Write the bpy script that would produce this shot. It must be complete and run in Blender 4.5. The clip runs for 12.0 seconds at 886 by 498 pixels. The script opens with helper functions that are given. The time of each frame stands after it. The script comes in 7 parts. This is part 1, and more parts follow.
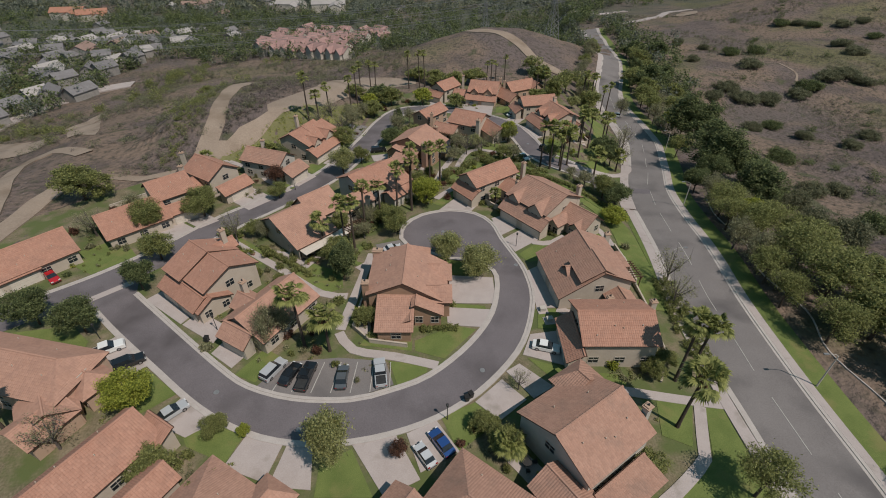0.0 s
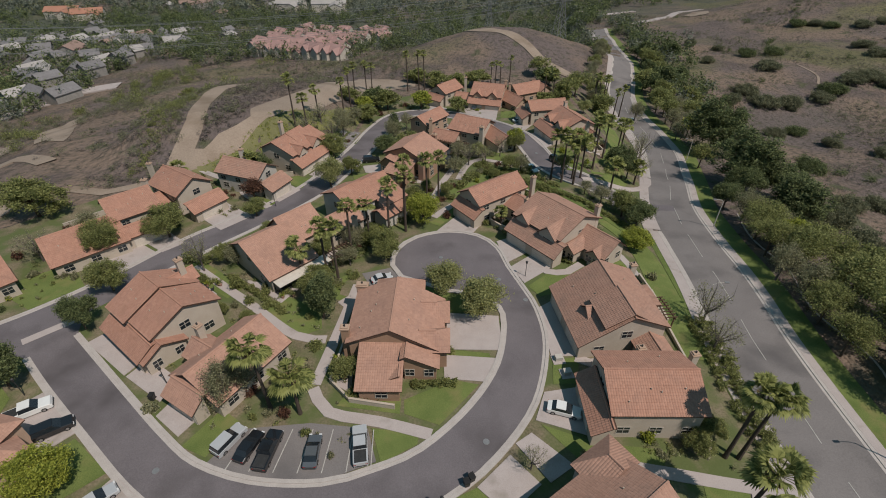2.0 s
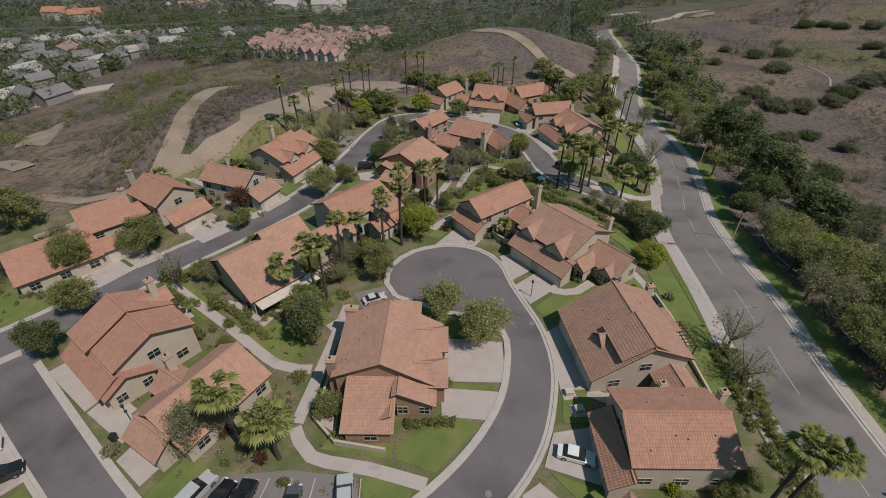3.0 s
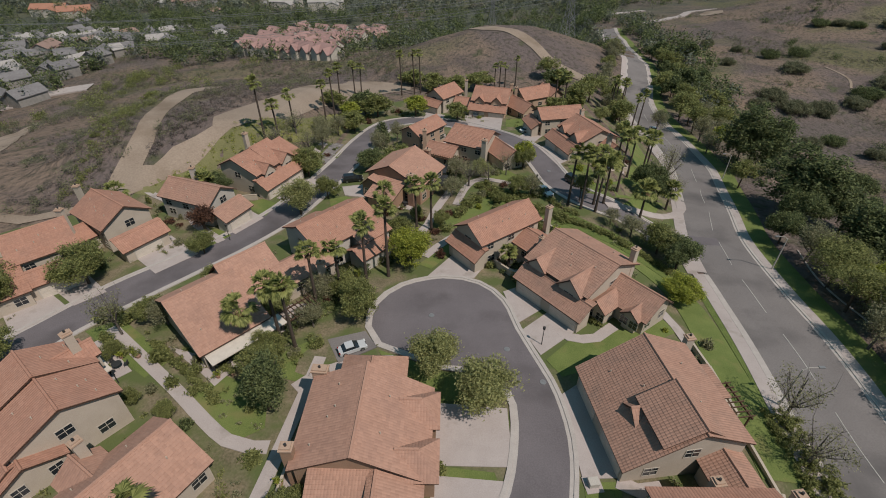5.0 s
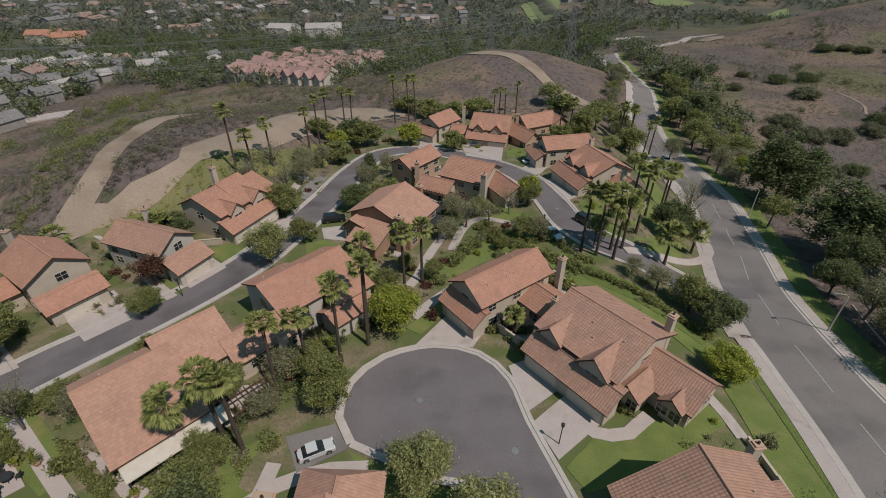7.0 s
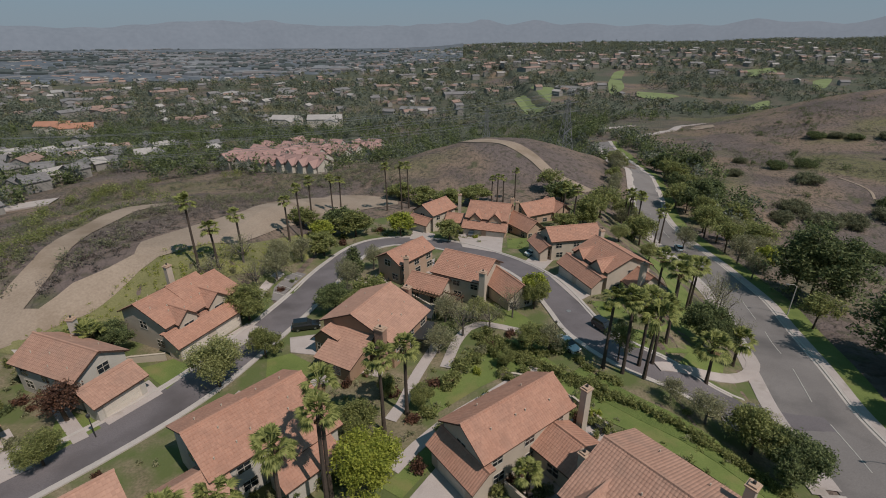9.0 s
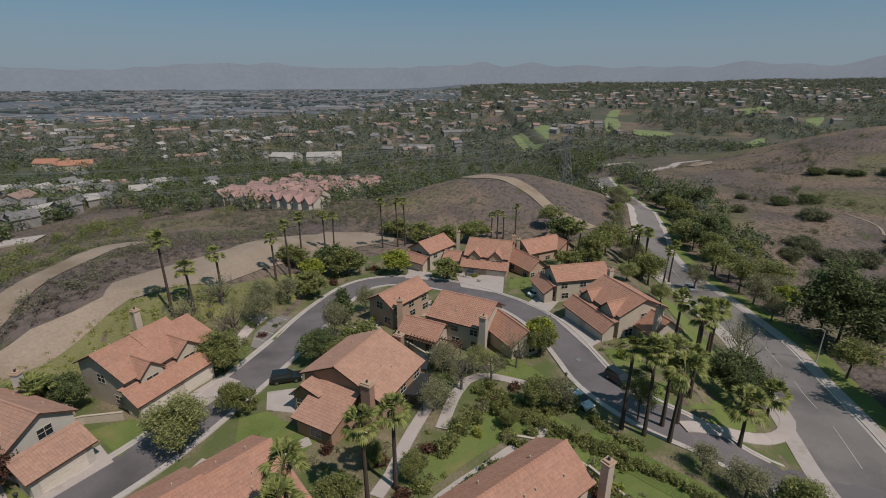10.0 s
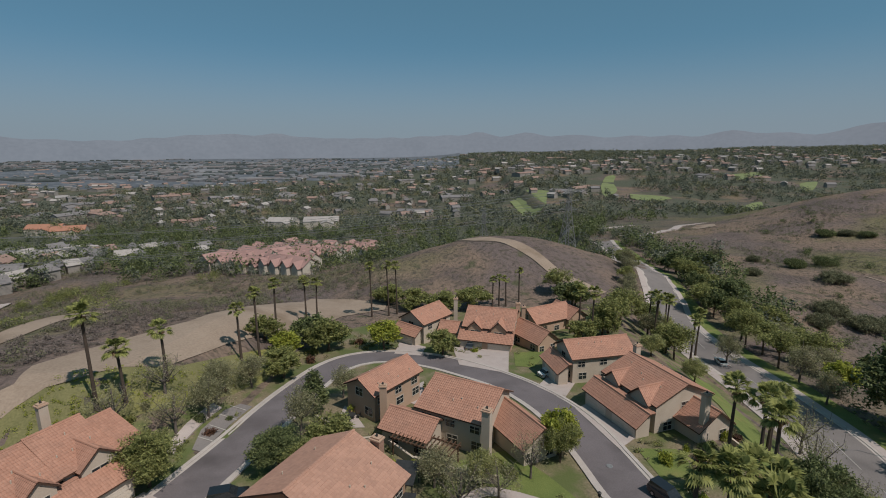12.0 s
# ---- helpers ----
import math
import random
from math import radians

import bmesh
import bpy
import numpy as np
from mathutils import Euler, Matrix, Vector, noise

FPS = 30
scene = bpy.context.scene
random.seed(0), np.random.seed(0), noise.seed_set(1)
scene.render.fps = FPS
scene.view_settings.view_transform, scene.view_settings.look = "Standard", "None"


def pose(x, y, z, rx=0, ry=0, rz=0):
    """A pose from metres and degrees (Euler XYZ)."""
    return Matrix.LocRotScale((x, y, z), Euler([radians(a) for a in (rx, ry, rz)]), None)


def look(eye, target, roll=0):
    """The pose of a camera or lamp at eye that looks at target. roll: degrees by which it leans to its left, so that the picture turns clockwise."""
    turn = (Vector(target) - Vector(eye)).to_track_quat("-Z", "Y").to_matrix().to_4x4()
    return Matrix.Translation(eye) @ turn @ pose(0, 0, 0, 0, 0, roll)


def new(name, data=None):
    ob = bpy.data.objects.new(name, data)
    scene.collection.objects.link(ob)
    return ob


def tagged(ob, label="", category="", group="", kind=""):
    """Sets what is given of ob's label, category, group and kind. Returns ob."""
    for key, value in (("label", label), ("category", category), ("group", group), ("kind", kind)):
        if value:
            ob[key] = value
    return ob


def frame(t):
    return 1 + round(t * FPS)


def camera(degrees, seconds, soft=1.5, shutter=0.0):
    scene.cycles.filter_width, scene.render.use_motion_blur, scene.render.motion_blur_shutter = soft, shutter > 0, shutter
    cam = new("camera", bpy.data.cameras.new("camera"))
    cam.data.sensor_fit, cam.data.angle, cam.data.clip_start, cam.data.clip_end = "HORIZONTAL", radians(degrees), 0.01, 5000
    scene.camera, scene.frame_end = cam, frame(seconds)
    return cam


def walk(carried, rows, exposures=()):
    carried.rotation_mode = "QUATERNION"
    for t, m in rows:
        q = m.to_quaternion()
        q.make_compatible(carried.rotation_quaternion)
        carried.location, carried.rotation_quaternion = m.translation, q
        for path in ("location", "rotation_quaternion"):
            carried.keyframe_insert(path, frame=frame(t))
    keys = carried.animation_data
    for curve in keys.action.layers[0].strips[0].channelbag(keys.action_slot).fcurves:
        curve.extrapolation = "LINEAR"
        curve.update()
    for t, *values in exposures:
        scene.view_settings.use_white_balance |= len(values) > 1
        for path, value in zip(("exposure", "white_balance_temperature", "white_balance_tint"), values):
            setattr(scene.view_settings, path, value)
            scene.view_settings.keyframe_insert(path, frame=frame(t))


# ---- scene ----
cam = camera(85.6, 12.0, soft=1.0)
METRES, EYE, TILT, LEAN, TURN = 87.0, 59.2, -36.6, 0.0, 0.0
ROWS = [
    (0.0, 0.0, 0.0, 0.0, 0.0, 0.0, -0.0),
    (0.5, 0.0025, 0.0393, 0.0155, 0.03, 0.05, -0.02),
    (1.0, 0.0047, 0.078, 0.0303, 0.13, 0.08, -0.09),
    (1.5, 0.0072, 0.1172, 0.0449, 0.19, 0.1, -0.16),
    (2.0, 0.0098, 0.1571, 0.0597, 0.29, 0.13, -0.26),
    (2.5, 0.0126, 0.1972, 0.0755, 0.37, 0.17, -0.3),
    (3.0, 0.0148, 0.2374, 0.091, 0.45, 0.26, -0.39),
    (5.0, 0.0243, 0.3926, 0.1524, 0.43, 0.22, -0.52),
    (5.5, 0.0272, 0.4324, 0.1689, 0.44, -0.34, -0.53),
    (6.0, 0.0301, 0.4712, 0.1852, 0.44, -0.88, -0.54),
    (6.5, 0.0324, 0.5094, 0.2003, 0.4, 0.23, -0.5),
    (7.0, 0.0341, 0.5465, 0.2148, 0.33, 2.88, -0.46),
    (9.0, 0.0453, 0.7005, 0.2804, 0.21, 12.57, -0.19),
    (9.5, 0.0479, 0.7395, 0.2956, 0.17, 14.73, -0.17),
    (10.0, 0.0502, 0.7772, 0.3092, 0.14, 16.87, -0.11),
    (10.5, 0.0527, 0.814, 0.3229, 0.15, 18.97, -0.04),
    (11.0, 0.0554, 0.8517, 0.3379, 0.17, 20.94, 0.06),
    (11.5, 0.0575, 0.8895, 0.3538, 0.15, 22.78, 0.16),
    (12.0, 0.0598, 0.9273, 0.369, 0.12, 24.58, 0.16),
]
walk(cam, [(t, pose(0, 0, EYE, TILT, LEAN, TURN) @ pose(METRES * x, METRES * y, METRES * z, 90 + pitch, roll, yaw)) for t, x, y, z, yaw, pitch, roll in ROWS])

# ---- light ----
SUN_DIR = Vector((0.74, -0.67, 0.0)).normalized() * math.cos(radians(56)) + Vector((0, 0, math.sin(radians(56))))
world = bpy.data.worlds.new("sky")
scene.world = world
world.use_nodes = True
wn = world.node_tree.nodes
sky = wn.new("ShaderNodeTexSky")
sky.sky_type, sky.sun_disc = "NISHITA", False
sky.sun_elevation, sky.sun_rotation = radians(56), math.atan2(SUN_DIR.x, SUN_DIR.y)
sky.air_density, sky.dust_density, sky.ozone_density, sky.altitude = 0.6, 0.8, 1.0, 150
wn["Background"].inputs["Strength"].default_value = 0.114
tint = wn.new("ShaderNodeMix")
tint.data_type, tint.blend_type = "RGBA", "MULTIPLY"
tint.inputs["Factor"].default_value, tint.inputs["B"].default_value = 1.0, (0.77, 0.96, 1.02, 1)
world.node_tree.links.new(sky.outputs["Color"], tint.inputs["A"])
veil = wn.new("ShaderNodeMix")
veil.data_type = "RGBA"
veil.inputs["Factor"].default_value, veil.inputs["B"].default_value = 0.6, (0.86, 2.15, 2.75, 1)
world.node_tree.links.new(tint.outputs["Result"], veil.inputs["A"])
# the haze that lies along the horizon
aim = wn.new("ShaderNodeTexCoord")
split = wn.new("ShaderNodeSeparateXYZ")
world.node_tree.links.new(aim.outputs["Generated"], split.inputs[0])
haze_band = wn.new("ShaderNodeMapRange")
haze_band.interpolation_type = "SMOOTHSTEP"
for key, v in (("From Min", 0.0), ("From Max", 0.2), ("To Min", 0.92), ("To Max", 0.0)):
    haze_band.inputs[key].default_value = v
world.node_tree.links.new(split.outputs["Z"], haze_band.inputs["Value"])
haze_mix = wn.new("ShaderNodeMix")
haze_mix.data_type = "RGBA"
haze_mix.inputs["B"].default_value = (2.35, 2.85, 3.35, 1)
world.node_tree.links.new(haze_band.outputs["Result"], haze_mix.inputs["Factor"])
world.node_tree.links.new(veil.outputs["Result"], haze_mix.inputs["A"])
world.node_tree.links.new(haze_mix.outputs["Result"], wn["Background"].inputs["Color"])
sun = new("sun", bpy.data.lights.new("sun", "SUN"))
sun.data.energy, sun.data.angle, sun.data.color = 4.3, radians(0.6), (1.0, 0.91, 0.835)
sun.matrix_world = look(SUN_DIR * 300, (0, 0, 0))
scene.view_settings.exposure = -0.24

# ---- materials ----


def srgb(r, g, b):
    return tuple(((c / 255 + 0.055) / 1.055) ** 2.4 if c > 10 else c / 255 / 12.92 for c in (r, g, b))


def material(name, dark, light, scale=1.0, rough=0.85, bump=0.0, fine=None, metal=0.0, spec=0.3, coords="Object", random_value=0.0, island=0.0, stain=None, stain_scale=0.15, stain_low=0.5, stain_high=0.65, bump_scale=None):
    """Two scales of noise between two colours, with bump and an optional stain."""
    m = bpy.data.materials.new(name)
    m.use_nodes = True
    nt = m.node_tree
    n, ln = nt.nodes, nt.links
    bsdf = n["Principled BSDF"]
    bsdf.inputs["Roughness"].default_value = rough
    bsdf.inputs["Metallic"].default_value = metal
    bsdf.inputs["Specular IOR Level"].default_value = spec
    geo = n.new("ShaderNodeNewGeometry")
    pos = geo.outputs["Position"]
    if coords == "Object":
        tc = n.new("ShaderNodeTexCoord")
        pos = tc.outputs["Object"]
    a = n.new("ShaderNodeTexNoise")
    a.inputs["Scale"].default_value, a.inputs["Detail"].default_value = scale, 6
    b = n.new("ShaderNodeTexNoise")
    b.inputs["Scale"].default_value, b.inputs["Detail"].default_value = (fine or scale * 9), 4
    ln.new(pos, a.inputs["Vector"])
    ln.new(pos, b.inputs["Vector"])
    add = n.new("ShaderNodeMath")
    add.operation = "MULTIPLY_ADD"
    add.inputs[1].default_value = 0.55
    ln.new(b.outputs["Fac"], add.inputs[0])
    half = n.new("ShaderNodeMath")
    half.operation = "MULTIPLY"
    half.inputs[1].default_value = 0.45
    ln.new(a.outputs["Fac"], half.inputs[0])
    ln.new(half.outputs[0], add.inputs[2])
    fac = add.outputs[0]
    if random_value or island:
        src = n.new("ShaderNodeObjectInfo").outputs["Random"] if random_value else geo.outputs["Random Per Island"]
        jit = n.new("ShaderNodeMath")
        jit.operation = "MULTIPLY_ADD"
        jit.inputs[1].default_value = random_value or island
        ln.new(src, jit.inputs[0])
        sub = n.new("ShaderNodeMath")
        sub.operation = "SUBTRACT"
        sub.inputs[1].default_value = (random_value or island) / 2
        ln.new(fac, sub.inputs[0])
        ln.new(sub.outputs[0], jit.inputs[2])
        fac = jit.outputs[0]
    ramp = n.new("ShaderNodeValToRGB")
    ramp.color_ramp.elements[0].position, ramp.color_ramp.elements[1].position = 0.32, 0.68
    ramp.color_ramp.elements[0].color, ramp.color_ramp.elements[1].color = (*dark, 1), (*light, 1)
    ln.new(fac, ramp.inputs["Fac"])
    col = ramp.outputs["Color"]
    if stain:
        s = n.new("ShaderNodeTexNoise")
        s.inputs["Scale"].default_value, s.inputs["Detail"].default_value = stain_scale, 5
        ln.new(pos, s.inputs["Vector"])
        sr = n.new("ShaderNodeMapRange")
        sr.inputs["From Min"].default_value, sr.inputs["From Max"].default_value = stain_low, stain_high
        ln.new(s.outputs["Fac"], sr.inputs["Value"])
        mix = n.new("ShaderNodeMix")
        mix.data_type = "RGBA"
        mix.inputs["B"].default_value = (*stain, 1)
        ln.new(sr.outputs["Result"], mix.inputs["Factor"])
        ln.new(col, mix.inputs["A"])
        col = mix.outputs["Result"]
    ln.new(col, bsdf.inputs["Base Color"])
    if bump:
        bp = n.new("ShaderNodeBump")
        bp.inputs["Strength"].default_value, bp.inputs["Distance"].default_value = bump, bump_scale or 0.05
        ln.new(fac, bp.inputs["Height"])
        ln.new(bp.outputs["Normal"], bsdf.inputs["Normal"])
    return m


def leaf_material(name, dark, light, through_light=0.25, island=0.7):
    m = material(name, dark, light, scale=0.35, rough=0.6, spec=0.25, island=island, fine=2.0)
    bsdf = m.node_tree.nodes["Principled BSDF"]
    out = m.node_tree.nodes["Material Output"]
    tr = m.node_tree.nodes.new("ShaderNodeBsdfTranslucent")
    mix = m.node_tree.nodes.new("ShaderNodeMixShader")
    mix.inputs["Fac"].default_value = through_light
    m.node_tree.links.new(bsdf.inputs["Base Color"].links[0].from_socket, tr.inputs["Color"])
    m.node_tree.links.new(bsdf.outputs[0], mix.inputs[1])
    m.node_tree.links.new(tr.outputs[0], mix.inputs[2])
    m.node_tree.links.new(mix.outputs[0], out.inputs["Surface"])
    return m


def tile_material(name, dark, light, weather, relief=0.55):
    """Barrel roof tiles laid in the slope's own metres (uv): columns 0.3 m wide, courses 0.42 m."""
    m = material(name, dark, light, scale=0.5, rough=0.8, spec=0.25, fine=5.0, coords="World", stain=weather, stain_scale=0.45, stain_low=0.5, stain_high=0.72)
    nt = m.node_tree
    n, ln = nt.nodes, nt.links
    bsdf = n["Principled BSDF"]
    uv = n.new("ShaderNodeUVMap")
    uv.uv_map = "slope"
    sep = n.new("ShaderNodeSeparateXYZ")
    ln.new(uv.outputs["UV"], sep.inputs[0])

    def math_node(op, a, b):
        k = n.new("ShaderNodeMath")
        k.operation = op
        for i, v in enumerate((a, b)):
            if isinstance(v, (int, float)):
                k.inputs[i].default_value = v
            elif v is not None:
                ln.new(v, k.inputs[i])
        return k.outputs[0]
    col = math_node("DIVIDE", sep.outputs[0], 0.31)
    row = math_node("DIVIDE", sep.outputs[1], 0.42)
    cell = n.new("ShaderNodeCombineXYZ")
    ln.new(math_node("FLOOR", col, None), cell.inputs[0])
    ln.new(math_node("FLOOR", row, None), cell.inputs[1])
    wn_ = n.new("ShaderNodeTexWhiteNoise")
    wn_.noise_dimensions = "2D"
    ln.new(cell.outputs[0], wn_.inputs["Vector"])
    barrel = math_node("ABSOLUTE", math_node("SINE", math_node("MULTIPLY", col, math.pi), None), None)
    hsv = n.new("ShaderNodeHueSaturation")
    ln.new(math_node("MULTIPLY_ADD", wn_.outputs["Value"], 0.16), hsv.inputs["Value"])
    hsv.inputs["Value"].links[0].from_node.inputs[2].default_value = 0.92
    old = bsdf.inputs["Base Color"].links[0].from_socket
    ln.new(old, hsv.inputs["Color"])
    ln.new(hsv.outputs[0], bsdf.inputs["Base Color"])
    bp = n.new("ShaderNodeBump")
    bp.inputs["Strength"].default_value, bp.inputs["Distance"].default_value = relief, 0.07
    ln.new(barrel, bp.inputs["Height"])
    ln.new(bp.outputs["Normal"], bsdf.inputs["Normal"])
    return m


TILE = tile_material("roof_tile", (0.335, 0.172, 0.12), (0.398, 0.221, 0.159), (0.32, 0.178, 0.13))
TILE_SMOOTH = tile_material("smooth_faded_roof_tile", (0.355, 0.202, 0.146), (0.4, 0.236, 0.175), (0.335, 0.196, 0.147), 0.3)
TILE_OLD = tile_material("weathered_roof_tile", (0.325, 0.186, 0.136), (0.385, 0.229, 0.17), (0.295, 0.183, 0.139))
FASCIA = material("fascia_board", (0.055, 0.03, 0.02), (0.09, 0.05, 0.035), 2.0, 0.8)
STUCCO = material("stucco", (0.385, 0.322, 0.26), (0.485, 0.418, 0.345), 0.6, 0.92, 0.25, fine=14)
STUCCO_PINK = material("tan_stucco", (0.36, 0.25, 0.18), (0.44, 0.31, 0.23), 0.6, 0.92, 0.25, fine=14)
STUCCO_GREY = material("grey_stucco", (0.38, 0.35, 0.31), (0.5, 0.46, 0.41), 0.6, 0.92, 0.25, fine=14)
STUCCO_BROWN = material("brown_stucco", (0.27, 0.17, 0.11), (0.34, 0.22, 0.15), 0.6, 0.92, 0.25, fine=14)
BRICK = material("chimney_brick", (0.24, 0.14, 0.1), (0.35, 0.22, 0.165), 5.0, 0.9, 0.4, fine=20)
GARAGE = material("garage_door_paint", (0.5, 0.44, 0.38), (0.62, 0.56, 0.48), 1.2, 0.6, 0.05)
FRAME = material("window_frame_paint", (0.38, 0.34, 0.29), (0.5, 0.46, 0.4), 3.0, 0.5)
DARKWOOD = material("dark_stained_wood", (0.06, 0.035, 0.022), (0.12, 0.07, 0.045), 3.0, 0.75, 0.2)
GLASS = material("window_glass", (0.012, 0.016, 0.02), (0.03, 0.035, 0.04), 0.6, 0.06, spec=0.6)
ASPHALT = material("asphalt", (0.116, 0.102, 0.107), (0.168, 0.149, 0.155), 0.22, 0.9, 0.25, fine=7.0, coords="World", stain=(0.09, 0.079, 0.081), stain_scale=0.12, stain_low=0.5, stain_high=0.7)
ASPHALT_OLD = material("worn_asphalt", (0.148, 0.133, 0.128), (0.215, 0.195, 0.187), 0.16, 0.92, 0.25, fine=6.0, coords="World", stain=(0.11, 0.1, 0.098), stain_scale=0.09, stain_low=0.5, stain_high=0.68)
CONCRETE = material("concrete", (0.345, 0.295, 0.275), (0.43, 0.375, 0.352), 0.5, 0.9, 0.15, fine=8.0, coords="World", stain=(0.27, 0.235, 0.205), stain_scale=0.35, stain_low=0.58, stain_high=0.75)
KERB = material("kerb_concrete", (0.34, 0.305, 0.28), (0.46, 0.415, 0.385), 0.8, 0.9, 0.15, fine=9.0, coords="World")
PAINT = material("road_paint", (0.3, 0.28, 0.26), (0.48, 0.46, 0.42), 1.5, 0.8, fine=12, coords="World")
LAWN = material("lawn_grass", (0.085, 0.118, 0.03), (0.17, 0.2, 0.06), 0.35, 0.95, 0.6, fine=9.0, coords="World", stain=(0.2, 0.175, 0.07), stain_scale=0.25, stain_low=0.56, stain_high=0.76, bump_scale=0.1)
IVY = material("ground_cover", (0.07, 0.1, 0.024), (0.15, 0.185, 0.052), 0.5, 0.9, 0.9, fine=6.0, coords="World", stain=(0.13, 0.11, 0.05), stain_scale=0.3, stain_low=0.6, stain_high=0.78, bump_scale=0.25)
YARD = material("yard_soil_and_planting", (0.095, 0.085, 0.045), (0.25, 0.2, 0.135), 0.3, 0.95, 0.7, fine=3.5, coords="World", stain=(0.095, 0.115, 0.04), stain_scale=0.22, stain_low=0.4, stain_high=0.58, bump_scale=0.15)
SCRUB = bpy.data.materials.new("dry_scrubland")


def build_scrub(m):
    """Tan and purple-brown dry slopes, grey-green grass patches, dark low brush, and the greener valley floor."""
    m.use_nodes = True
    n, ln = m.node_tree.nodes, m.node_tree.links
    bsdf = n["Principled BSDF"]
    bsdf.inputs["Roughness"].default_value, bsdf.inputs["Specular IOR Level"].default_value = 0.95, 0.1
    pos = n.new("ShaderNodeNewGeometry").outputs["Position"]

    def layer(scale, lo, hi, detail=6):
        t = n.new("ShaderNodeTexNoise")
        t.inputs["Scale"].default_value, t.inputs["Detail"].default_value = scale, detail
        ln.new(pos, t.inputs["Vector"])
        r = n.new("ShaderNodeMapRange")
        r.inputs["From Min"].default_value, r.inputs["From Max"].default_value = lo, hi
        ln.new(t.outputs["Fac"], r.inputs["Value"])
        return r.outputs["Result"]

    def over(fac, a, colour):
        k = n.new("ShaderNodeMix")
        k.data_type = "RGBA"
        k.inputs["B"].default_value = (*colour, 1)
        ln.new(fac, k.inputs["Factor"])
        if isinstance(a, tuple):
            k.inputs["A"].default_value = (*a, 1)
        else:
            ln.new(a, k.inputs["A"])
        return k.outputs["Result"]
    col = over(layer(0.021, 0.44, 0.58, 8), (0.198, 0.147, 0.114), (0.142, 0.113, 0.105))
    col = over(layer(0.055, 0.5, 0.66, 9), col, (0.112, 0.09, 0.083))
    col = over(layer(0.014, 0.54, 0.64), col, (0.148, 0.136, 0.075))
    col = over(layer(0.009, 0.58, 0.66, 9), col, (0.235, 0.168, 0.118))
    col = over(layer(0.5, 0.5, 0.68, 5), col, (0.085, 0.074, 0.058))
    col = over(layer(0.11, 0.6, 0.7, 7), col, (0.09, 0.09, 0.055))
    sep = n.new("ShaderNodeSeparateXYZ")
    ln.new(pos, sep.inputs[0])
    low = n.new("ShaderNodeMapRange")
    low.inputs["From Min"].default_value, low.inputs["From Max"].default_value = -26, -44
    ln.new(sep.outputs[2], low.inputs["Value"])
    back = n.new("ShaderNodeMapRange")
    back.inputs["From Min"].default_value, back.inputs["From Max"].default_value = 560, 720
    ln.new(sep.outputs[1], back.inputs["Value"])
    either = n.new("ShaderNodeMath")
    either.operation = "MAXIMUM"
    ln.new(low.outputs["Result"], either.inputs[0])
    ln.new(back.outputs["Result"], either.inputs[1])
    mul = n.new("ShaderNodeMath")
    mul.operation = "MULTIPLY"
    ln.new(either.outputs[0], mul.inputs[0])
    ln.new(layer(0.012, 0.36, 0.52), mul.inputs[1])
    col = over(mul.outputs[0], col, (0.085, 0.092, 0.068))
    ln.new(col, bsdf.inputs["Base Color"])
    bp = n.new("ShaderNodeBump")
    bp.inputs["Strength"].default_value, bp.inputs["Distance"].default_value = 0.9, 0.6
    ln.new(layer(0.7, 0.3, 0.7, 8), bp.inputs["Height"])
    ln.new(bp.outputs["Normal"], bsdf.inputs["Normal"])


build_scrub(SCRUB)
WEEDS = material("weedy_grass", (0.11, 0.112, 0.045), (0.2, 0.185, 0.085), 0.25, 0.95, 0.7, fine=4.0, coords="World", stain=(0.26, 0.25, 0.06), stain_scale=0.12, stain_low=0.58, stain_high=0.72, bump_scale=0.15)
DIRT = material("bare_dirt", (0.225, 0.172, 0.13), (0.32, 0.255, 0.2), 0.12, 0.95, 0.4, fine=2.5, coords="World", stain=(0.185, 0.138, 0.098), stain_scale=0.09, stain_low=0.52, stain_high=0.72)
BARK_GREY = material("grey_bark", (0.08, 0.066, 0.058), (0.17, 0.145, 0.128), 3.0, 0.95, 0.5)
BARK = material("bark", (0.05, 0.035, 0.025), (0.13, 0.095, 0.07), 3.0, 0.95, 0.5)
PALM_BARK = material("palm_bark", (0.04, 0.03, 0.023), (0.1, 0.076, 0.06), 4.0, 0.95, 0.5)
THATCH = material("dead_palm_fronds", (0.13, 0.085, 0.045), (0.25, 0.175, 0.1), 3.0, 0.95, 0.5, island=0.4)
LEAF = leaf_material("green_leaves", (0.135, 0.15, 0.052), (0.35, 0.36, 0.135), 0.5)
LEAF_OLIVE = leaf_material("olive_leaves", (0.19, 0.2, 0.08), (0.44, 0.44, 0.19), 0.5)
LEAF_LIME = leaf_material("lime_leaves", (0.17, 0.2, 0.03), (0.42, 0.44, 0.08), 0.45)
LEAF_DARK = leaf_material("dark_leaves", (0.062, 0.082, 0.034), (0.195, 0.225, 0.092), 0.38)
LEAF_GREY = leaf_material("grey_green_leaves", (0.155, 0.155, 0.085), (0.36, 0.345, 0.2), 0.45)
LEAF_RED = leaf_material("reddish_leaves", (0.06, 0.03, 0.022), (0.15, 0.075, 0.045))
FROND = leaf_material("palm_fronds", (0.11, 0.13, 0.035), (0.32, 0.33, 0.11), 0.4)
# leaf green greyed to paint distance haze into the far trees
LEAF_FAR = leaf_material("haze_greyed_leaves", (0.085, 0.1, 0.075), (0.19, 0.205, 0.155), 0.25)
BUSH = leaf_material("scrub_leaves", (0.1, 0.108, 0.06), (0.22, 0.218, 0.125), 0.3, 0.4)
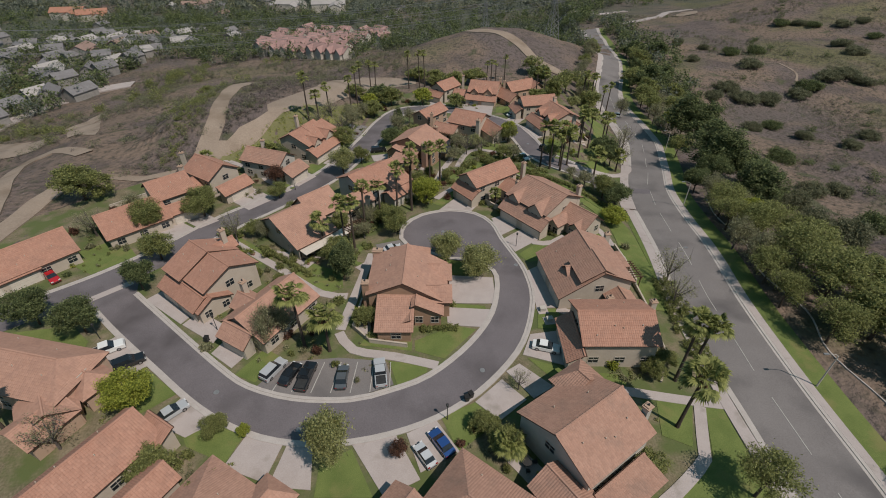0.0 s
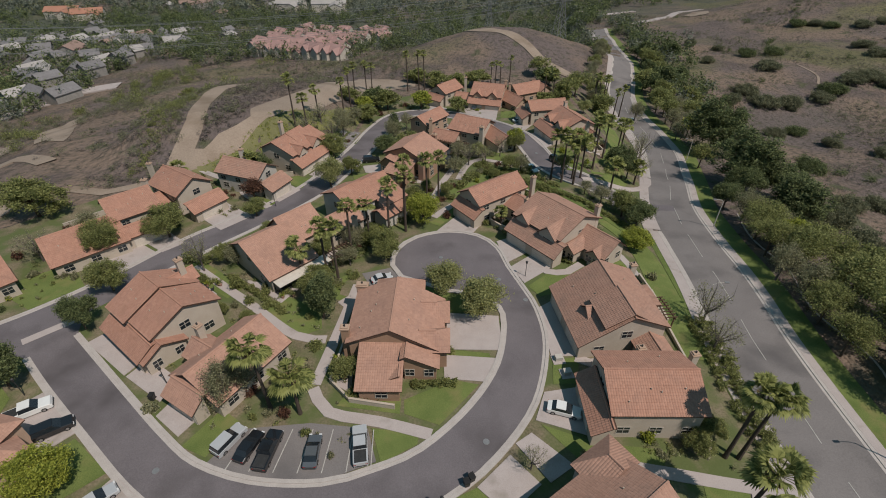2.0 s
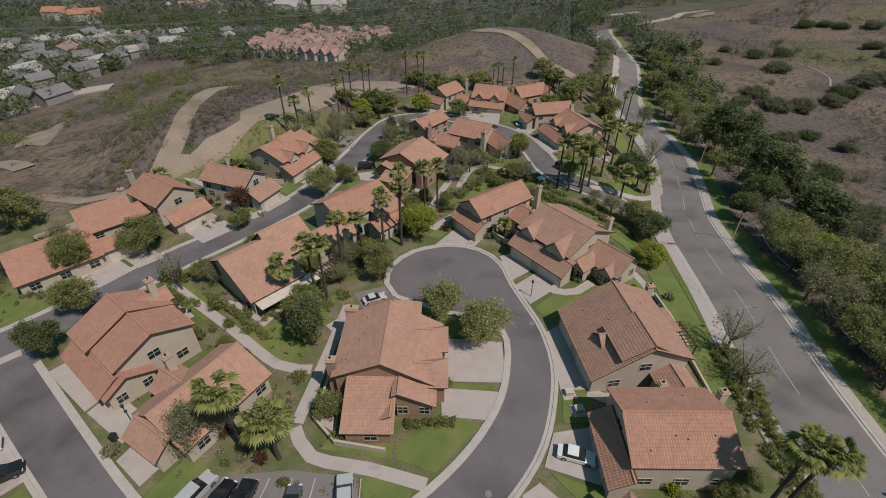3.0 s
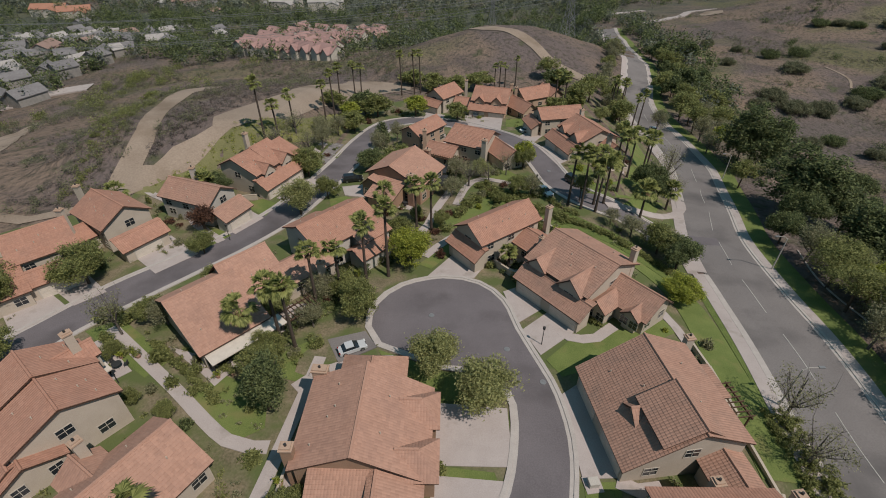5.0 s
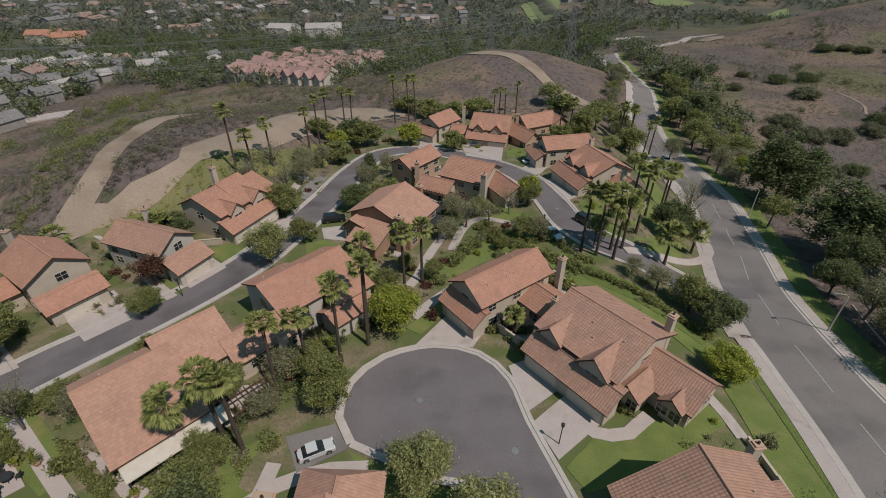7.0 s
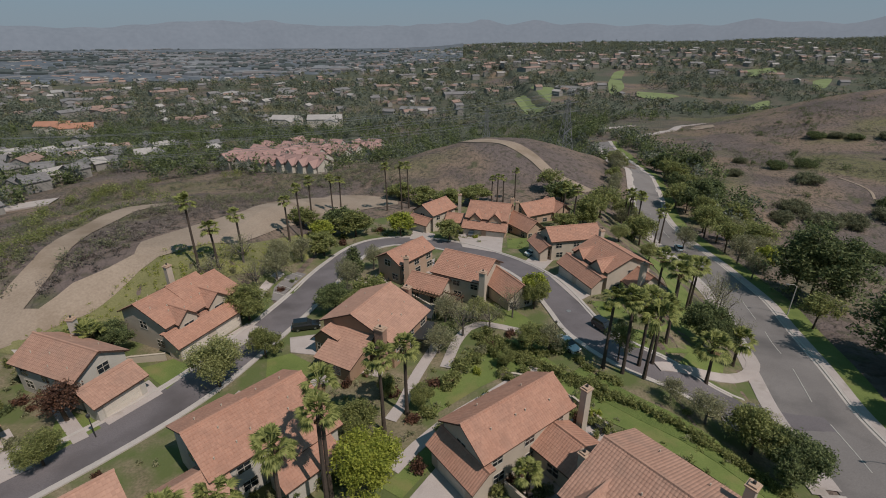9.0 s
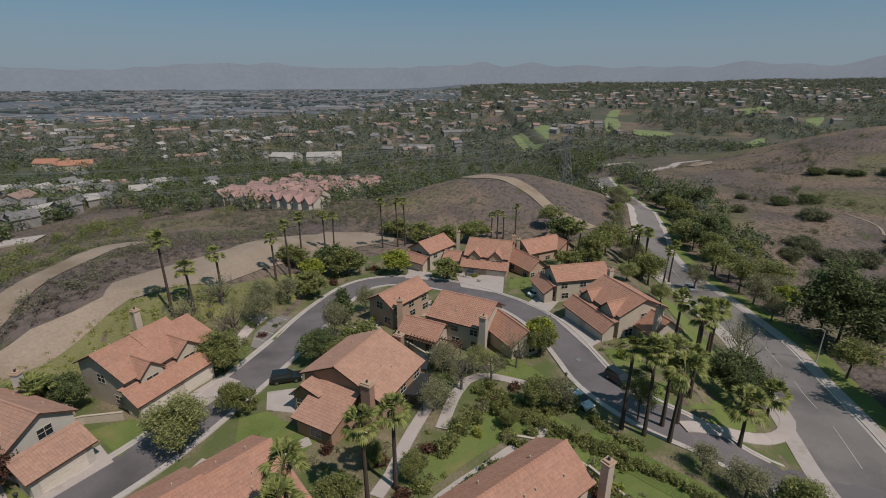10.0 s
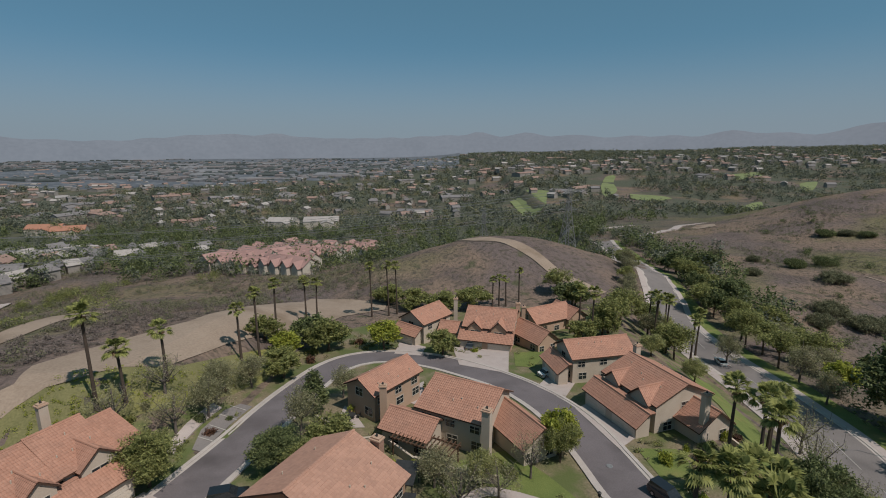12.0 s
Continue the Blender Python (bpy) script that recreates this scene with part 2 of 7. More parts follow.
BUSH_GREY = leaf_material("dry_scrub_leaves", (0.105, 0.088, 0.078), (0.215, 0.178, 0.155), 0.2, 0.4)
TYRE = material("tyre_rubber", (0.012, 0.012, 0.012), (0.025, 0.025, 0.025), 6, 0.9)
RIM = material("wheel_metal", (0.35, 0.35, 0.36), (0.5, 0.5, 0.5), 5, 0.3, metal=0.9)
LAMP_GLASS = material("headlight_lens", (0.5, 0.5, 0.5), (0.65, 0.65, 0.65), 5, 0.15)
TAIL = material("tail_light_lens", (0.2, 0.01, 0.01), (0.3, 0.02, 0.02), 5, 0.2)
STEEL = material("galvanised_steel", (0.2, 0.2, 0.2), (0.3, 0.3, 0.3), 3, 0.5, metal=0.4)
DARKMETAL = material("dark_painted_metal", (0.02, 0.02, 0.02), (0.05, 0.05, 0.05), 3, 0.5)
PINK_ROOF = material("pink_tile_roof", (0.275, 0.168, 0.152), (0.36, 0.232, 0.208), 0.3, 0.9, coords="World")
CREAM = material("cream_wall", (0.4, 0.36, 0.31), (0.5, 0.46, 0.4), 0.2, 0.9, coords="World")

# ---- shape helpers ----


def finish(bm, name):
    me = bpy.data.meshes.new(name)
    bmesh.ops.recalc_face_normals(bm, faces=bm.faces)
    bm.to_mesh(me)
    bm.free()
    return me


def part(name, bm, mat, parent, label=""):
    me = bm if isinstance(bm, bpy.types.Mesh) else finish(bm, name)
    if mat and not me.materials:
        me.materials.append(mat)
    ob = new(name, me)
    ob.parent = parent
    return tagged(ob, label)


def thing(name, x, y, z, rz=0.0, label="", category="", group=""):
    ob = new(name)
    ob.matrix_basis = pose(x, y, z, 0, 0, rz)
    ob.empty_display_size = 0.3
    return tagged(ob, label, category, group)


def pydata(name, verts, faces, mat=None, smooth_shade=False):
    me = bpy.data.meshes.new(name)
    me.from_pydata([tuple(v) for v in verts], [], faces)
    if mat:
        me.materials.append(mat)
    if smooth_shade:
        me.polygons.foreach_set("use_smooth", [True] * len(me.polygons))
    return me


def add_box(bm, a, b, m=None):
    vs = [bm.verts.new((m @ Vector(p)) if m else p) for p in ((a[0], a[1], a[2]), (b[0], a[1], a[2]), (b[0], b[1], a[2]), (a[0], b[1], a[2]), (a[0], a[1], b[2]), (b[0], a[1], b[2]), (b[0], b[1], b[2]), (a[0], b[1], b[2]))]
    for f in ((3, 2, 1, 0), (4, 5, 6, 7), (0, 1, 5, 4), (1, 2, 6, 5), (2, 3, 7, 6), (3, 0, 4, 7)):
        bm.faces.new([vs[i] for i in f])
    return vs


def add_prism(bm, ring_a, ring_b):
    """Closed solid between two rings of equal count."""
    a, b = [bm.verts.new(p) for p in ring_a], [bm.verts.new(p) for p in ring_b]
    k = len(a)
    bm.faces.new(a[::-1])
    bm.faces.new(b)
    for i in range(k):
        bm.faces.new((a[i], a[(i + 1) % k], b[(i + 1) % k], b[i]))


def add_tube(bm, pts, radii, sides=7):
    rings = []
    for i, p in enumerate(pts):
        p = Vector(p)
        d = (Vector(pts[min(i + 1, len(pts) - 1)]) - Vector(pts[max(i - 1, 0)])).normalized()
        s = d.orthogonal().normalized()
        t = d.cross(s)
        rings.append([bm.verts.new(p + radii[i] * (math.cos(2 * math.pi * k / sides) * s + math.sin(2 * math.pi * k / sides) * t)) for k in range(sides)])
    for r0, r1 in zip(rings, rings[1:]):
        for k in range(sides):
            bm.faces.new((r0[k], r0[(k + 1) % sides], r1[(k + 1) % sides], r1[k]))
    bm.faces.new(rings[0][::-1])
    bm.faces.new(rings[-1])


def curve_points(pts, step=2.0):
    """Points along a smooth curve through the given ones."""
    out = []
    p = [Vector(q) for q in pts]
    for i in range(len(p) - 1):
        a, b, c, d = p[max(i - 1, 0)], p[i], p[i + 1], p[min(i + 2, len(p) - 1)]
        k = max(1, int((c - b).length / step))
        for j in range(k):
            t = j / k
            out.append(0.5 * ((2 * b) + (c - a) * t + (2 * a - 5 * b + 4 * c - d) * t * t + (3 * b - a - 3 * c + d) * t ** 3))
    out.append(p[-1])
    return out



# ---- the lie of the land ----


def lerp_table(v, table):
    if v <= table[0][0]:
        return table[0][1]
    for (a, za), (b, zb) in zip(table, table[1:]):
        if v <= b:
            f = (v - a) / (b - a)
            f = f * f * (3 - 2 * f) * 0.35 + f * 0.65
            return za + (zb - za) * f
    return table[-1][1]


def smooth(a, b, v):
    f = min(1.0, max(0.0, (v - a) / (b - a)))
    return f * f * (3 - 2 * f)


RIDGE_Z = [(-400, 4.0), (-50, 1.5), (50, 0.8), (85, 0.0), (120, -1.5), (150, -3.2), (170, -5.5), (200, -9.0), (260, -17.0), (330, -26.0), (450, -46.0), (520, -54.0), (700, -57.0)]
ROAD_Z = [(-400, 14.0), (-50, 3.0), (40, 0.4), (75, -1.3), (96, -3.2), (120, -6.3), (145, -9.8), (171, -12.4), (243, -20.0), (295, -23.0), (420, -30.0), (600, -45.0)]
ROAD_X = [(-400, -60.0), (-60, 47.0), (30, 48.0), (45, 47.8), (65, 49.0), (85, 51.6), (100, 53.0), (115, 56.3), (132, 62.2), (145, 66.4), (158, 69.8), (175, 71.8), (198, 73.6), (225, 78.5), (260, 89.0), (300, 100.0), (420, 120.0), (600, 150.0)]


def ground_z(x, y):
    xr, zr, zb = lerp_table(y, ROAD_X), lerp_table(y, ROAD_Z), lerp_table(y, RIDGE_Z)
    d = x - xr
    if d < 0:
        z = zb + (zr - zb) * smooth(-24, -7.5, d)
    else:
        # a broad dip beside the road, then the long hill on its far side
        z = zr - 11.0 * smooth(12, 66, d) * smooth(55, 120, y) * (1 - smooth(215, 300, y))
        z += 0.05 * max(0.0, d - 110) * (1 - smooth(330, 520, y))
        z += 34.0 * math.exp(-(min(0.0, x - 375 - 0.25 * (y - 470)) / 118) ** 2 - ((y - 475) / (82 if y < 475 else 105)) ** 2)
    # the slope on the far side of the ridge
    if x < -85:
        z -= min(40.0, 0.16 * (-85 - x) * smooth(-85, -160, x)) * (1 - smooth(150, 420, y))
    # the graded terrace above the street
    z += 8.3 * smooth(-25, -44, x) * (1 - smooth(-79, -99, x)) * smooth(132 - 14 * smooth(-50, -66, x), 148, y) * (1 - smooth(175, 245, y))
    # the bare mound behind the last houses
    r = math.hypot((x - 30) / 62, (y - 290) / 48)
    z += 20.0 * math.exp(-r * r * 1.3)
    # the hills across the valley
    if y > 640:
        side = smooth(-500, 250, x)
        z += side * (48 * smooth(640, 1650, y) + (6 * smooth(300, 900, x) + 16 * smooth(900, 1750, x)) * smooth(900, 1700, y)) * (1 - 0.5 * smooth(2200, 3600, y))
    return z


def axis_steps(bounds):
    out = []
    for a, b, step in bounds:
        k = max(1, round((b - a) / step))
        out += [a + (b - a) * i / k for i in range(k)]
    return out + [bounds[-1][1]]


gx = axis_steps([(-4600, -1600, 250), (-1600, -700, 60), (-700, -260, 22), (-260, -100, 6), (-100, 110, 3), (110, 320, 6), (320, 700, 20), (700, 1600, 60), (1600, 4600, 250)])
gy = axis_steps([(-900, -200, 100), (-200, 0, 12), (0, 230, 3), (230, 420, 6), (420, 800, 19), (800, 2000, 60), (2000, 4800, 200)])


def rough_z(x, y):
    """Unevenness of the open land, none in the streets."""
    wild = max(smooth(66, 90, x - max(0, (y - 100) * 0.25)), smooth(-78, -100, x), smooth(215, 250, y))
    if not wild:
        return 0.0
    v = Vector((x, y, 0))
    return wild * (1.6 * noise.noise(v * 0.03) + 0.7 * noise.noise(v * 0.1) + (9 * noise.noise(v * 0.004) if abs(x) > 300 or y > 520 else 0.0))


def land_z(x, y):
    return ground_z(x, y) + rough_z(x, y)


ground = new("ground", pydata("ground", [(x, y, land_z(x, y)) for y in gy for x in gx],
    [(j * len(gx) + i, j * len(gx) + i + 1, (j + 1) * len(gx) + i + 1, (j + 1) * len(gx) + i) for j in range(len(gy) - 1) for i in range(len(gx) - 1)], SCRUB, True))
tagged(ground, "dry brown hillside ground with low scrub", "ground", kind="structure")


def draped(name, outline, mat, lift, label, category, kind="structure", cell=3.0, skirt=0.0, parent=None):
    """A flat outline laid over the land as a sheet."""
    bm = bmesh.new()
    bm.faces.new([bm.verts.new((p[0], p[1], 0)) for p in outline])
    xs, ys = [p[0] for p in outline], [p[1] for p in outline]
    for axis, lo, hi in ((0, min(xs), max(xs)), (1, min(ys), max(ys))):
        v = math.ceil(lo / cell) * cell
        while v < hi:
            no = (1, 0, 0) if axis == 0 else (0, 1, 0)
            bmesh.ops.bisect_plane(bm, geom=bm.verts[:] + bm.edges[:] + bm.faces[:], plane_co=(v, v, 0), plane_no=no)
            v += cell
    bmesh.ops.triangulate(bm, faces=[f for f in bm.faces if len(f.verts) > 4])
    if skirt:
        ext = bmesh.ops.extrude_face_region(bm, geom=bm.faces[:])
        low = {v for v in bm.verts} - {g for g in ext["geom"] if isinstance(g, bmesh.types.BMVert)}
        for v in bm.verts:
            v.co.z = land_z(v.co.x, v.co.y) + (lift if v not in low else -skirt)
    else:
        for v in bm.verts:
            v.co.z = land_z(v.co.x, v.co.y) + lift
    me = finish(bm, name)
    if me.polygons and sum(f.normal.z for f in me.polygons) < 0 and not skirt:
        me.flip_normals()
    me.materials.append(mat)
    ob = new(name, me)
    if parent:
        ob.parent = parent
        return ob
    return tagged(ob, label, category, kind=kind)


def ribbon(name, pts, left, right, lift, mat, label, category, thick=0.25, step=2.0, kind="structure"):
    """A strip along a smooth line, from left to right of it, with a top at lift and sides that go down."""
    line = curve_points(pts, step)
    verts, faces = [], []
    for i, p in enumerate(line):
        d = (line[min(i + 1, len(line) - 1)] - line[max(i - 1, 0)]).normalized()
        nrm = Vector((-d.y, d.x))
        for off, drop in ((left, thick), (left, 0), (right, 0), (right, thick)):
            q = p + nrm * off
            verts.append((q.x, q.y, land_z(q.x, q.y) + lift - drop))
    for i in range(len(line) - 1):
        for k in range(3):
            a = i * 4 + k
            faces.append((a, a + 1, a + 5, a + 4))
    return tagged(new(name, pydata(name, verts, faces, mat)), label, category, kind=kind)


# ---- streets, yards and lawns ----
draped("yard_ground", [(-125, 0), (42, 0), (42, 40), (42.5, 62), (45.5, 88), (46.5, 104), (51, 122), (58, 140), (66, 165), (69, 190), (60, 214), (30, 222), (2, 214), (-20, 200), (-28, 186), (-32, 164), (-44, 147), (-60, 128), (-68, 117), (-78, 110), (-92, 96), (-110, 74), (-125, 50)], YARD, 0.03,
    "planted yard soil with low green cover between the houses", "soil", cell=3.0)
DIRT_FIELDS = [[(-70.6, 120.8), (-71.1, 128.2), (-71.2, 135), (-71.6, 142), (-73.6, 150), (-76, 160), (-78.6, 170), (-79.4, 182), (-77, 192), (-72.5, 198), (-70, 195), (-72, 186), (-73.6, 176), (-72, 164), (-70.2, 155.8), (-66.8, 144.3), (-65.6, 137.9), (-65.4, 131), (-63.2, 131.3), (-62, 134.2), (-61.1, 137.1), (-57.4, 141.2), (-54.5, 145), (-56.1, 150), (-51.7, 164.8), (-46.6, 177), (-47, 196), (-46, 222), (-40, 240), (-22.9, 234.3), (-12.8, 228.7), (-12.4, 220.3), (-23.6, 212.8), (-32.3, 188.9), (-36.6, 169), (-38.6, 153.2), (-46.6, 146), (-49.9, 144.6), (-52.2, 141.6), (-54.2, 137.3), (-56.2, 132.9), (-58.6, 129.9), (-61.9, 125.2), (-65, 121.4)],
                [(-155.6, 185.7), (-151.7, 196), (-155, 210.1), (-134, 180), (-118, 156.4), (-113, 147), (-121.9, 151), (-123.2, 147.8), (-136, 164)],
                [(-175.6, 176.9), (-161.7, 171.9), (-152.5, 172.3), (-130.9, 146.7), (-132.9, 142.5), (-136.4, 140.6), (-144, 141), (-160, 152)],
                [(-88.8, 115.4), (-79.5, 113.6), (-72.6, 118), (-72, 114.6), (-79.5, 110.6), (-88.8, 112.4)]]
draped("bare_patch", [(-17.2, 75.2), (-17.3, 77.6), (-16.2, 79.6), (-14.9, 80.8), (-13.6, 81.2), (-12.7, 79.4), (-12.2, 77.2), (-13.8, 75.2), (-15.6, 74.5)], YARD, 0.125, "bare brown soil patch in the lawn", "dirt", cell=2.0)
for outline in DIRT_FIELDS:
    draped("dirt_clearing", outline, DIRT, 0.16, "bare tan dirt clearing graded on the ridge", "dirt", cell=2.5)
draped("slope_grass", [(-66, 123), (-61, 130), (-57, 136), (-53, 141), (-50, 147), (-43, 150), (-38, 154), (-34, 169), (-28, 186), (-24, 180), (-26, 168), (-29, 156), (-33, 147), (-38, 141), (-46, 139), (-52, 131), (-58, 122)], WEEDS, 0.1, "rough green and yellow weeds on the bank behind the houses", "grass")
MOUND_TRACK = [(12, 292), (20, 284), (30, 277), (39, 267), (44, 256), (49, 246), (58, 236)]
ribbon("mound_track", MOUND_TRACK, 3.0, -3.0, 0.3, DIRT, "tan dirt track round the bare mound", "track", 1.0, 3.0)
for pts in ([(-104, 92), (-111, 104), (-120.6, 119.7), (-124.2, 132), (-119.8, 136), (-112.7, 134), (-105, 129)], [(-95, 78), (-96.6, 92), (-98.2, 101), (-97.8, 108)], [(-152, 178), (-146, 190), (-140, 198)]):
    ribbon("dirt_track", pts, 2.4, -2.4, 0.3, DIRT, "pale graded dirt track down the slope", "track", 1.0, 3.0)
ribbon("hill_path", [(197, 270), (204, 284), (203, 300)], 0.6, -0.6, 0.12, DIRT, "narrow tan footpath across the hillside", "track", 0.8, 3.0)

LOOP_OUTER = [(-60.5, 60.5), (-54.2, 55.4), (-44.6, 48.2), (-34.8, 41.1), (-27.0, 37.1), (-19.7, 35.4), (-12.3, 35.6), (-4.9, 37.5), (1.3, 40.6), (7.2, 45.5), (13.0, 53.4), (16.1, 63.8), (15.9, 72.0), (14.2, 78.0), (12.4, 83.5), (10.9, 89.5), (7.4, 93.8), (1.6, 95.3), (-4.9, 93.1), (-8.5, 88.5), (-8.9, 83.5), (-7.0, 80.2)]
LOOP_INNER = [(-7.0, 80.2), (-2.8, 78.3), (1.8, 76.3), (7.2, 75.3), (9.8, 72.3), (10.2, 68.0), (8.5, 60.1), (4.2, 52.8), (-2.0, 46.6), (-7.8, 43.8), (-13.3, 42.2), (-21.5, 42.4), (-28.7, 44.5), (-34.0, 47.9), (-42.0, 54.1), (-56.2, 65.4)]
outer_line, inner_line = curve_points(LOOP_OUTER, 1.5), curve_points(LOOP_INNER, 1.5)
draped("road_loop", [(p.x, p.y) for p in outer_line] + [(p.x, p.y) for p in inner_line[1:]], ASPHALT, 0.09, "dark smooth asphalt cul-de-sac street", "road", cell=4.0)
LEFT_STREET = [(-112, 26), (-98, 38), (-88, 47), (-76, 57.8), (-64.5, 68), (-55.5, 79), (-48.3, 90.3), (-41.5, 98.3), (-35, 107), (-30, 116), (-26.3, 127), (-23.2, 139), (-21.2, 150), (-19.6, 160), (-17.5, 169), (-13, 176), (-6, 178), (3, 175), (10.5, 169.5), (17, 163), (21.5, 155), (24.7, 146), (26, 138), (27.4, 130.5), (31.5, 123), (38, 117.8), (46, 114.5), (56, 113)]
ribbon("road_ridge_street", LEFT_STREET, 3.5, -3.5, 0.08, ASPHALT, "dark asphalt residential street", "road", 0.3)
ROAD_LINE = [(lerp_table(y, ROAD_X), y) for y in (-60, -20, 10, 30, 45, 65, 85, 100, 115, 132, 145, 158, 175, 198, 225, 260, 300, 360, 420)]
RIGHT_EDGE = [(x + 5.6 - 0.8 * smooth(85, 135, y), y) for x, y in ROAD_LINE]
ribbon("road_main", ROAD_LINE, 5.6, -5.6, 0.1, ASPHALT_OLD, "worn grey asphalt two-lane main road", "road", 0.4)


def kerbs(line, off, side, name="kerb", wide=0.5, lift=0.2, gutter=0.45):
    """A raised kerb with the pale gutter pan at its foot."""
    ribbon(name, line, off + (wide * side if side > 0 else 0), off + (0 if side > 0 else wide * side), lift, KERB, "pale cast concrete kerb along the street", "kerb", 0.4)
    ribbon("gutter", line, off + (0 if side > 0 else gutter), off - (gutter if side > 0 else 0), 0.115, KERB, "pale concrete gutter beside the kerb", "gutter", 0.2)


kerbs(LOOP_OUTER, 0.0, -1)
kerbs(LOOP_INNER[::1], 0.0, -1)
kerbs(LEFT_STREET[:4], -3.5, -1)
kerbs([(-53.5, 72.5), (-50.5, 80.5), (-45, 88), (-38.7, 96), (-32, 105.2), (-26.8, 114.5), (-22.9, 126), (-19.8, 138.2), (-17.7, 149.4), (-16.2, 159.2), (-14.6, 167.5), (-11.5, 172.6), (-6, 174.4), (1.6, 171.6), (8.4, 166.7), (14.2, 161), (18.3, 153.4), (21.3, 145), (22.6, 137.6), (24.1, 129.2), (28.8, 120.8), (36, 114.8), (44, 111.5)], 0.0, -1)
kerbs(LEFT_STREET[:-1], 3.5, 1)
kerbs(ROAD_LINE[4:8], 5.6, 1)
kerbs(ROAD_LINE[:5], 5.6, 1)
kerbs(ROAD_LINE[9:], 4.9, 1)
kerbs(RIGHT_EDGE, 0.0, -1)
ribbon("pavement", ROAD_LINE[:8], 7.9, 6.12, 0.2, CONCRETE, "pale concrete pavement beside the main road", "pavement", 0.35)
ribbon("pavement", ROAD_LINE[9:], 7.6, 5.42, 0.2, CONCRETE, "pale concrete pavement beside the main road", "pavement", 0.35)
ribbon("pavement", [(45.2, 100.5), (46.2, 106), (48.5, 111), (46, 109.8), (40, 111.2)], 0.9, -0.9, 0.2, CONCRETE, "curved concrete pavement at the street corner", "pavement", 0.35)
ribbon("pavement", [(34.8, 120.2), (43, 121.6), (48.8, 123.3), (52.4, 125.3), (55.2, 128.6), (56.6, 133)], 1.0, -1.0, 0.2, CONCRETE, "curved concrete pavement at the street corner", "pavement", 0.35)
ribbon("cross_gutter", ROAD_LINE[7:10], 7.4, 5.2, 0.14, CONCRETE, "pale concrete cross gutter at the street junction", "gutter", 0.3)
ribbon("pavement", RIGHT_EDGE, -0.52, -1.8, 0.2, CONCRETE, "pale concrete pavement beside the main road", "pavement", 0.35)
ribbon("verge_grass", RIGHT_EDGE, -1.8, -5.4, 0.16, LAWN, "strip of mown grass beside the main road", "grass", 0.4)
ribbon("edging_path", [(64.5, 20), (64, 40), (62.3, 52), (65, 62), (63.2, 74), (66.4, 86), (66, 98), (69.5, 110)], 0.1, -0.1, 0.17, KERB, "thin curving concrete mowing edge beside the planting", "edging", 0.3)
ribbon("bank_ivy", [(40.2, 46), (41, 60), (42.4, 76), (43.6, 90), (44.4, 99)], 0.5, -1.2, 0.135, IVY, "dense green ground cover on the roadside bank", "ground cover", 0.4)
ribbon("bank_lawn", [(37.6, 62), (38.8, 78), (39.4, 90), (37, 98), (30, 106), (22, 113), (16, 121), (13.5, 125)], 1.7, -3.2, 0.12, LAWN, "green grass bank behind the houses", "grass", 0.4)
ribbon("bank_ivy", [(40.5, 99), (36, 104.5), (29, 111), (22, 118.5)], 2.1, -2.1, 0.16, IVY, "dense green ground cover on the bank", "ground cover", 0.4)
ribbon("bank_lawn", [(33, 128), (38.5, 127), (46, 133), (52, 146), (56, 160), (58, 176)], 3.4, -2.6, 0.12, LAWN, "green grass bank beside the palms", "grass", 0.4)

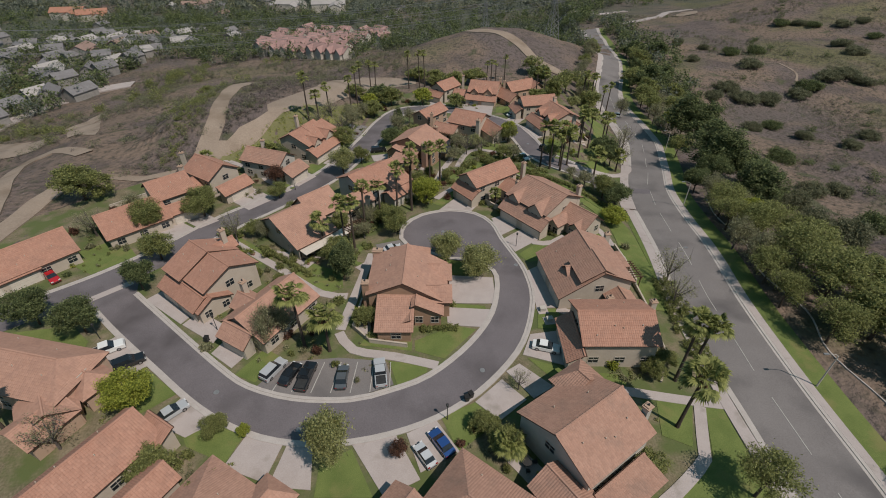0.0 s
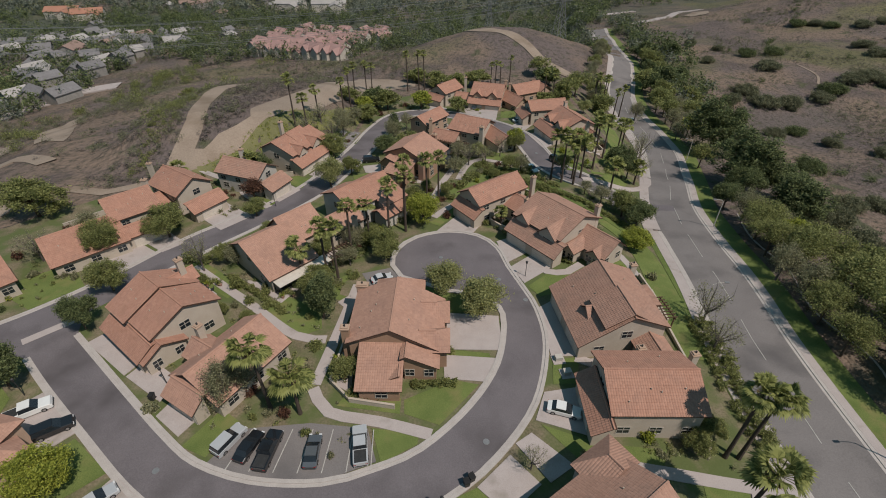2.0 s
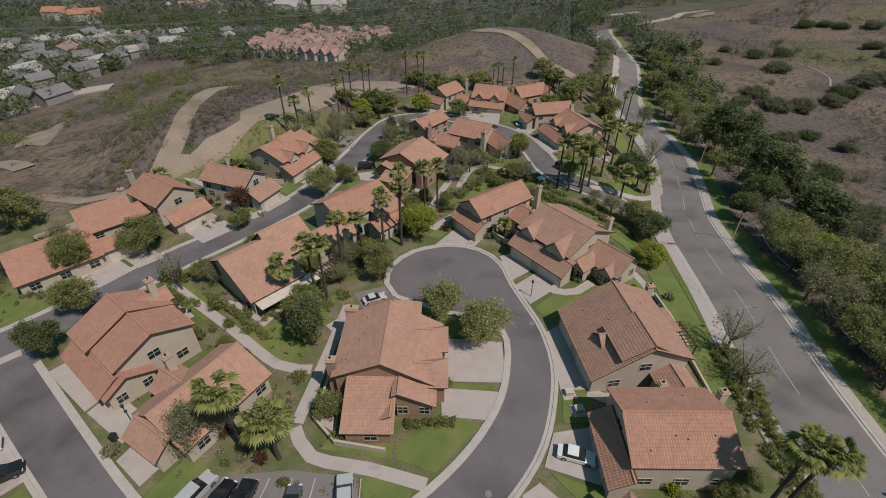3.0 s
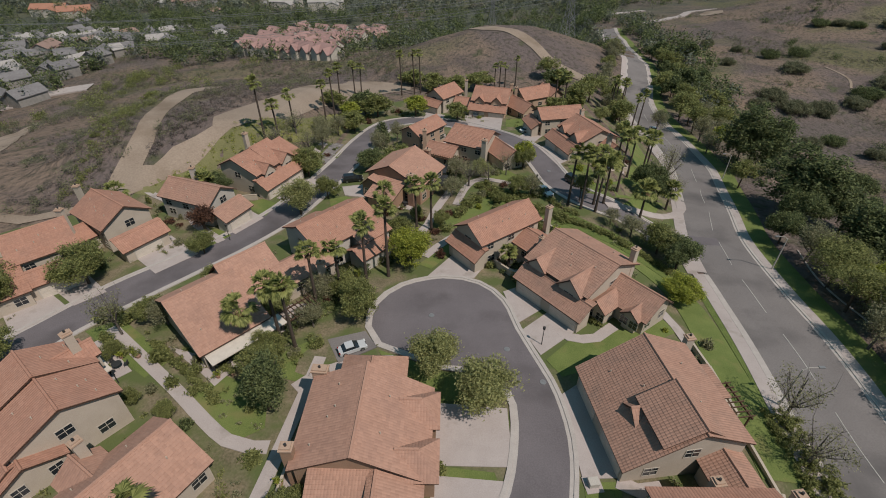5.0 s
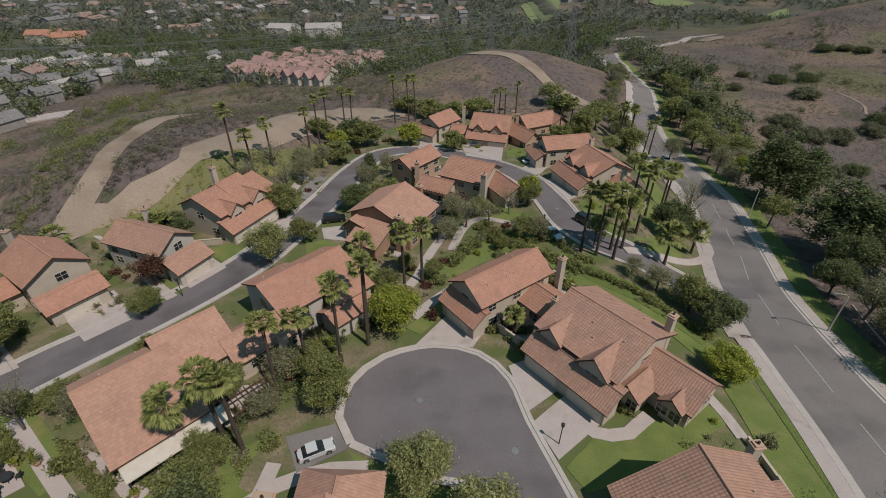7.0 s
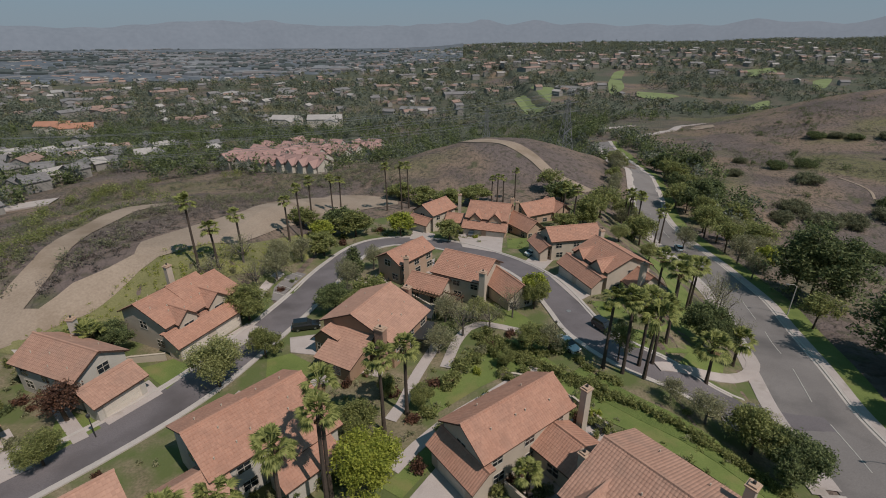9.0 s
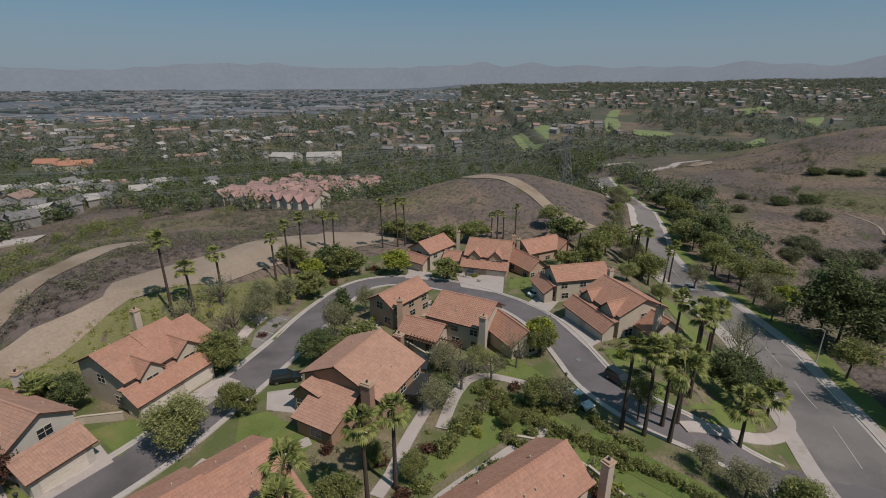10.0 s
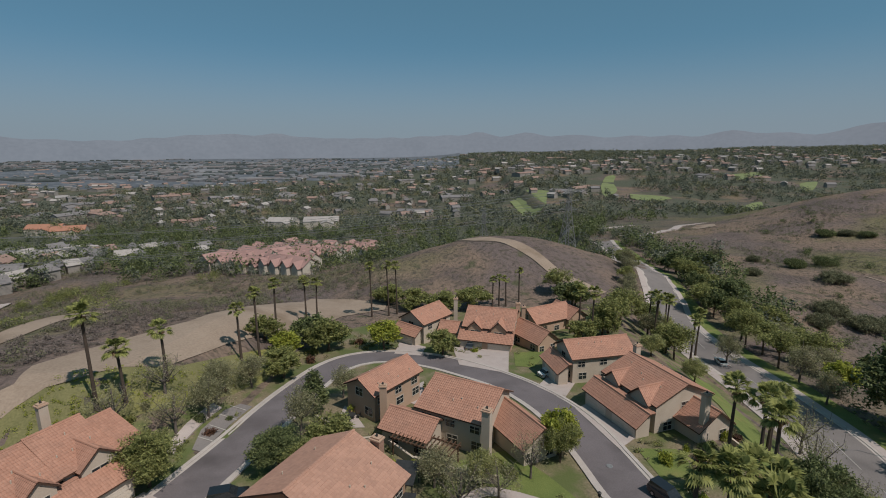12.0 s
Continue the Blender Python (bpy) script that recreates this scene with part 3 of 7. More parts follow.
for outline in (
    [(4.6, 41.8), (8.8, 45.8), (12.0, 42.2), (7.9, 38.8)],
    [(9.6, 47.3), (11.8, 48.8), (16.3, 44.5), (13.1, 42.4)],
    [(-26.3, 36.6), (-21.1, 35.2), (-22.1, 30.1), (-27.8, 32.1)],
    [(-20.5, 35.2), (-17.1, 35.0), (-16.1, 29.2), (-21.4, 29.6)],
    [(-12.0, 35.2), (-6.3, 36.6), (-2.8, 30.5), (-7.1, 28.3)],
    [(-4.9, 36.8), (-0.9, 38.8), (2.2, 34.2), (-2.8, 31.4)],
    [(-39.9, 38.6), (-37.4, 42.9), (-31.0, 38.8), (-34.4, 36.2)],
    [(-56.7, 50.9), (-53.5, 54.7), (-47.6, 50.4), (-51.4, 47.6)],
    [(-50.4, 47.4), (-48.5, 50.5), (-45.3, 48.6), (-48.1, 45.4)],
    [(-53.4, 63.6), (-51.0, 66.8), (-42.6, 61.2), (-44.4, 57.4)],
    [(-44.0, 57.2), (-42.3, 60.6), (-36.0, 56.6), (-37.2, 53.0)],
    [(-36.6, 50.8), (-35.2, 54.3), (-30.6, 51.2), (-32.4, 47.9)],
    [(0.6, 70.7), (9.5, 70.0), (9.4, 62.6), (0.6, 62.7)],
    [(0.6, 61.6), (8.6, 61.0), (6.6, 56.7), (0.8, 57.2)],
    [(16.3, 72.1), (19.8, 74.5), (20.8, 61.6), (16.5, 61.4)],
    [(14.4, 55.0), (19.4, 55.9), (20.1, 48.0), (12.6, 50.6)],
    [(11.0, 91.6), (14.2, 93.2), (17.1, 88.2), (12.4, 84.5)],
    [(12.9, 83.2), (17.7, 87.4), (21.3, 83.8), (14.8, 78.5)],
    [(-0.9, 95.5), (3.9, 102.8), (8.6, 98.6), (6.6, 95.0), (1.6, 95.3)],
    [(-33.6, 122.0), (-29.6, 132.2), (-25.8, 130.4), (-29.6, 119.8)],
    [(-40.0, 109.8), (-37.2, 116.6), (-33.7, 113.8), (-37.0, 107.8)],
    [(-53.1, 101.4), (-48.6, 107.1), (-41.0, 101.2), (-45.5, 95.4)],
    [(-63.0, 85.4), (-61.0, 91.4), (-54.2, 86.9), (-58.2, 81.0)],
    [(-60.6, 92.0), (-57.6, 96.0), (-50.6, 90.6), (-53.6, 87.3)],
    [(-20.9, 127.6), (-15.0, 129.1), (-14.1, 122.5), (-19.5, 123.4)],
    [(25.8, 152.0), (28.6, 154.1), (32.1, 143.8), (28.6, 140.8)],
    [(21.6, 161.2), (26.3, 169.2), (29.3, 164.0), (24.9, 155.5)],
    [(7.1, 184.5), (19.4, 181.3), (17.5, 167.9), (8.3, 172.5)],
    [(-5.0, 190.2), (1.2, 184.5), (0.4, 178.2), (-5.4, 179.6)],
):
    draped("driveway", outline, CONCRETE, 0.14, "pale concrete driveway in front of a garage", "driveway", skirt=0.2, cell=4.0)
for outline in (
    [(-0.3, 39.4), (4.6, 41.8), (7.7, 38.7), (2.1, 34.2)],
    [(-35.1, 36.8), (-32.0, 39.0), (-26.6, 36.6), (-27.8, 32.6), (-33.7, 34.9)],
    [(-48.0, 44.0), (-45.1, 47.6), (-38.6, 43.2), (-43.6, 38.6)],
    [(30.8, 43.0), (35.9, 42.2), (32.9, 35.0), (29.4, 36.6)],
    [(37.5, 41.8), (39.8, 41.1), (39.8, 20.0), (27.6, 22.0), (28.6, 28.3), (34.9, 33.4)],
    [(0.8, 62.7), (7.4, 62.0), (7.6, 61.1), (0.8, 61.6)],
    [(-31.4, 46.6), (-28.4, 52.0), (-25.6, 50.2), (-27.9, 45.2)],
    [(-8.4, 49.3), (-2.3, 48.7), (-2.5, 47.1), (-6.7, 44.6)],
    [(-4.6, 53.6), (2.1, 57.0), (5.6, 56.2), (0.2, 49.8), (-4.4, 51.4)],
    [(-12.5, 54.5), (-5.0, 53.8), (-5.0, 51.4), (-13.5, 52.6)],
    [(15.4, 77.7), (20.0, 82.0), (27.5, 83.5), (33.5, 87.0), (36.0, 84.4), (24.5, 77.4), (17.0, 74.9)],
    [(-22.4, 121.5), (-19.4, 123.2), (-11.1, 117.6), (-12.7, 114.2), (-20.3, 114.6)],
    [(-45.0, 110.6), (-40.4, 109.4), (-37.6, 107.3), (-41.0, 102.0)],
    [(-40.4, 119.0), (-37.0, 117.0), (-33.6, 114.6), (-32.6, 119.6), (-36.4, 121.6)],
    [(38.2, 121.2), (47.1, 123.6), (52.2, 131.2), (44.1, 128.0)],
    [(4.9, 137.4), (14.0, 140.8), (17.8, 135.2), (20.4, 130.5), (12.7, 131.4)],
    [(31.0, 141.0), (36.2, 140.8), (36.4, 134.8), (31.4, 134.4)],
    [(-15.7, 32.5), (-11.9, 34.6), (-8.4, 28.3), (-15.5, 28.3)],
    [(20.3, 180.3), (27.7, 180.9), (23.0, 170.9), (19.4, 171.7)],
    [(16.6, 61.0), (20.4, 61.2), (19.5, 56.5), (15.9, 56.4)],
    [(13.2, 50.0), (19.8, 47.4), (28.0, 46.6), (27.0, 44.6), (17.0, 45.2)],
    [(-76.7, 54.4), (-62.5, 57.0), (-57.6, 53.4), (-57.1, 51.0), (-64.1, 50.6), (-77.0, 48.0)],
    [(-77.5, 76.0), (-68.5, 83.8), (-62.1, 77.0), (-67.6, 70.9)],
    [(-48.6, 82.0), (-45.0, 84.8), (-34.0, 77.0), (-36.0, 74.0)],
    [(-30.0, 71.0), (-21.0, 65.4), (-18.5, 67.0), (-19.5, 71.5), (-26.0, 74.6)],
    [(-20.0, 78.4), (-15.5, 81.4), (-12.5, 77.6), (-16.5, 73.6), (-20.0, 74.6)],
    [(-7.0, 79.2), (1.8, 75.6), (6.8, 74.4), (7.6, 71.0), (0.8, 71.0), (-5.6, 76.4)],
    [(-2.6, 98.8), (-0.4, 97.4), (4.6, 104.6), (3.0, 106.0)],
    [(2.7, 109.9), (8.8, 115.4), (15.9, 120.4), (19.6, 126.4), (11.4, 127.6), (5.0, 119.9), (1.6, 114.0)],
):
    draped("lawn", outline, LAWN, 0.09, "mown green lawn with yellowed patches", "lawn", cell=3.0)
FOOTPATHS = (
    [(-17.2, 55.4), (-14.3, 51.6), (-7.5, 50.2), (-0.8, 48.4)],
    [(22.5, 44.4), (27.4, 43.6), (33.5, 42.6), (40.9, 41.6)],
    [(36.6, 41.4), (34.8, 36.4), (33.8, 33.4), (28.4, 29.0), (24.2, 26.3)],
    [(-14.5, 77.8), (-15.9, 65.4), (-17.1, 56.0)],
    [(-61.6, 124.0), (-50, 116.6), (-46.4, 111.8), (-38.5, 105.2)],
    [(-45.3, 82.8), (-38.0, 77.3), (-31.3, 72.3), (-22.3, 65.4), (-17.3, 64.6)],
    [(-16.6, 72.6), (-13.5, 75.4), (-8.6, 77.2), (-4.8, 77.4)],
    [(4.0, 119.7), (6.3, 127.9), (9.8, 132.2), (17.4, 129.4), (22.6, 127.0)],
    [(30.4, 95.8), (32.1, 93.1), (33.1, 90.2), (34.7, 88.0), (35.6, 85.0), (36.0, 82.0)],
    [(18.2, 83.1), (19.3, 81.9), (21.0, 81.5), (23.1, 81.8), (25.0, 83.3), (26.1, 84.1)],
    [(17.4, 119.8), (13.1, 116.4), (9.6, 113.3), (4.6, 109.0), (0.9, 104.7), (-1.7, 101.0)],
    [(2.7, 125.9), (1.0, 121.0), (-0.4, 116.7), (-1.5, 111.9), (-2.8, 108.8)],
    [(20.0, 61.2), (22.0, 60.2), (24.5, 60.5)],
    [(-12.0, 117.4), (-19.4, 113.0), (-24.0, 113.6)],
)
for pts in FOOTPATHS:
    ribbon("footpath", pts, 0.8, -0.8, 0.15, CONCRETE, "narrow concrete footpath between the houses", "footpath", 0.3)
for outline in ([(-8.6, 118.4), (-7.4, 121.4), (-4.6, 120.6), (-5.0, 117.4)], [(-0.8, 160.5), (1.5, 164.0), (3.4, 158.5), (1.0, 153.5), (-0.5, 154.5)], [(-10.6, 153.4), (-8.5, 150.6), (-6.3, 146.6), (-10.8, 146.4)], [(-35.6, 79.4), (-29.6, 75.2), (-26.6, 72.8), (-24.6, 76.6), (-29.7, 77.6)], [(-46.8, 79.1), (-45.4, 80.8), (-38.2, 75.1), (-39.7, 73.6)], [(-14.6, 62.0), (-12.4, 62.0), (-12.0, 54.6), (-14.2, 56.0)], [(18.2, 108.4), (22.4, 110.6), (24.8, 106.8), (20.6, 103.6)], [(10.6, 99.0), (14.4, 102.4), (17.0, 98.6), (13.2, 95.4)], [(30.6, 60.0), (35.6, 60.6), (35.0, 55.4), (30.8, 55.6)], [(-25.0, 78.6), (-19.6, 83.4), (-17.0, 88.6), (-21.4, 88.0), (-26.6, 82.2)], [(14.0, 30.4), (8.6, 36.4), (6.8, 34.6), (11.8, 28.4)], [(40.6, 141.6), (44.4, 141.0), (44.2, 137.8), (40.4, 138.4)]):
    draped("patio", outline, CONCRETE, 0.12, "pale concrete patio beside a house", "patio", skirt=0.2, cell=4.0)
for outline in ([(-27.6, 44.2), (-24.6, 49.0), (-16.3, 49.9), (-8.9, 49.2), (-7.3, 44.8), (-12.8, 42.5), (-20.5, 42.6)], [(-14.2, 80.9), (-9.2, 82.6), (-7.2, 79.6), (-11.9, 76.7)], [(-28.2, 140.4), (-29.0, 144.5), (-28.3, 150.6), (-27.2, 153.4), (-25.2, 153.0), (-26.2, 147.0), (-26.8, 140.2)]):
    draped("parking_bay", outline, ASPHALT_OLD, 0.19, "worn grey asphalt parking bay with white lines", "parking bay", skirt=0.2)
for k in range(7):
    a, b = (-24.9 + k * 2.85, 43.6 - 0.35 * math.sin(k / 6 * math.pi)), (-23.4 + k * 2.55, 49.0)
    ribbon("bay_line", [a, b], 0.06, -0.06, 0.215, PAINT, "white painted parking bay line", "road marking", 0.05)
for k in range(4):
    ribbon("bay_line", [(-28.7 + k * 0.15, 143.0 + k * 3.0), (-26.2 + k * 0.2, 142.6 + k * 3.0)], 0.06, -0.06, 0.215, PAINT, "white painted parking bay line", "road marking", 0.05)
ribbon("pavement", [(-30.6, 139.0), (-30.3, 144.5), (-29.6, 150.8)], 0.7, -0.7, 0.26, CONCRETE, "pale concrete pavement beside the parking bay", "pavement", 0.3)
for k in range(26):
    y = -22 + k * 14.0
    ribbon("lane_dash", [(lerp_table(y + q, ROAD_X), y + q) for q in (0.0, 4.5, 9.0)], 0.055, -0.055, 0.125, PAINT, "worn white dashed lane line", "road marking", 0.04)
draped("road_junction", [(-60.6, 60.4), (-56.0, 65.4), (-57.6, 69.4), (-60.6, 67.4), (-63.8, 64.4), (-65.4, 61.6)], ASPHALT, 0.105, "dark asphalt mouth of the cul-de-sac street", "road", cell=4.0)
ribbon("stop_gutter", [(-63.4, 63.6), (-58.4, 68.6)], 0.75, -0.75, 0.14, CONCRETE, "pale concrete cross gutter at the street junction", "gutter", 0.2)
for k, (x, y) in enumerate([(10.4, 79.5), (-19.5, 37.4), (6, 47.5), (0, 86), (26, 137), (14.4, 74.0), (-33, 43.5)]):
    bm = bmesh.new()
    bmesh.ops.create_cone(bm, cap_ends=True, segments=16, radius1=0.42, radius2=0.4, depth=0.05, matrix=Matrix.Translation((x, y, land_z(x, y) + 0.12)))
    tagged(part("manhole_cover", bm, STEEL, None), "round grey iron manhole cover in the asphalt", "manhole cover")

# ---- houses ----
MESHES = {}


def window_mesh(w, h):
    key = ("win", w, h)
    if key not in MESHES:
        bm = bmesh.new()
        t = 0.09
        xs, zs = (-w / 2 - t, -w / 2, -0.03, 0.03, w / 2, w / 2 + t), (-t, 0, h * 0.55, h * 0.55 + 0.05, h, h + t)
        grid = [[bm.verts.new((x, -0.05, z)) for z in zs] for x in xs]
        bars = [bm.faces.new((grid[i][k], grid[i + 1][k], grid[i + 1][k + 1], grid[i][k + 1])) for i in range(5) for k in range(5) if i in (0, 2, 4) or k in (0, 2, 4)]
        ext = bmesh.ops.extrude_face_region(bm, geom=bars)
        bmesh.ops.translate(bm, verts=[g for g in ext["geom"] if isinstance(g, bmesh.types.BMVert)], vec=(0, 0.1, 0))
        fr = finish(bm, "window")
        fr.materials.append(FRAME)
        bm = bmesh.new()
        add_box(bm, (-w / 2, -0.05, 0), (w / 2, 0.015, h))
        pn = finish(bm, "pane")
        pn.materials.append(GLASS)
        MESHES[key] = (fr, pn)
    return MESHES[key]


def garage_meshes(w):
    key = ("gar", w)
    if key not in MESHES:
        out = []
        for k in range(4):
            bm = bmesh.new()
            add_box(bm, (-w / 2, -0.05, 0.53 * k + 0.015), (w / 2, 0.03, 0.53 * k + 0.515))
            me = finish(bm, "panel")
            me.materials.append(GARAGE)
            out.append(me)
        bm = bmesh.new()
        for a, b in (((-w / 2 - 0.15, -0.1, 0), (-w / 2, 0.06, 2.2)), ((w / 2, -0.1, 0), (w / 2 + 0.15, 0.06, 2.2)), ((-w / 2 - 0.15, -0.1, 2.14), (w / 2 + 0.15, 0.07, 2.34))):
            add_box(bm, a, b)
        fr = finish(bm, "garage_frame")
        fr.materials.append(FRAME)
        MESHES[key] = (fr, out)
    return MESHES[key]


def door_meshes():
    if "door" not in MESHES:
        bm = bmesh.new()
        add_box(bm, (-0.5, -0.05, 0), (0.5, 0.03, 2.05))
        add_box(bm, (-0.35, 0.03, 0.2), (0.35, 0.045, 0.9))
        add_box(bm, (-0.35, 0.03, 1.1), (0.35, 0.045, 1.85))
        d = finish(bm, "front_door")
        d.materials.append(DARKWOOD)
        bm = bmesh.new()
        add_box(bm, (0.36, 0.03, 1.0), (0.42, 0.1, 1.1))
        h = finish(bm, "handle")
        h.materials.append(STEEL)
        MESHES["door"] = (d, h)
    return MESHES["door"]


def put(parent, me, m, name):
    ob = new(name, me)
    ob.parent = parent
    ob.matrix_basis = m
    return ob


def slope(bm, uv, pts, su, ss, first):
    f = bm.faces.new([bm.verts.new(p) for p in pts])
    f.smooth = False
    for loop, a, b in zip(f.loops, su, ss):
        loop[uv].uv = (a + first, b)


class House:
    def __init__(self, x, y, z, wall, tile, label):
        self.x, self.y, self.z, self.wall, self.tile = x, y, z, wall, tile
        self.ob = thing("house", x, y, z, 0, label, "house", "houses on the ridge")

    def block(self, x, y, ang, u0, u1, wl, zl, wr, zr, top, hip0=0.0, hip1=0.0, low=-1.2, win="", garage=0, door="", inset=0.5, wins2=True, upper=True):
        """A roofed mass: a ridge from u0 to u1 along ang through (x, y), eaves wl to the left and wr to the right of it."""
        m = pose(x - self.x, y - self.y, 0, 0, 0, ang)
        bm = bmesh.new()
        uv = bm.loops.layers.uv.new("slope")
        seed = random.random() * 30
        over = 0.035
        courses = max(2, round(math.hypot(max(wl, wr), top - min(zl, zr)) / 0.42))
        for side, w, ze in ((1, wl, zl), (-1, wr, zr)):
            if w < 0.6 and abs(ze - top) < 0.01:
                continue
            run = math.hypot(w, top - ze)
            for i in range(courses):
                f0, f1 = i / courses, (i + 1) / courses
                a0, b0 = u0 + hip0 * f0, u1 - hip1 * f0
                a1, b1 = u0 + hip0 * f1, u1 - hip1 * f1
                v0, v1 = side * w * (1 - f0), side * w * (1 - f1)
                z0, z1 = ze + (top - ze) * f0 + over, ze + (top - ze) * f1
                P = [m @ Vector(q) for q in ((a0, v0, z0), (b0, v0, z0), (b1, v1, z1), (a1, v1, z1))]
                slope(bm, uv, P if side < 0 else P[::-1], (a0, b0, b1, a1) if side < 0 else (a1, b1, b0, a0), (f0 * run,) * 2 + (f1 * run,) * 2 if side < 0 else (f1 * run,) * 2 + (f0 * run,) * 2, seed)
                R = [m @ Vector(q) for q in ((a0, v0, z0 - over), (b0, v0, z0 - over), (b0, v0, z0), (a0, v0, z0))]
                slope(bm, uv, R if side < 0 else R[::-1], (a0, b0, b0, a0), (f0 * run,) * 4, seed)
        for end, hip, uu in ((-1, hip0, u0), (1, hip1, u1)):
            if not hip:
                continue
            for i in range(courses):
                f0, f1 = i / courses, (i + 1) / courses
                q0, q1 = uu - end * hip * f0, uu - end * hip * f1
                zl0, zr0, zl1, zr1 = [e + (top - e) * f + o for e, f, o in ((zl, f0, over), (zr, f0, over), (zl, f1, 0), (zr, f1, 0))]
                P = [m @ Vector(q) for q in ((q0, -wr * (1 - f0), zr0), (q0, wl * (1 - f0), zl0), (q1, wl * (1 - f1), zl1), (q1, -wr * (1 - f1), zr1))]
                run = math.hypot(hip, top - (zl + zr) / 2)
                vv = (-wr * (1 - f0), wl * (1 - f0), wl * (1 - f1), -wr * (1 - f1))
                slope(bm, uv, P if end > 0 else P[::-1], vv if end > 0 else vv[::-1], (f0 * run,) * 2 + (f1 * run,) * 2 if end > 0 else (f1 * run,) * 2 + (f0 * run,) * 2, seed)
                R = [m @ Vector(q) for q in ((q0, -wr * (1 - f0), zr0 - over), (q0, wl * (1 - f0), zl0 - over), (q0, wl * (1 - f0), zl0), (q0, -wr * (1 - f0), zr0))]
                slope(bm, uv, R if end > 0 else R[::-1], (-wr, wl, wl, -wr), (f0 * run,) * 4, seed)
        bmesh.ops.remove_doubles(bm, verts=bm.verts, dist=0.004)
        roof = part("roof", bm, self.tile, self.ob, "terracotta barrel tile roof slope")
        # ridge caps
        bm = bmesh.new()
        k = max(2, int((u1 - u0 - hip0 - hip1) / 0.42))
        for i in range(k):
            a = u0 + hip0 + (u1 - u0 - hip0 - hip1) * i / k
            b = u0 + hip0 + (u1 - u0 - hip0 - hip1) * (i + 1) / k + 0.04
            arc = [(0.17, -0.06), (0.1, 0.09), (-0.1, 0.09), (-0.17, -0.06)]
            add_prism(bm, [m @ Vector((a, v, top + z + 0.04)) for v, z in arc], [m @ Vector((b, v * 0.85, top + z * 0.85 + 0.03)) for v, z in arc])
        part("ridge_tiles", bm, self.tile, roof)
        # eave board under the tiles
        bm = bmesh.new()
        if hip0 or hip1:
            add_box(bm, (u0 + 0.05, -wr + 0.05, min(zl, zr) - 0.2), (u1 - 0.05, wl - 0.05, min(zl, zr) - 0.02), m)
        else:
            prof = [(wl - 0.04, zl - 0.2), (wl - 0.04, zl - 0.03), (0, top - 0.03), (-wr + 0.04, zr - 0.03), (-wr + 0.04, zr - 0.2), (0, top - 0.24)]
            add_prism(bm, [m @ Vector((u0 + 0.04, v, z)) for v, z in prof], [m @ Vector((u1 - 0.04, v, z)) for v, z in prof])
        part("eave_board", bm, FASCIA, roof, "dark brown timber eave board")
        # walls
        bm = bmesh.new()
        il, ir = min(inset, wl), min(inset, wr)
        if hip0 or hip1:
            add_box(bm, (u0 + inset, -wr + ir, low), (u1 - inset, wl - il, min(zl, zr) - 0.1), m)
        else:
            prof = [(wl - il, low), (wl - il, zl + (top - zl) * il / max(wl, 0.01) - 0.2), (0, top - 0.2), (-wr + ir, zr + (top - zr) * ir / max(wr, 0.01) - 0.2), (-wr + ir, low)]
            add_prism(bm, [m @ Vector((u0 + inset, v, z)) for v, z in prof], [m @ Vector((u1 - inset, v, z)) for v, z in prof])
        wall = part("wall", bm, self.wall, self.ob)
        mid = (wl - wr) / 2
        for c in win:
            if c in "AB":
                uu, rz = (u0 + inset, 90) if c == "A" else (u1 - inset, -90)
                rows = [(0.9, 1.2, [mid - 0.27 * (wl + wr), mid + 0.22 * (wl + wr)])]
                if top > 6:
                    rows = [(0.9, 1.5, [mid - 0.24 * (wl + wr)]), (3.5, 1.5, [mid + 0.04 * (wl + wr)])]
                for zz, ww, vs in rows:
                    for v in vs:
                        self.window(m @ pose(uu, v, zz, 0, 0, rz), ww, 1.25)
            else:
                vv, rz, ze = (wl - il, 0, zl) if c == "L" else (-wr + ir, 180, zr)
                n = max(1, int((u1 - u0) / 3.6))
                for i in range(n):
                    uu = u0 + (u1 - u0) * (i + 0.5) / n
                    if ze > 4.2 and upper:
                        self.window(m @ pose(uu, vv, ze - 1.75, 0, 0, rz), 1.35, 1.0)
                    if wins2:
                        self.window(m @ pose(uu + 0.3, vv, 0.9, 0, 0, rz), 1.5, 1.2)
        for i in range(garage):
            uu = u0 + (u1 - u0) * (i + 0.5) / garage
            g = m @ pose(uu, -wr + ir, 0.02, 0, 0, 180)
            fr, panels = garage_meshes(4.6 if (u1 - u0) / garage > 5 else 3.0)
            gd = put(self.ob, fr, g, "garage_door")
            tagged(gd, "cream painted sectional garage door")
            for p in panels:
                put(gd, p, Matrix(), "panel")
        for c in door:
            g = m @ (pose(u0 + inset, 0.6, 0.05, 0, 0, 90) if c == "A" else pose(u1 - inset, 0.6, 0.05, 0, 0, -90) if c == "B" else pose(u0 + 1.6, -wr + ir, 0.05, 0, 0, 180))
            d, h = door_meshes()
            dd = put(self.ob, d, g, "front_door")
            put(dd, h, Matrix(), "handle")
        return m

    def window(self, m, w, h):
        fr, pn = window_mesh(w, h)
        f = put(self.ob, fr, m, "window")
        put(f, pn, Matrix(), "pane")

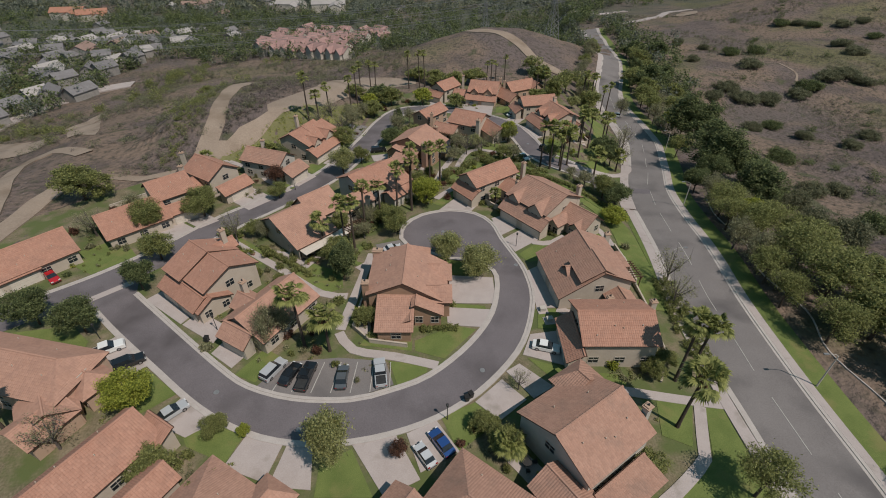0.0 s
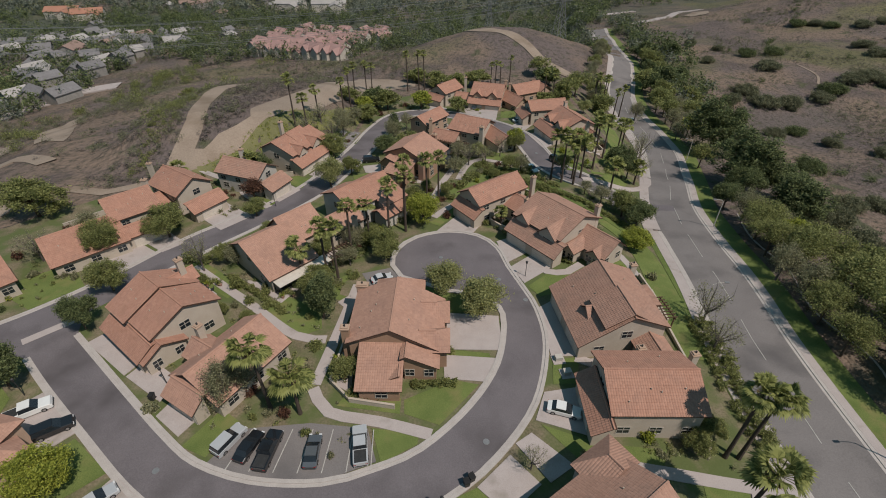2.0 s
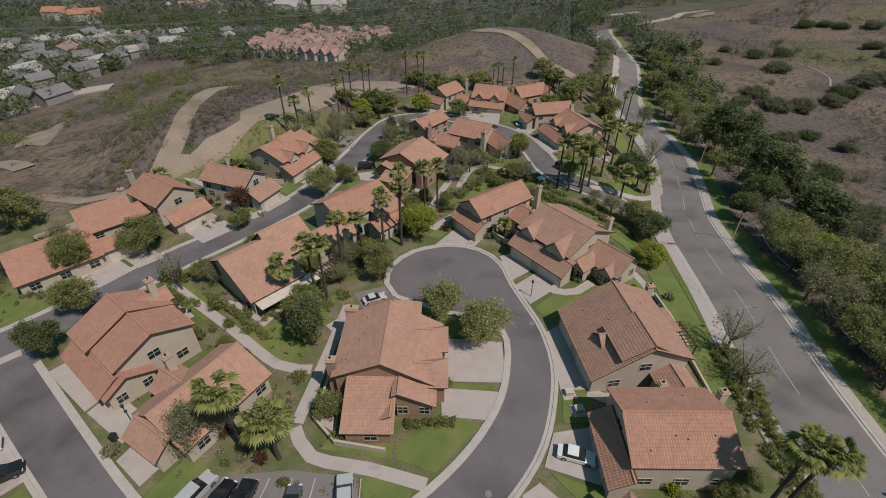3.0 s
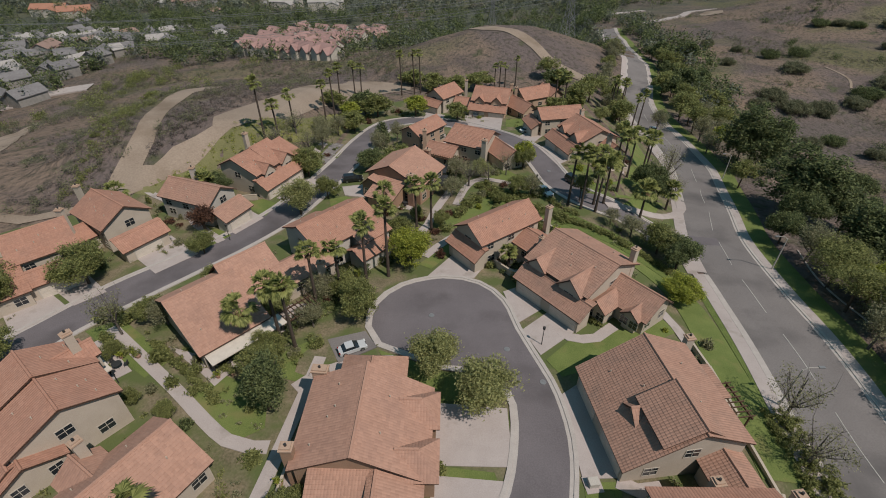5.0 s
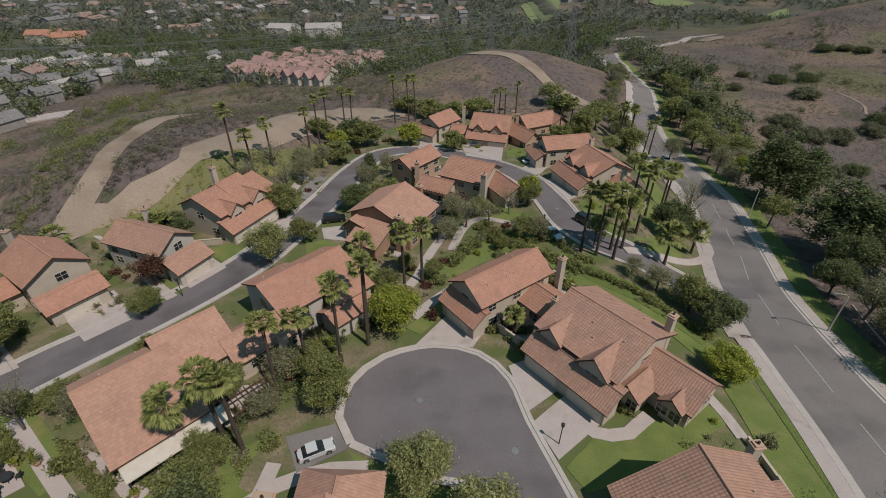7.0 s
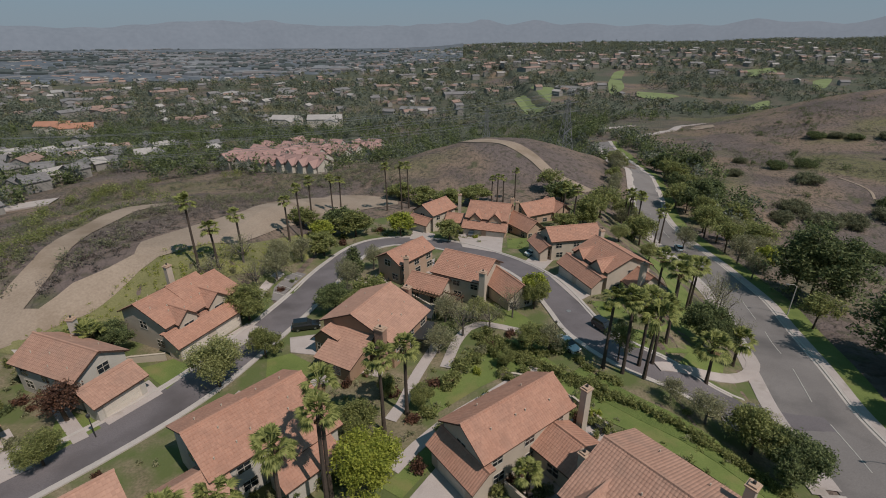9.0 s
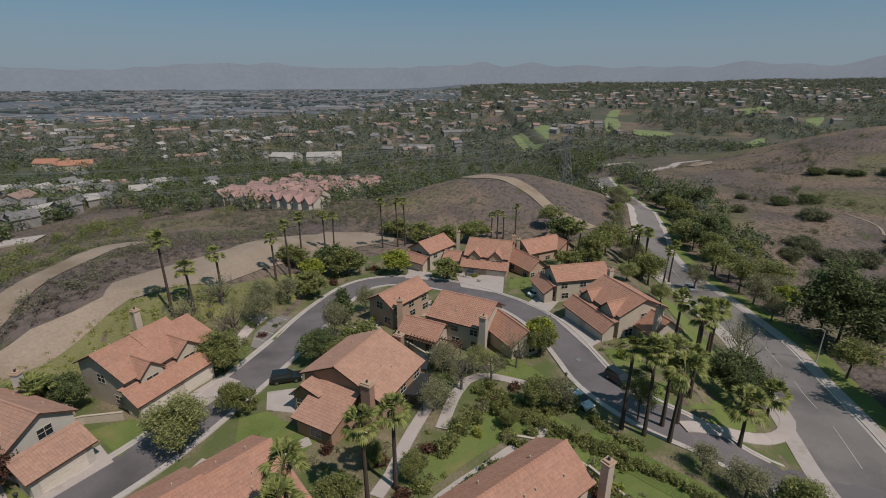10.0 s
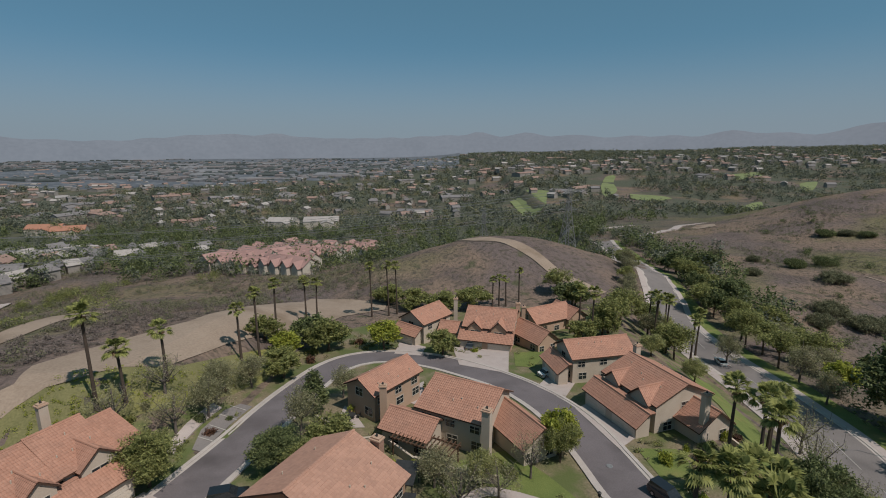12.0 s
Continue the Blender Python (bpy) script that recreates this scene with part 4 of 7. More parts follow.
    def dormer(self, x, y, ang, u, half, front, eave, top):
        """A small cross gable on the right-hand slope of a block, with its window."""
        m = pose(x, y, 0, 0, 0, ang) @ pose(u, 0, 0, 0, 0, -90)
        p = m.translation
        self.block(p.x, p.y, ang - 90, 0.6, front, half, eave, half, eave, top, low=eave - 2.2, inset=0.35)
        mm = pose(p.x - self.x, p.y - self.y, 0, 0, 0, ang - 90)
        self.window(mm @ pose(front - 0.35, 0, eave - 1.5, 0, 0, -90), min(1.7, half * 1.1), 1.0)

    def chimney(self, x, y, top, w=0.95, d=0.8, rz=0.0, mat=None, base=-0.8):
        bm = bmesh.new()
        m = pose(x - self.x, y - self.y, 0, 0, 0, rz)
        add_box(bm, (-w / 2, -d / 2, base), (w / 2, d / 2, top), m)
        ch = part("chimney", bm, mat or self.wall, self.ob)
        bm = bmesh.new()
        add_box(bm, (-w / 2 - 0.12, -d / 2 - 0.12, top), (w / 2 + 0.12, d / 2 + 0.12, top + 0.16), m)
        add_box(bm, (-w / 2 + 0.05, -d / 2 + 0.05, top + 0.16), (w / 2 - 0.05, d / 2 - 0.05, top + 0.34), m)
        part("chimney_cap", bm, STUCCO_PINK, ch)
        bm = bmesh.new()
        bmesh.ops.create_cone(bm, cap_ends=True, segments=10, radius1=0.14, radius2=0.12, depth=0.3, matrix=m @ Matrix.Translation((0, 0, top + 0.48)))
        part("flue", bm, DARKMETAL, ch)

    def vents(self, x, y, ang, w, eave, top, us, side=-1):
        """Plumbing vents that stand out of a roof slope."""
        for u in us:
            f = 0.25 + 0.5 * random.random()
            m = pose(x - self.x, y - self.y, 0, 0, 0, ang)
            p = m @ Vector((u, side * w * (1 - f), eave + (top - eave) * f))
            bm = bmesh.new()
            bmesh.ops.create_cone(bm, cap_ends=True, segments=8, radius1=0.08, radius2=0.07, depth=0.6, matrix=Matrix.Translation(p))
            part("roof_vent", bm, STUCCO, self.ob, "small pale roof vent pipe")

    def main(self, x, y, ang, u0, u1, wl, zl, wr, zr, top, **kw):
        m = self.block(x, y, ang, u0, u1, wl, zl, wr, zr, top, **kw)
        self.vents(x, y, ang, wr, zr, top, [u0 + (u1 - u0) * k for k in (0.2, 0.45, 0.55, 0.8)])
        self.vents(x, y, ang, wl, zl, top, [u0 + (u1 - u0) * k for k in (0.3, 0.7)], 1)
        return m

    def shed(self, x, y, ang, u0, u1, left, hi, right, lo, **kw):
        return self.block(x, y, ang, u0, u1, left, hi, right, lo, hi, **kw)


def house(x, y, wall, tile, label, z=None):
    return House(x, y, land_z(x, y) + 0.12 if z is None else z, wall, tile, label)


BEIGE = "two-storey beige stucco house with terracotta tile roofs and garages"
h = house(17, 34, STUCCO_GREY, TILE_OLD, "large grey stucco house with weathered terracotta tile roof")
h.main(13.4, 31.8, 35, -0.5, 11.5, 6.3, 5.0, 5.9, 5.2, 8.0, win="AR")
h.block(12.2, 30.0, -55, 0, 7, 3.0, 2.8, 3.0, 2.8, 4.6, hip1=0, win="R")
h.block(18.8, 41.0, 125, -1.0, 3.2, 3.2, 5.0, 3.2, 5.0, 6.9, hip1=2.2)
h.shed(17.2, 26.8, 35, 0, 9, 0.3, 3.4, 3.6, 2.6)
h.chimney(25.4, 35.9, 7.2, rz=35)
h = house(6, 26, STUCCO_PINK, TILE_OLD, "single-storey tan stucco house with weathered terracotta tile roof")
h.main(-0.9, 28.7, -37, 0, 14, 5.5, 2.8, 5.8, 2.8, 5.6, hip0=4.6, win="LR")
h.block(-3.2, 27.2, -127, 0, 7, 3.0, 2.8, 3.0, 2.8, 4.3, win="R")
h = house(-22, 25, STUCCO_PINK, TILE_SMOOTH, "single-storey tan stucco house with a hipped terracotta roof")
h.main(-31.1, 27.3, -30, 0, 19, 5.6, 2.8, 5.6, 2.8, 5.6, hip0=4.6, win="LR")
h.block(-21.0, 24.6, 60, 0, 4.6, 2.6, 2.8, 2.6, 2.8, 4.4, hip1=1.8)
h = house(-43, 30, STUCCO, TILE, "long beige stucco house with a plain terracotta gable roof")
h.main(-39.6, 36.4, -119, -0.5, 20, 4.6, 3.2, 3.4, 3.2, 5.8, win="AL")
h.shed(-38.4, 37.4, -30, 0, 5.0, 0.3, 4.2, 2.6, 2.9)
h.block(-33.0, 30.5, -119, 0, 9, 2.5, 2.8, 2.5, 2.8, 4.4)
h = house(-56, 43, STUCCO_PINK, TILE_SMOOTH, "tan stucco house with broad terracotta hip roof")
h.main(-64.0, 46.0, -12, -6, 14.6, 4.4, 4.4, 5.2, 4.4, 7.0, hip1=3.4, win="RB")
h.block(-51.6, 44.2, -30, -4, 4.8, 2.6, 3.0, 2.6, 3.0, 4.9, hip1=2.6, win="R")
h.block(-56.5, 42.8, -50, 2, 8.5, 3.6, 2.9, 3.6, 2.9, 4.8, win="B")
h.block(-51.2, 40.0, -115, 0, 7, 3.2, 2.8, 3.2, 2.8, 4.5)
h = house(-42, 65, STUCCO, TILE, BEIGE)
h.main(-36.9, 64.0, 143, -0.5, 5.8, 5.6, 5.2, 5.4, 5.2, 7.6, win="A")
h.main(-41.8, 67.6, 143, -0.3, 5.6, 6.2, 5.2, 5.7, 5.2, 7.95, win="BR")
h.shed(-49.1, 66.1, -37, -0.2, 11.6, 0.8, 4.4, 2.6, 2.7, garage=2)
h.block(-38.9, 59.5, 143, -0.5, 6.3, 3.1, 2.8, 3.6, 2.8, 4.5, win="A")
h.chimney(-40.8, 72.6, 9.0, rz=53, mat=STUCCO)
h.dormer(-41.8, 67.6, 143, 2.4, 1.6, -0.0 + 6.4, 5.3, 6.8)
h = house(-28, 57, STUCCO, TILE_SMOOTH, "single-storey beige stucco house with terracotta tile roof")
h.main(-31.9, 53.2, 60, -0.5, 12.3, 4.5, 3.0, 5.4, 3.0, 5.9, win="BR")
h.block(-30.2, 58.0, 150, 0.5, 5.2, 2.4, 2.9, 2.4, 2.9, 4.6)
h.shed(-34.4, 53.8, -30, -0.3, 6.0, 0.6, 4.3, 2.2, 2.7, garage=1)
h.chimney(-33.6, 61.0, 6.2, rz=60)
h = house(-5, 63, STUCCO_BROWN, TILE_SMOOTH, "large tan-brown stucco house with broad terracotta roof")
h.main(-6.4, 69.4, -91, -0.8, 10.4, 7.3, 3.4, 6.4, 5.0, 7.7, win="B", wins2=False)
h.block(-3.2, 67.0, 0, 0.4, 4.8, 2.4, 3.6, 2.4, 3.6, 5.6, hip1=2.0)
h.block(-3.2, 61.2, 0, 0.4, 4.8, 2.4, 3.6, 2.4, 3.6, 5.6, hip1=2.0)
h.shed(-11.0, 60.2, 0, 0, 6.3, 0.4, 5.1, 7.3, 2.8, win="R")
h.block(-4.4, 60, -91, 0, 3.4, 4.6, 2.9, 0.8, 4.7, 5.2, win="B")
h.shed(-5.2, 56.6, -90, -1.2, 2.2, 0.2, 4.0, 1.6, 3.2)
h.chimney(-12.1, 70.7, 5.7, 1.7, 1.0, rz=-4, mat=STUCCO_PINK)
h.chimney(-13.0, 60.6, 6.6, 1.1, 0.9, mat=STUCCO_BROWN)
h.block(-6.4, 72.0, 89, -1, 3.0, 4.0, 3.2, 4.0, 3.2, 5.4, hip1=2.0)
h = house(26, 68, STUCCO, TILE_OLD, "two-storey beige stucco house with a long sweeping terracotta roof")
h.main(25.5, 74.5, -82, -0.5, 13, 5.9, 5.2, 7.6, 2.9, 7.8, win="B", garage=2)
h.block(26.4, 68.0, -82, 0, 6.2, 2.6, 6.6, 4.0, 6.0, 8.3, low=4)
h.block(22.8, 62.6, -82, -4.4, 1.0, 2.6, 2.9, 2.4, 2.9, 4.5, win="B")
h.dormer(25.5, 74.5, -82, 7.8, 1.7, 5.0, 4.5, 5.9)
h.block(30.3, 62.2, -82, -0.5, 6.5, 2.7, 2.8, 2.5, 2.8, 4.3)
h.shed(32.2, 74.5, -82, 0, 5, 2.2, 2.7, 0.2, 3.0)
for cx, cy, ct in ((32.0, 76.4, 5.6), (27.6, 58.6, 5.2), (34.2, 57.2, 5.6)):
    h.chimney(cx, cy, ct, rz=8)
h = house(26, 52, STUCCO, TILE, "beige stucco house with a plain striped terracotta gable roof")
h.main(20.8, 53.0, 0, -0.3, 11.6, 5.0, 5.0, 5.2, 5.0, 7.3, win="RAB", upper=False)
h.shed(20.7, 56.0, -90, 0, 9.4, 0.4, 4.3, 2.5, 2.7, garage=1)
h = house(21, 92, STUCCO, TILE_OLD, BEIGE)
h.main(19.4, 97.4, -51, -0.5, 11.5, 6.0, 5.2, 6.6, 5.2, 7.9, win="AB")
h.shed(14.5, 93.0, -51, -0.6, 12.2, 1.0, 4.5, 2.4, 2.7, garage=2)
h.dormer(19.4, 97.4, -51, 2.2, 1.9, 7.0, 5.0, 6.7)
h.dormer(19.4, 97.4, -51, 8.6, 2.2, 7.2, 5.0, 7.0)
h.block(27.5, 90.2, -51, -1, 7.6, 3.2, 2.8, 3.8, 2.8, 5.3, door="R", win="B")
h.block(25.4, 86.8, -141, -1.5, 3.0, 1.8, 2.8, 1.8, 2.8, 4.2, win="B")
h.block(28.6, 84.2, -141, -2.0, 1.6, 1.5, 2.8, 1.5, 2.8, 4.0, win="B")
h.chimney(29.9, 92.2, 8.0, rz=39)
h.chimney(17.0, 96.6, 6.8, 0.7, 0.7, rz=39)
h = house(11, 104, STUCCO, TILE, "narrow two-storey beige stucco house with terracotta gable roof")
h.main(5.7, 100.3, 37, -0.3, 13.5, 3.8, 5.2, 3.8, 5.2, 7.5, win="AR")
h.shed(3.7, 103.3, -53, -0.2, 7.8, 0.8, 4.3, 2.2, 2.7, garage=1)
h.block(15.4, 104.1, -52, -0.5, 6.4, 3.2, 2.9, 3.2, 2.9, 4.7, win="R")
h.chimney(19.6, 105.4, 7.6, rz=37)
h = house(-29, 86, STUCCO, TILE_SMOOTH, "beige stucco house with broad terracotta roof and patio cover")
h.main(-34.7, 81.3, 47, -0.5, 9.4, 4.6, 4.2, 9.0, 3.2, 6.7, win="A")
h.main(-30.8, 88.8, 47, -0.5, 7.6, 3.6, 3.6, 5.4, 3.6, 6.9, win="A")
h.block(-22.8, 92.0, 47, -2, 7.5, 3.0, 2.9, 3.6, 2.9, 4.8, win="R")
h.chimney(-16.6, 91.0, 5.6)
h = house(-17, 103, STUCCO_GREY, TILE, "two-storey grey stucco house with terracotta gable roof")
h.main(-21.7, 99.1, 48, -0.5, 6.4, 5.0, 5.2, 5.6, 5.2, 7.5, win="AR")
h.main(-17.3, 103.9, 48, -0.3, 6.6, 4.6, 5.0, 7.6, 4.0, 7.2, win="RB")
h.block(-13.2, 97.4, 48, 0, 7.0, 2.0, 2.9, 2.6, 2.9, 3.9)
h = house(-8, 125, STUCCO_BROWN, TILE_SMOOTH, "tan-brown stucco house with a large weathered terracotta roof")
h.main(-9.4, 122.5, 64, -0.5, 10.4, 6.0, 5.0, 7.3, 4.4, 7.7, win="AR")
h.shed(-11.2, 124.3, -28, -0.3, 6.2, 0.5, 5.1, 6.6, 2.8, win="R")
h.block(-13.4, 123.2, 62, -1.4, 6.0, 2.4, 2.8, 3.0, 4.2, 5.0, win="A")
h.chimney(-5.0, 119.4, 7.0, 1.4, 1.0, rz=-28, mat=BRICK)
h.chimney(-2.2, 131.2, 7.0, 1.2, 0.9, rz=-28, mat=BRICK)
h = house(-38, 129, STUCCO, TILE, "two-storey beige stucco house with a double terracotta gable roof and garages")
h.main(-42.4, 125.0, 66, -0.3, 5.6, 4.5, 5.5, 6.3, 5.2, 7.8, win="A")
h.main(-40.2, 130.1, 66, -0.2, 5.6, 4.5, 5.5, 6.3, 5.2, 8.0, win="B")
h.block(-38.0, 133.6, 66, 0, 4.6, 3.0, 5.0, 6.0, 5.0, 7.2, win="R")
h.shed(-36.8, 122.2, 66, -0.6, 11.8, 0.8, 4.4, 2.7, 2.7, garage=2)
h.dormer(-42.4, 125.0, 66, 3.2, 1.9, 7.0, 5.0, 6.7)
h.dormer(-40.2, 130.1, 66, 3.4, 2.2, 7.0, 5.0, 6.8)
h.chimney(-43.4, 136.4, 8.4, 1.0, 0.8, rz=66)
h = house(-45, 115, STUCCO_GREY, TILE_OLD, "grey stucco house with weathered terracotta gable roof")
h.main(-51.5, 117.7, -20, -0.5, 12.0, 3.8, 4.6, 4.0, 4.6, 6.9, win="RB")
h.shed(-40.6, 108.8, 66, 0, 7.2, 0.6, 4.3, 2.8, 2.7, garage=1)
h.chimney(-48.6, 120.6, 7.2)
h = house(-56, 106, STUCCO, TILE, "two-storey beige stucco house with a terracotta gable to the street")
h.main(-61.5, 110.2, -33, -1, 10, 4.2, 5.0, 4.8, 5.0, 7.6, win="BR")
h.shed(-53.0, 99.4, 57, -0.5, 8.0, 0.8, 4.3, 2.5, 2.7, garage=1)
h.block(-61.0, 104.0, 57, -5.0, 3.0, 3.0, 2.9, 3.0, 2.9, 4.6, win="R")
h.chimney(-67.4, 113.6, 6.4)
h = house(-79, 76, STUCCO, TILE, "long single-storey beige house with terracotta gable roof")
h.main(-82.2, 71.1, 50, -7, 10.3, 5.0, 3.0, 6.2, 3.0, 5.8, win="BR")
h.shed(-84.5, 62.0, 50, 0, 12, 0.5, 3.9, 2.4, 2.7, garage=2)
h = house(-64, 92, STUCCO, TILE, BEIGE)
h.main(-66.5, 94.6, 44, -0.6, 8.6, 4.0, 5.0, 5.8, 5.0, 7.5, win="R")
h.main(-69.5, 86.6, 44, -4.5, 8.5, 4.0, 2.9, 6.9, 2.9, 5.7, win="AR")
h.shed(-61.6, 89.0, 44, -0.3, 8.2, 0.6, 4.2, 2.3, 2.7, garage=1)
h.chimney(-61.6, 101.6, 8.0)
h = house(1, 194, STUCCO, TILE, "two-storey beige stucco house with terracotta gable roof", -7.7)
h.main(-2.2, 189.6, 50, -0.5, 10, 4.0, 5.0, 4.2, 5.0, 7.4, win="AR")
h.shed(-5.6, 191.4, -40, 0, 7.6, 0.6, 4.3, 2.2, 2.7, garage=1)
h.block(4.5, 191, -17, 0, 6.4, 3.0, 2.9, 3.0, 2.9, 4.7, win="R")
h.chimney(8.2, 196.5, 8.0)
h = house(17, 190, STUCCO_PINK, TILE, BEIGE, -7.6)
h.main(11, 191.5, -17, 0, 11.8, 6.0, 5.0, 6.0, 5.0, 8.0, win="BR")
h.shed(8.9, 186.2, -17, 0, 12.4, 0.6, 4.4, 2.5, 2.7, garage=2)
h.dormer(11, 191.5, -17, 3.0, 1.8, 6.4, 4.9, 6.6)
h.dormer(11, 191.5, -17, 8.4, 2.0, 6.4, 4.9, 6.8)
h.block(24, 188.6, -60, -2, 8.4, 3.2, 2.8, 3.2, 2.8, 5.4, win="BR")
h.chimney(22.6, 190.6, 8.6)
h = house(33, 203, STUCCO_PINK, TILE, "tan stucco house with two terracotta gables", -9.4)
h.main(26.0, 198.5, 28, 0, 13, 4.4, 3.6, 4.4, 3.6, 6.4, win="AR")
h.block(36.5, 206, -62, -2, 7, 3.4, 3.4, 3.4, 3.4, 5.8, win="B")
h.chimney(25.0, 196.8, 7.4)
h = house(33, 167, STUCCO, TILE, "beige stucco house with a plain terracotta gable roof", -4.9)
h.main(27.3, 166.1, 12, -0.3, 12.6, 3.9, 5.0, 3.9, 5.0, 7.2, win="RA")
h.shed(25.6, 169.6, -78, 0, 8.0, 0.6, 4.3, 2.2, 2.7, garage=1)
h = house(37, 151, STUCCO, TILE, BEIGE, -3.7)
h.main(35.9, 156.9, -70, -0.3, 11.6, 5.3, 5.2, 5.6, 5.2, 7.7, win="B")
h.shed(29.6, 154.6, -70, -0.5, 11.8, 1.0, 4.5, 2.3, 2.7, garage=2)
h.dormer(35.9, 156.9, -70, 2.6, 1.8, 6.0, 5.0, 6.6)
h.dormer(35.9, 156.9, -70, 8.6, 2.1, 6.2, 5.0, 6.9)
h.block(40.4, 149.5, -70, -0.5, 7.2, 3.2, 2.8, 3.6, 2.8, 5.3, win="B")
h.chimney(40.6, 142.8, 7.8, rz=20)
h.chimney(37.4, 158.4, 8.2, rz=20)
h = house(-4, 153, STUCCO_PINK, TILE, "tan stucco house with a plain terracotta gable roof", -3.3)
h.main(-7.6, 149.6, 52, -0.1, 11.0, 3.5, 4.6, 3.5, 4.6, 6.5, win="AR")
h.chimney(-3.6, 147.4, 6.4)
h = house(9, 145, STUCCO, TILE, "two-storey beige stucco house with several terracotta roofs and a pergola", -3.0)
h.main(4.2, 149.1, -28, -0.3, 10.5, 4.2, 5.0, 6.2, 5.0, 7.3, win="R")
h.block(13.6, 146.0, -62, -1, 9.2, 3.0, 3.0, 3.3, 3.0, 5.3, win="BL")
h.block(-1.0, 143.9, -28, -1.5, 6.4, 3.2, 3.0, 3.2, 3.0, 4.8, win="R")
h.chimney(10.6, 138.2, 7.6, 1.1, 0.9, rz=-28)

# ---- trees ----


def leaf_cloud(rng, centres, spread, per, size):
    """Many small leaf cards round the given clump centres."""
    c = np.repeat(np.asarray(centres), per, axis=0)
    n = len(c)
    pos = c + rng.normal(0, 1, (n, 3)) * spread
    up = rng.normal(0, 1, (n, 3)) + np.array((0, 0, 1.1))
    a = np.cross(up, rng.normal(0, 1, (n, 3)))
    a /= np.linalg.norm(a, axis=1)[:, None]
    b = np.cross(up, a)
    b /= np.linalg.norm(b, axis=1)[:, None]
    s = size * rng.uniform(0.6, 1.3, (n, 1))
    v = np.stack([pos - a * s - b * s * 0.5, pos - a * s * 0.7 + b * s * 0.5, pos + a * s], axis=1).reshape(-1, 3)
    return v, [(3 * i, 3 * i + 1, 3 * i + 2) for i in range(n)]


def crown_centres(rng, n, r, z0, z1, shape="round"):
    out = []
    lobes = []
    for i in range(10):
        a, q = i * 2.4 + rng.uniform(-0.4, 0.4), rng.uniform(0.15, 0.66)
        lobes.append((math.cos(a) * q * r, math.sin(a) * q * r, rng.uniform(0.26, 0.56) + 0.5 * (0.66 - q), rng.uniform(0.32, 0.48)))
    while len(out) < n:
        lx, ly, lz, lr = lobes[rng.integers(10)]
        d = rng.normal(0, 1, 3)
        d /= np.linalg.norm(d)
        k = rng.uniform(0.7, 1.0)
        f = lz + d[2] * k * lr * 0.75
        if not 0 <= f <= 1.08:
            continue
        if shape == "cone":
            w = r * max(0.0, 1 - f) ** 0.7 * 0.95 + 0.15
            out.append((d[0] * k * w, d[1] * k * w, z0 + (z1 - z0) * f))
        else:
            out.append((lx + d[0] * k * r * lr, ly + d[1] * k * r * lr, z0 + (z1 - z0) * f))
    return out


def trunk_mesh(rng, height, r0, limbs, spread, twigs=0):
    bm = bmesh.new()
    lean = rng.uniform(-0.3, 0.3, 2)
    top = (lean[0], lean[1], height * 0.55)
    add_tube(bm, [(0, 0, -0.4), (lean[0] * 0.4, lean[1] * 0.4, height * 0.28), top, (lean[0] * 1.5, lean[1] * 1.5, height * 0.85)], [r0, r0 * 0.75, r0 * 0.55, r0 * 0.15], 8)
    for i in range(limbs):
        a = 2 * math.pi * i / limbs + rng.uniform(-0.4, 0.4)
        z = height * rng.uniform(0.22, 0.5)
        e = Vector((math.cos(a) * spread * rng.uniform(0.6, 0.95), math.sin(a) * spread * rng.uniform(0.6, 0.95), height * rng.uniform(0.55, 0.9)))
        s = Vector((lean[0] * z / height, lean[1] * z / height, z))
        mid = s.lerp(e, 0.5) + Vector((0, 0, -0.3))
        add_tube(bm, [s, mid, e], [r0 * 0.45, r0 * 0.3, r0 * 0.08], 5)
        for j in range(twigs):
            q = mid.lerp(e, rng.uniform(0.0, 1.0))
            w = q + Vector(rng.normal(0, 1, 3)) * spread * 0.28 + Vector((0, 0, spread * 0.2))
            add_tube(bm, [q, q.lerp(w, 0.5) + Vector((0, 0, 0.1)), w], [r0 * 0.12, r0 * 0.08, r0 * 0.03], 3)
    return finish(bm, "trunk")


TREES = {}


def tree_kind(key, leaf, seed, clumps=150, per=22, size=0.3, height=8.0, radius=3.5, shape="round", z0=0.25, spread=0.3, twigs=0, bark=None, limbs=6):
    rng = np.random.default_rng(seed)
    tm = trunk_mesh(rng, height, 0.22, limbs, radius * 0.8, twigs)
    tm.materials.append(bark or BARK)
    v, f = leaf_cloud(rng, crown_centres(rng, clumps, radius, height * z0, height * 0.97, shape), spread, per, size)
    TREES[key] = (tm, pydata("crown", v, f, leaf), radius, height)


tree_kind("broad", LEAF, 1, 200, 66, size=0.15)
tree_kind("broad_b", LEAF, 2, 190, 66, size=0.155, height=7.0, radius=3.8, z0=0.15)
tree_kind("lime", LEAF_LIME, 3, 200, 66, size=0.15, z0=0.2)
tree_kind("dense", LEAF_DARK, 4, 220, 68, size=0.165, height=7, radius=4.0, z0=0.42, spread=0.34)
tree_kind("olive", LEAF_OLIVE, 31, 180, 60, size=0.15, z0=0.2, spread=0.36)
tree_kind("far_broad", LEAF, 1, 130, 30, size=0.28)
tree_kind("far_broad_b", LEAF, 2, 130, 30, size=0.29, height=7.0, radius=3.8, z0=0.15)
tree_kind("far_lime", LEAF_LIME, 3, 130, 30, size=0.28, z0=0.2)
tree_kind("far_dense", LEAF_DARK, 4, 130, 32, size=0.3, height=7, radius=4.0, z0=0.3, spread=0.34)
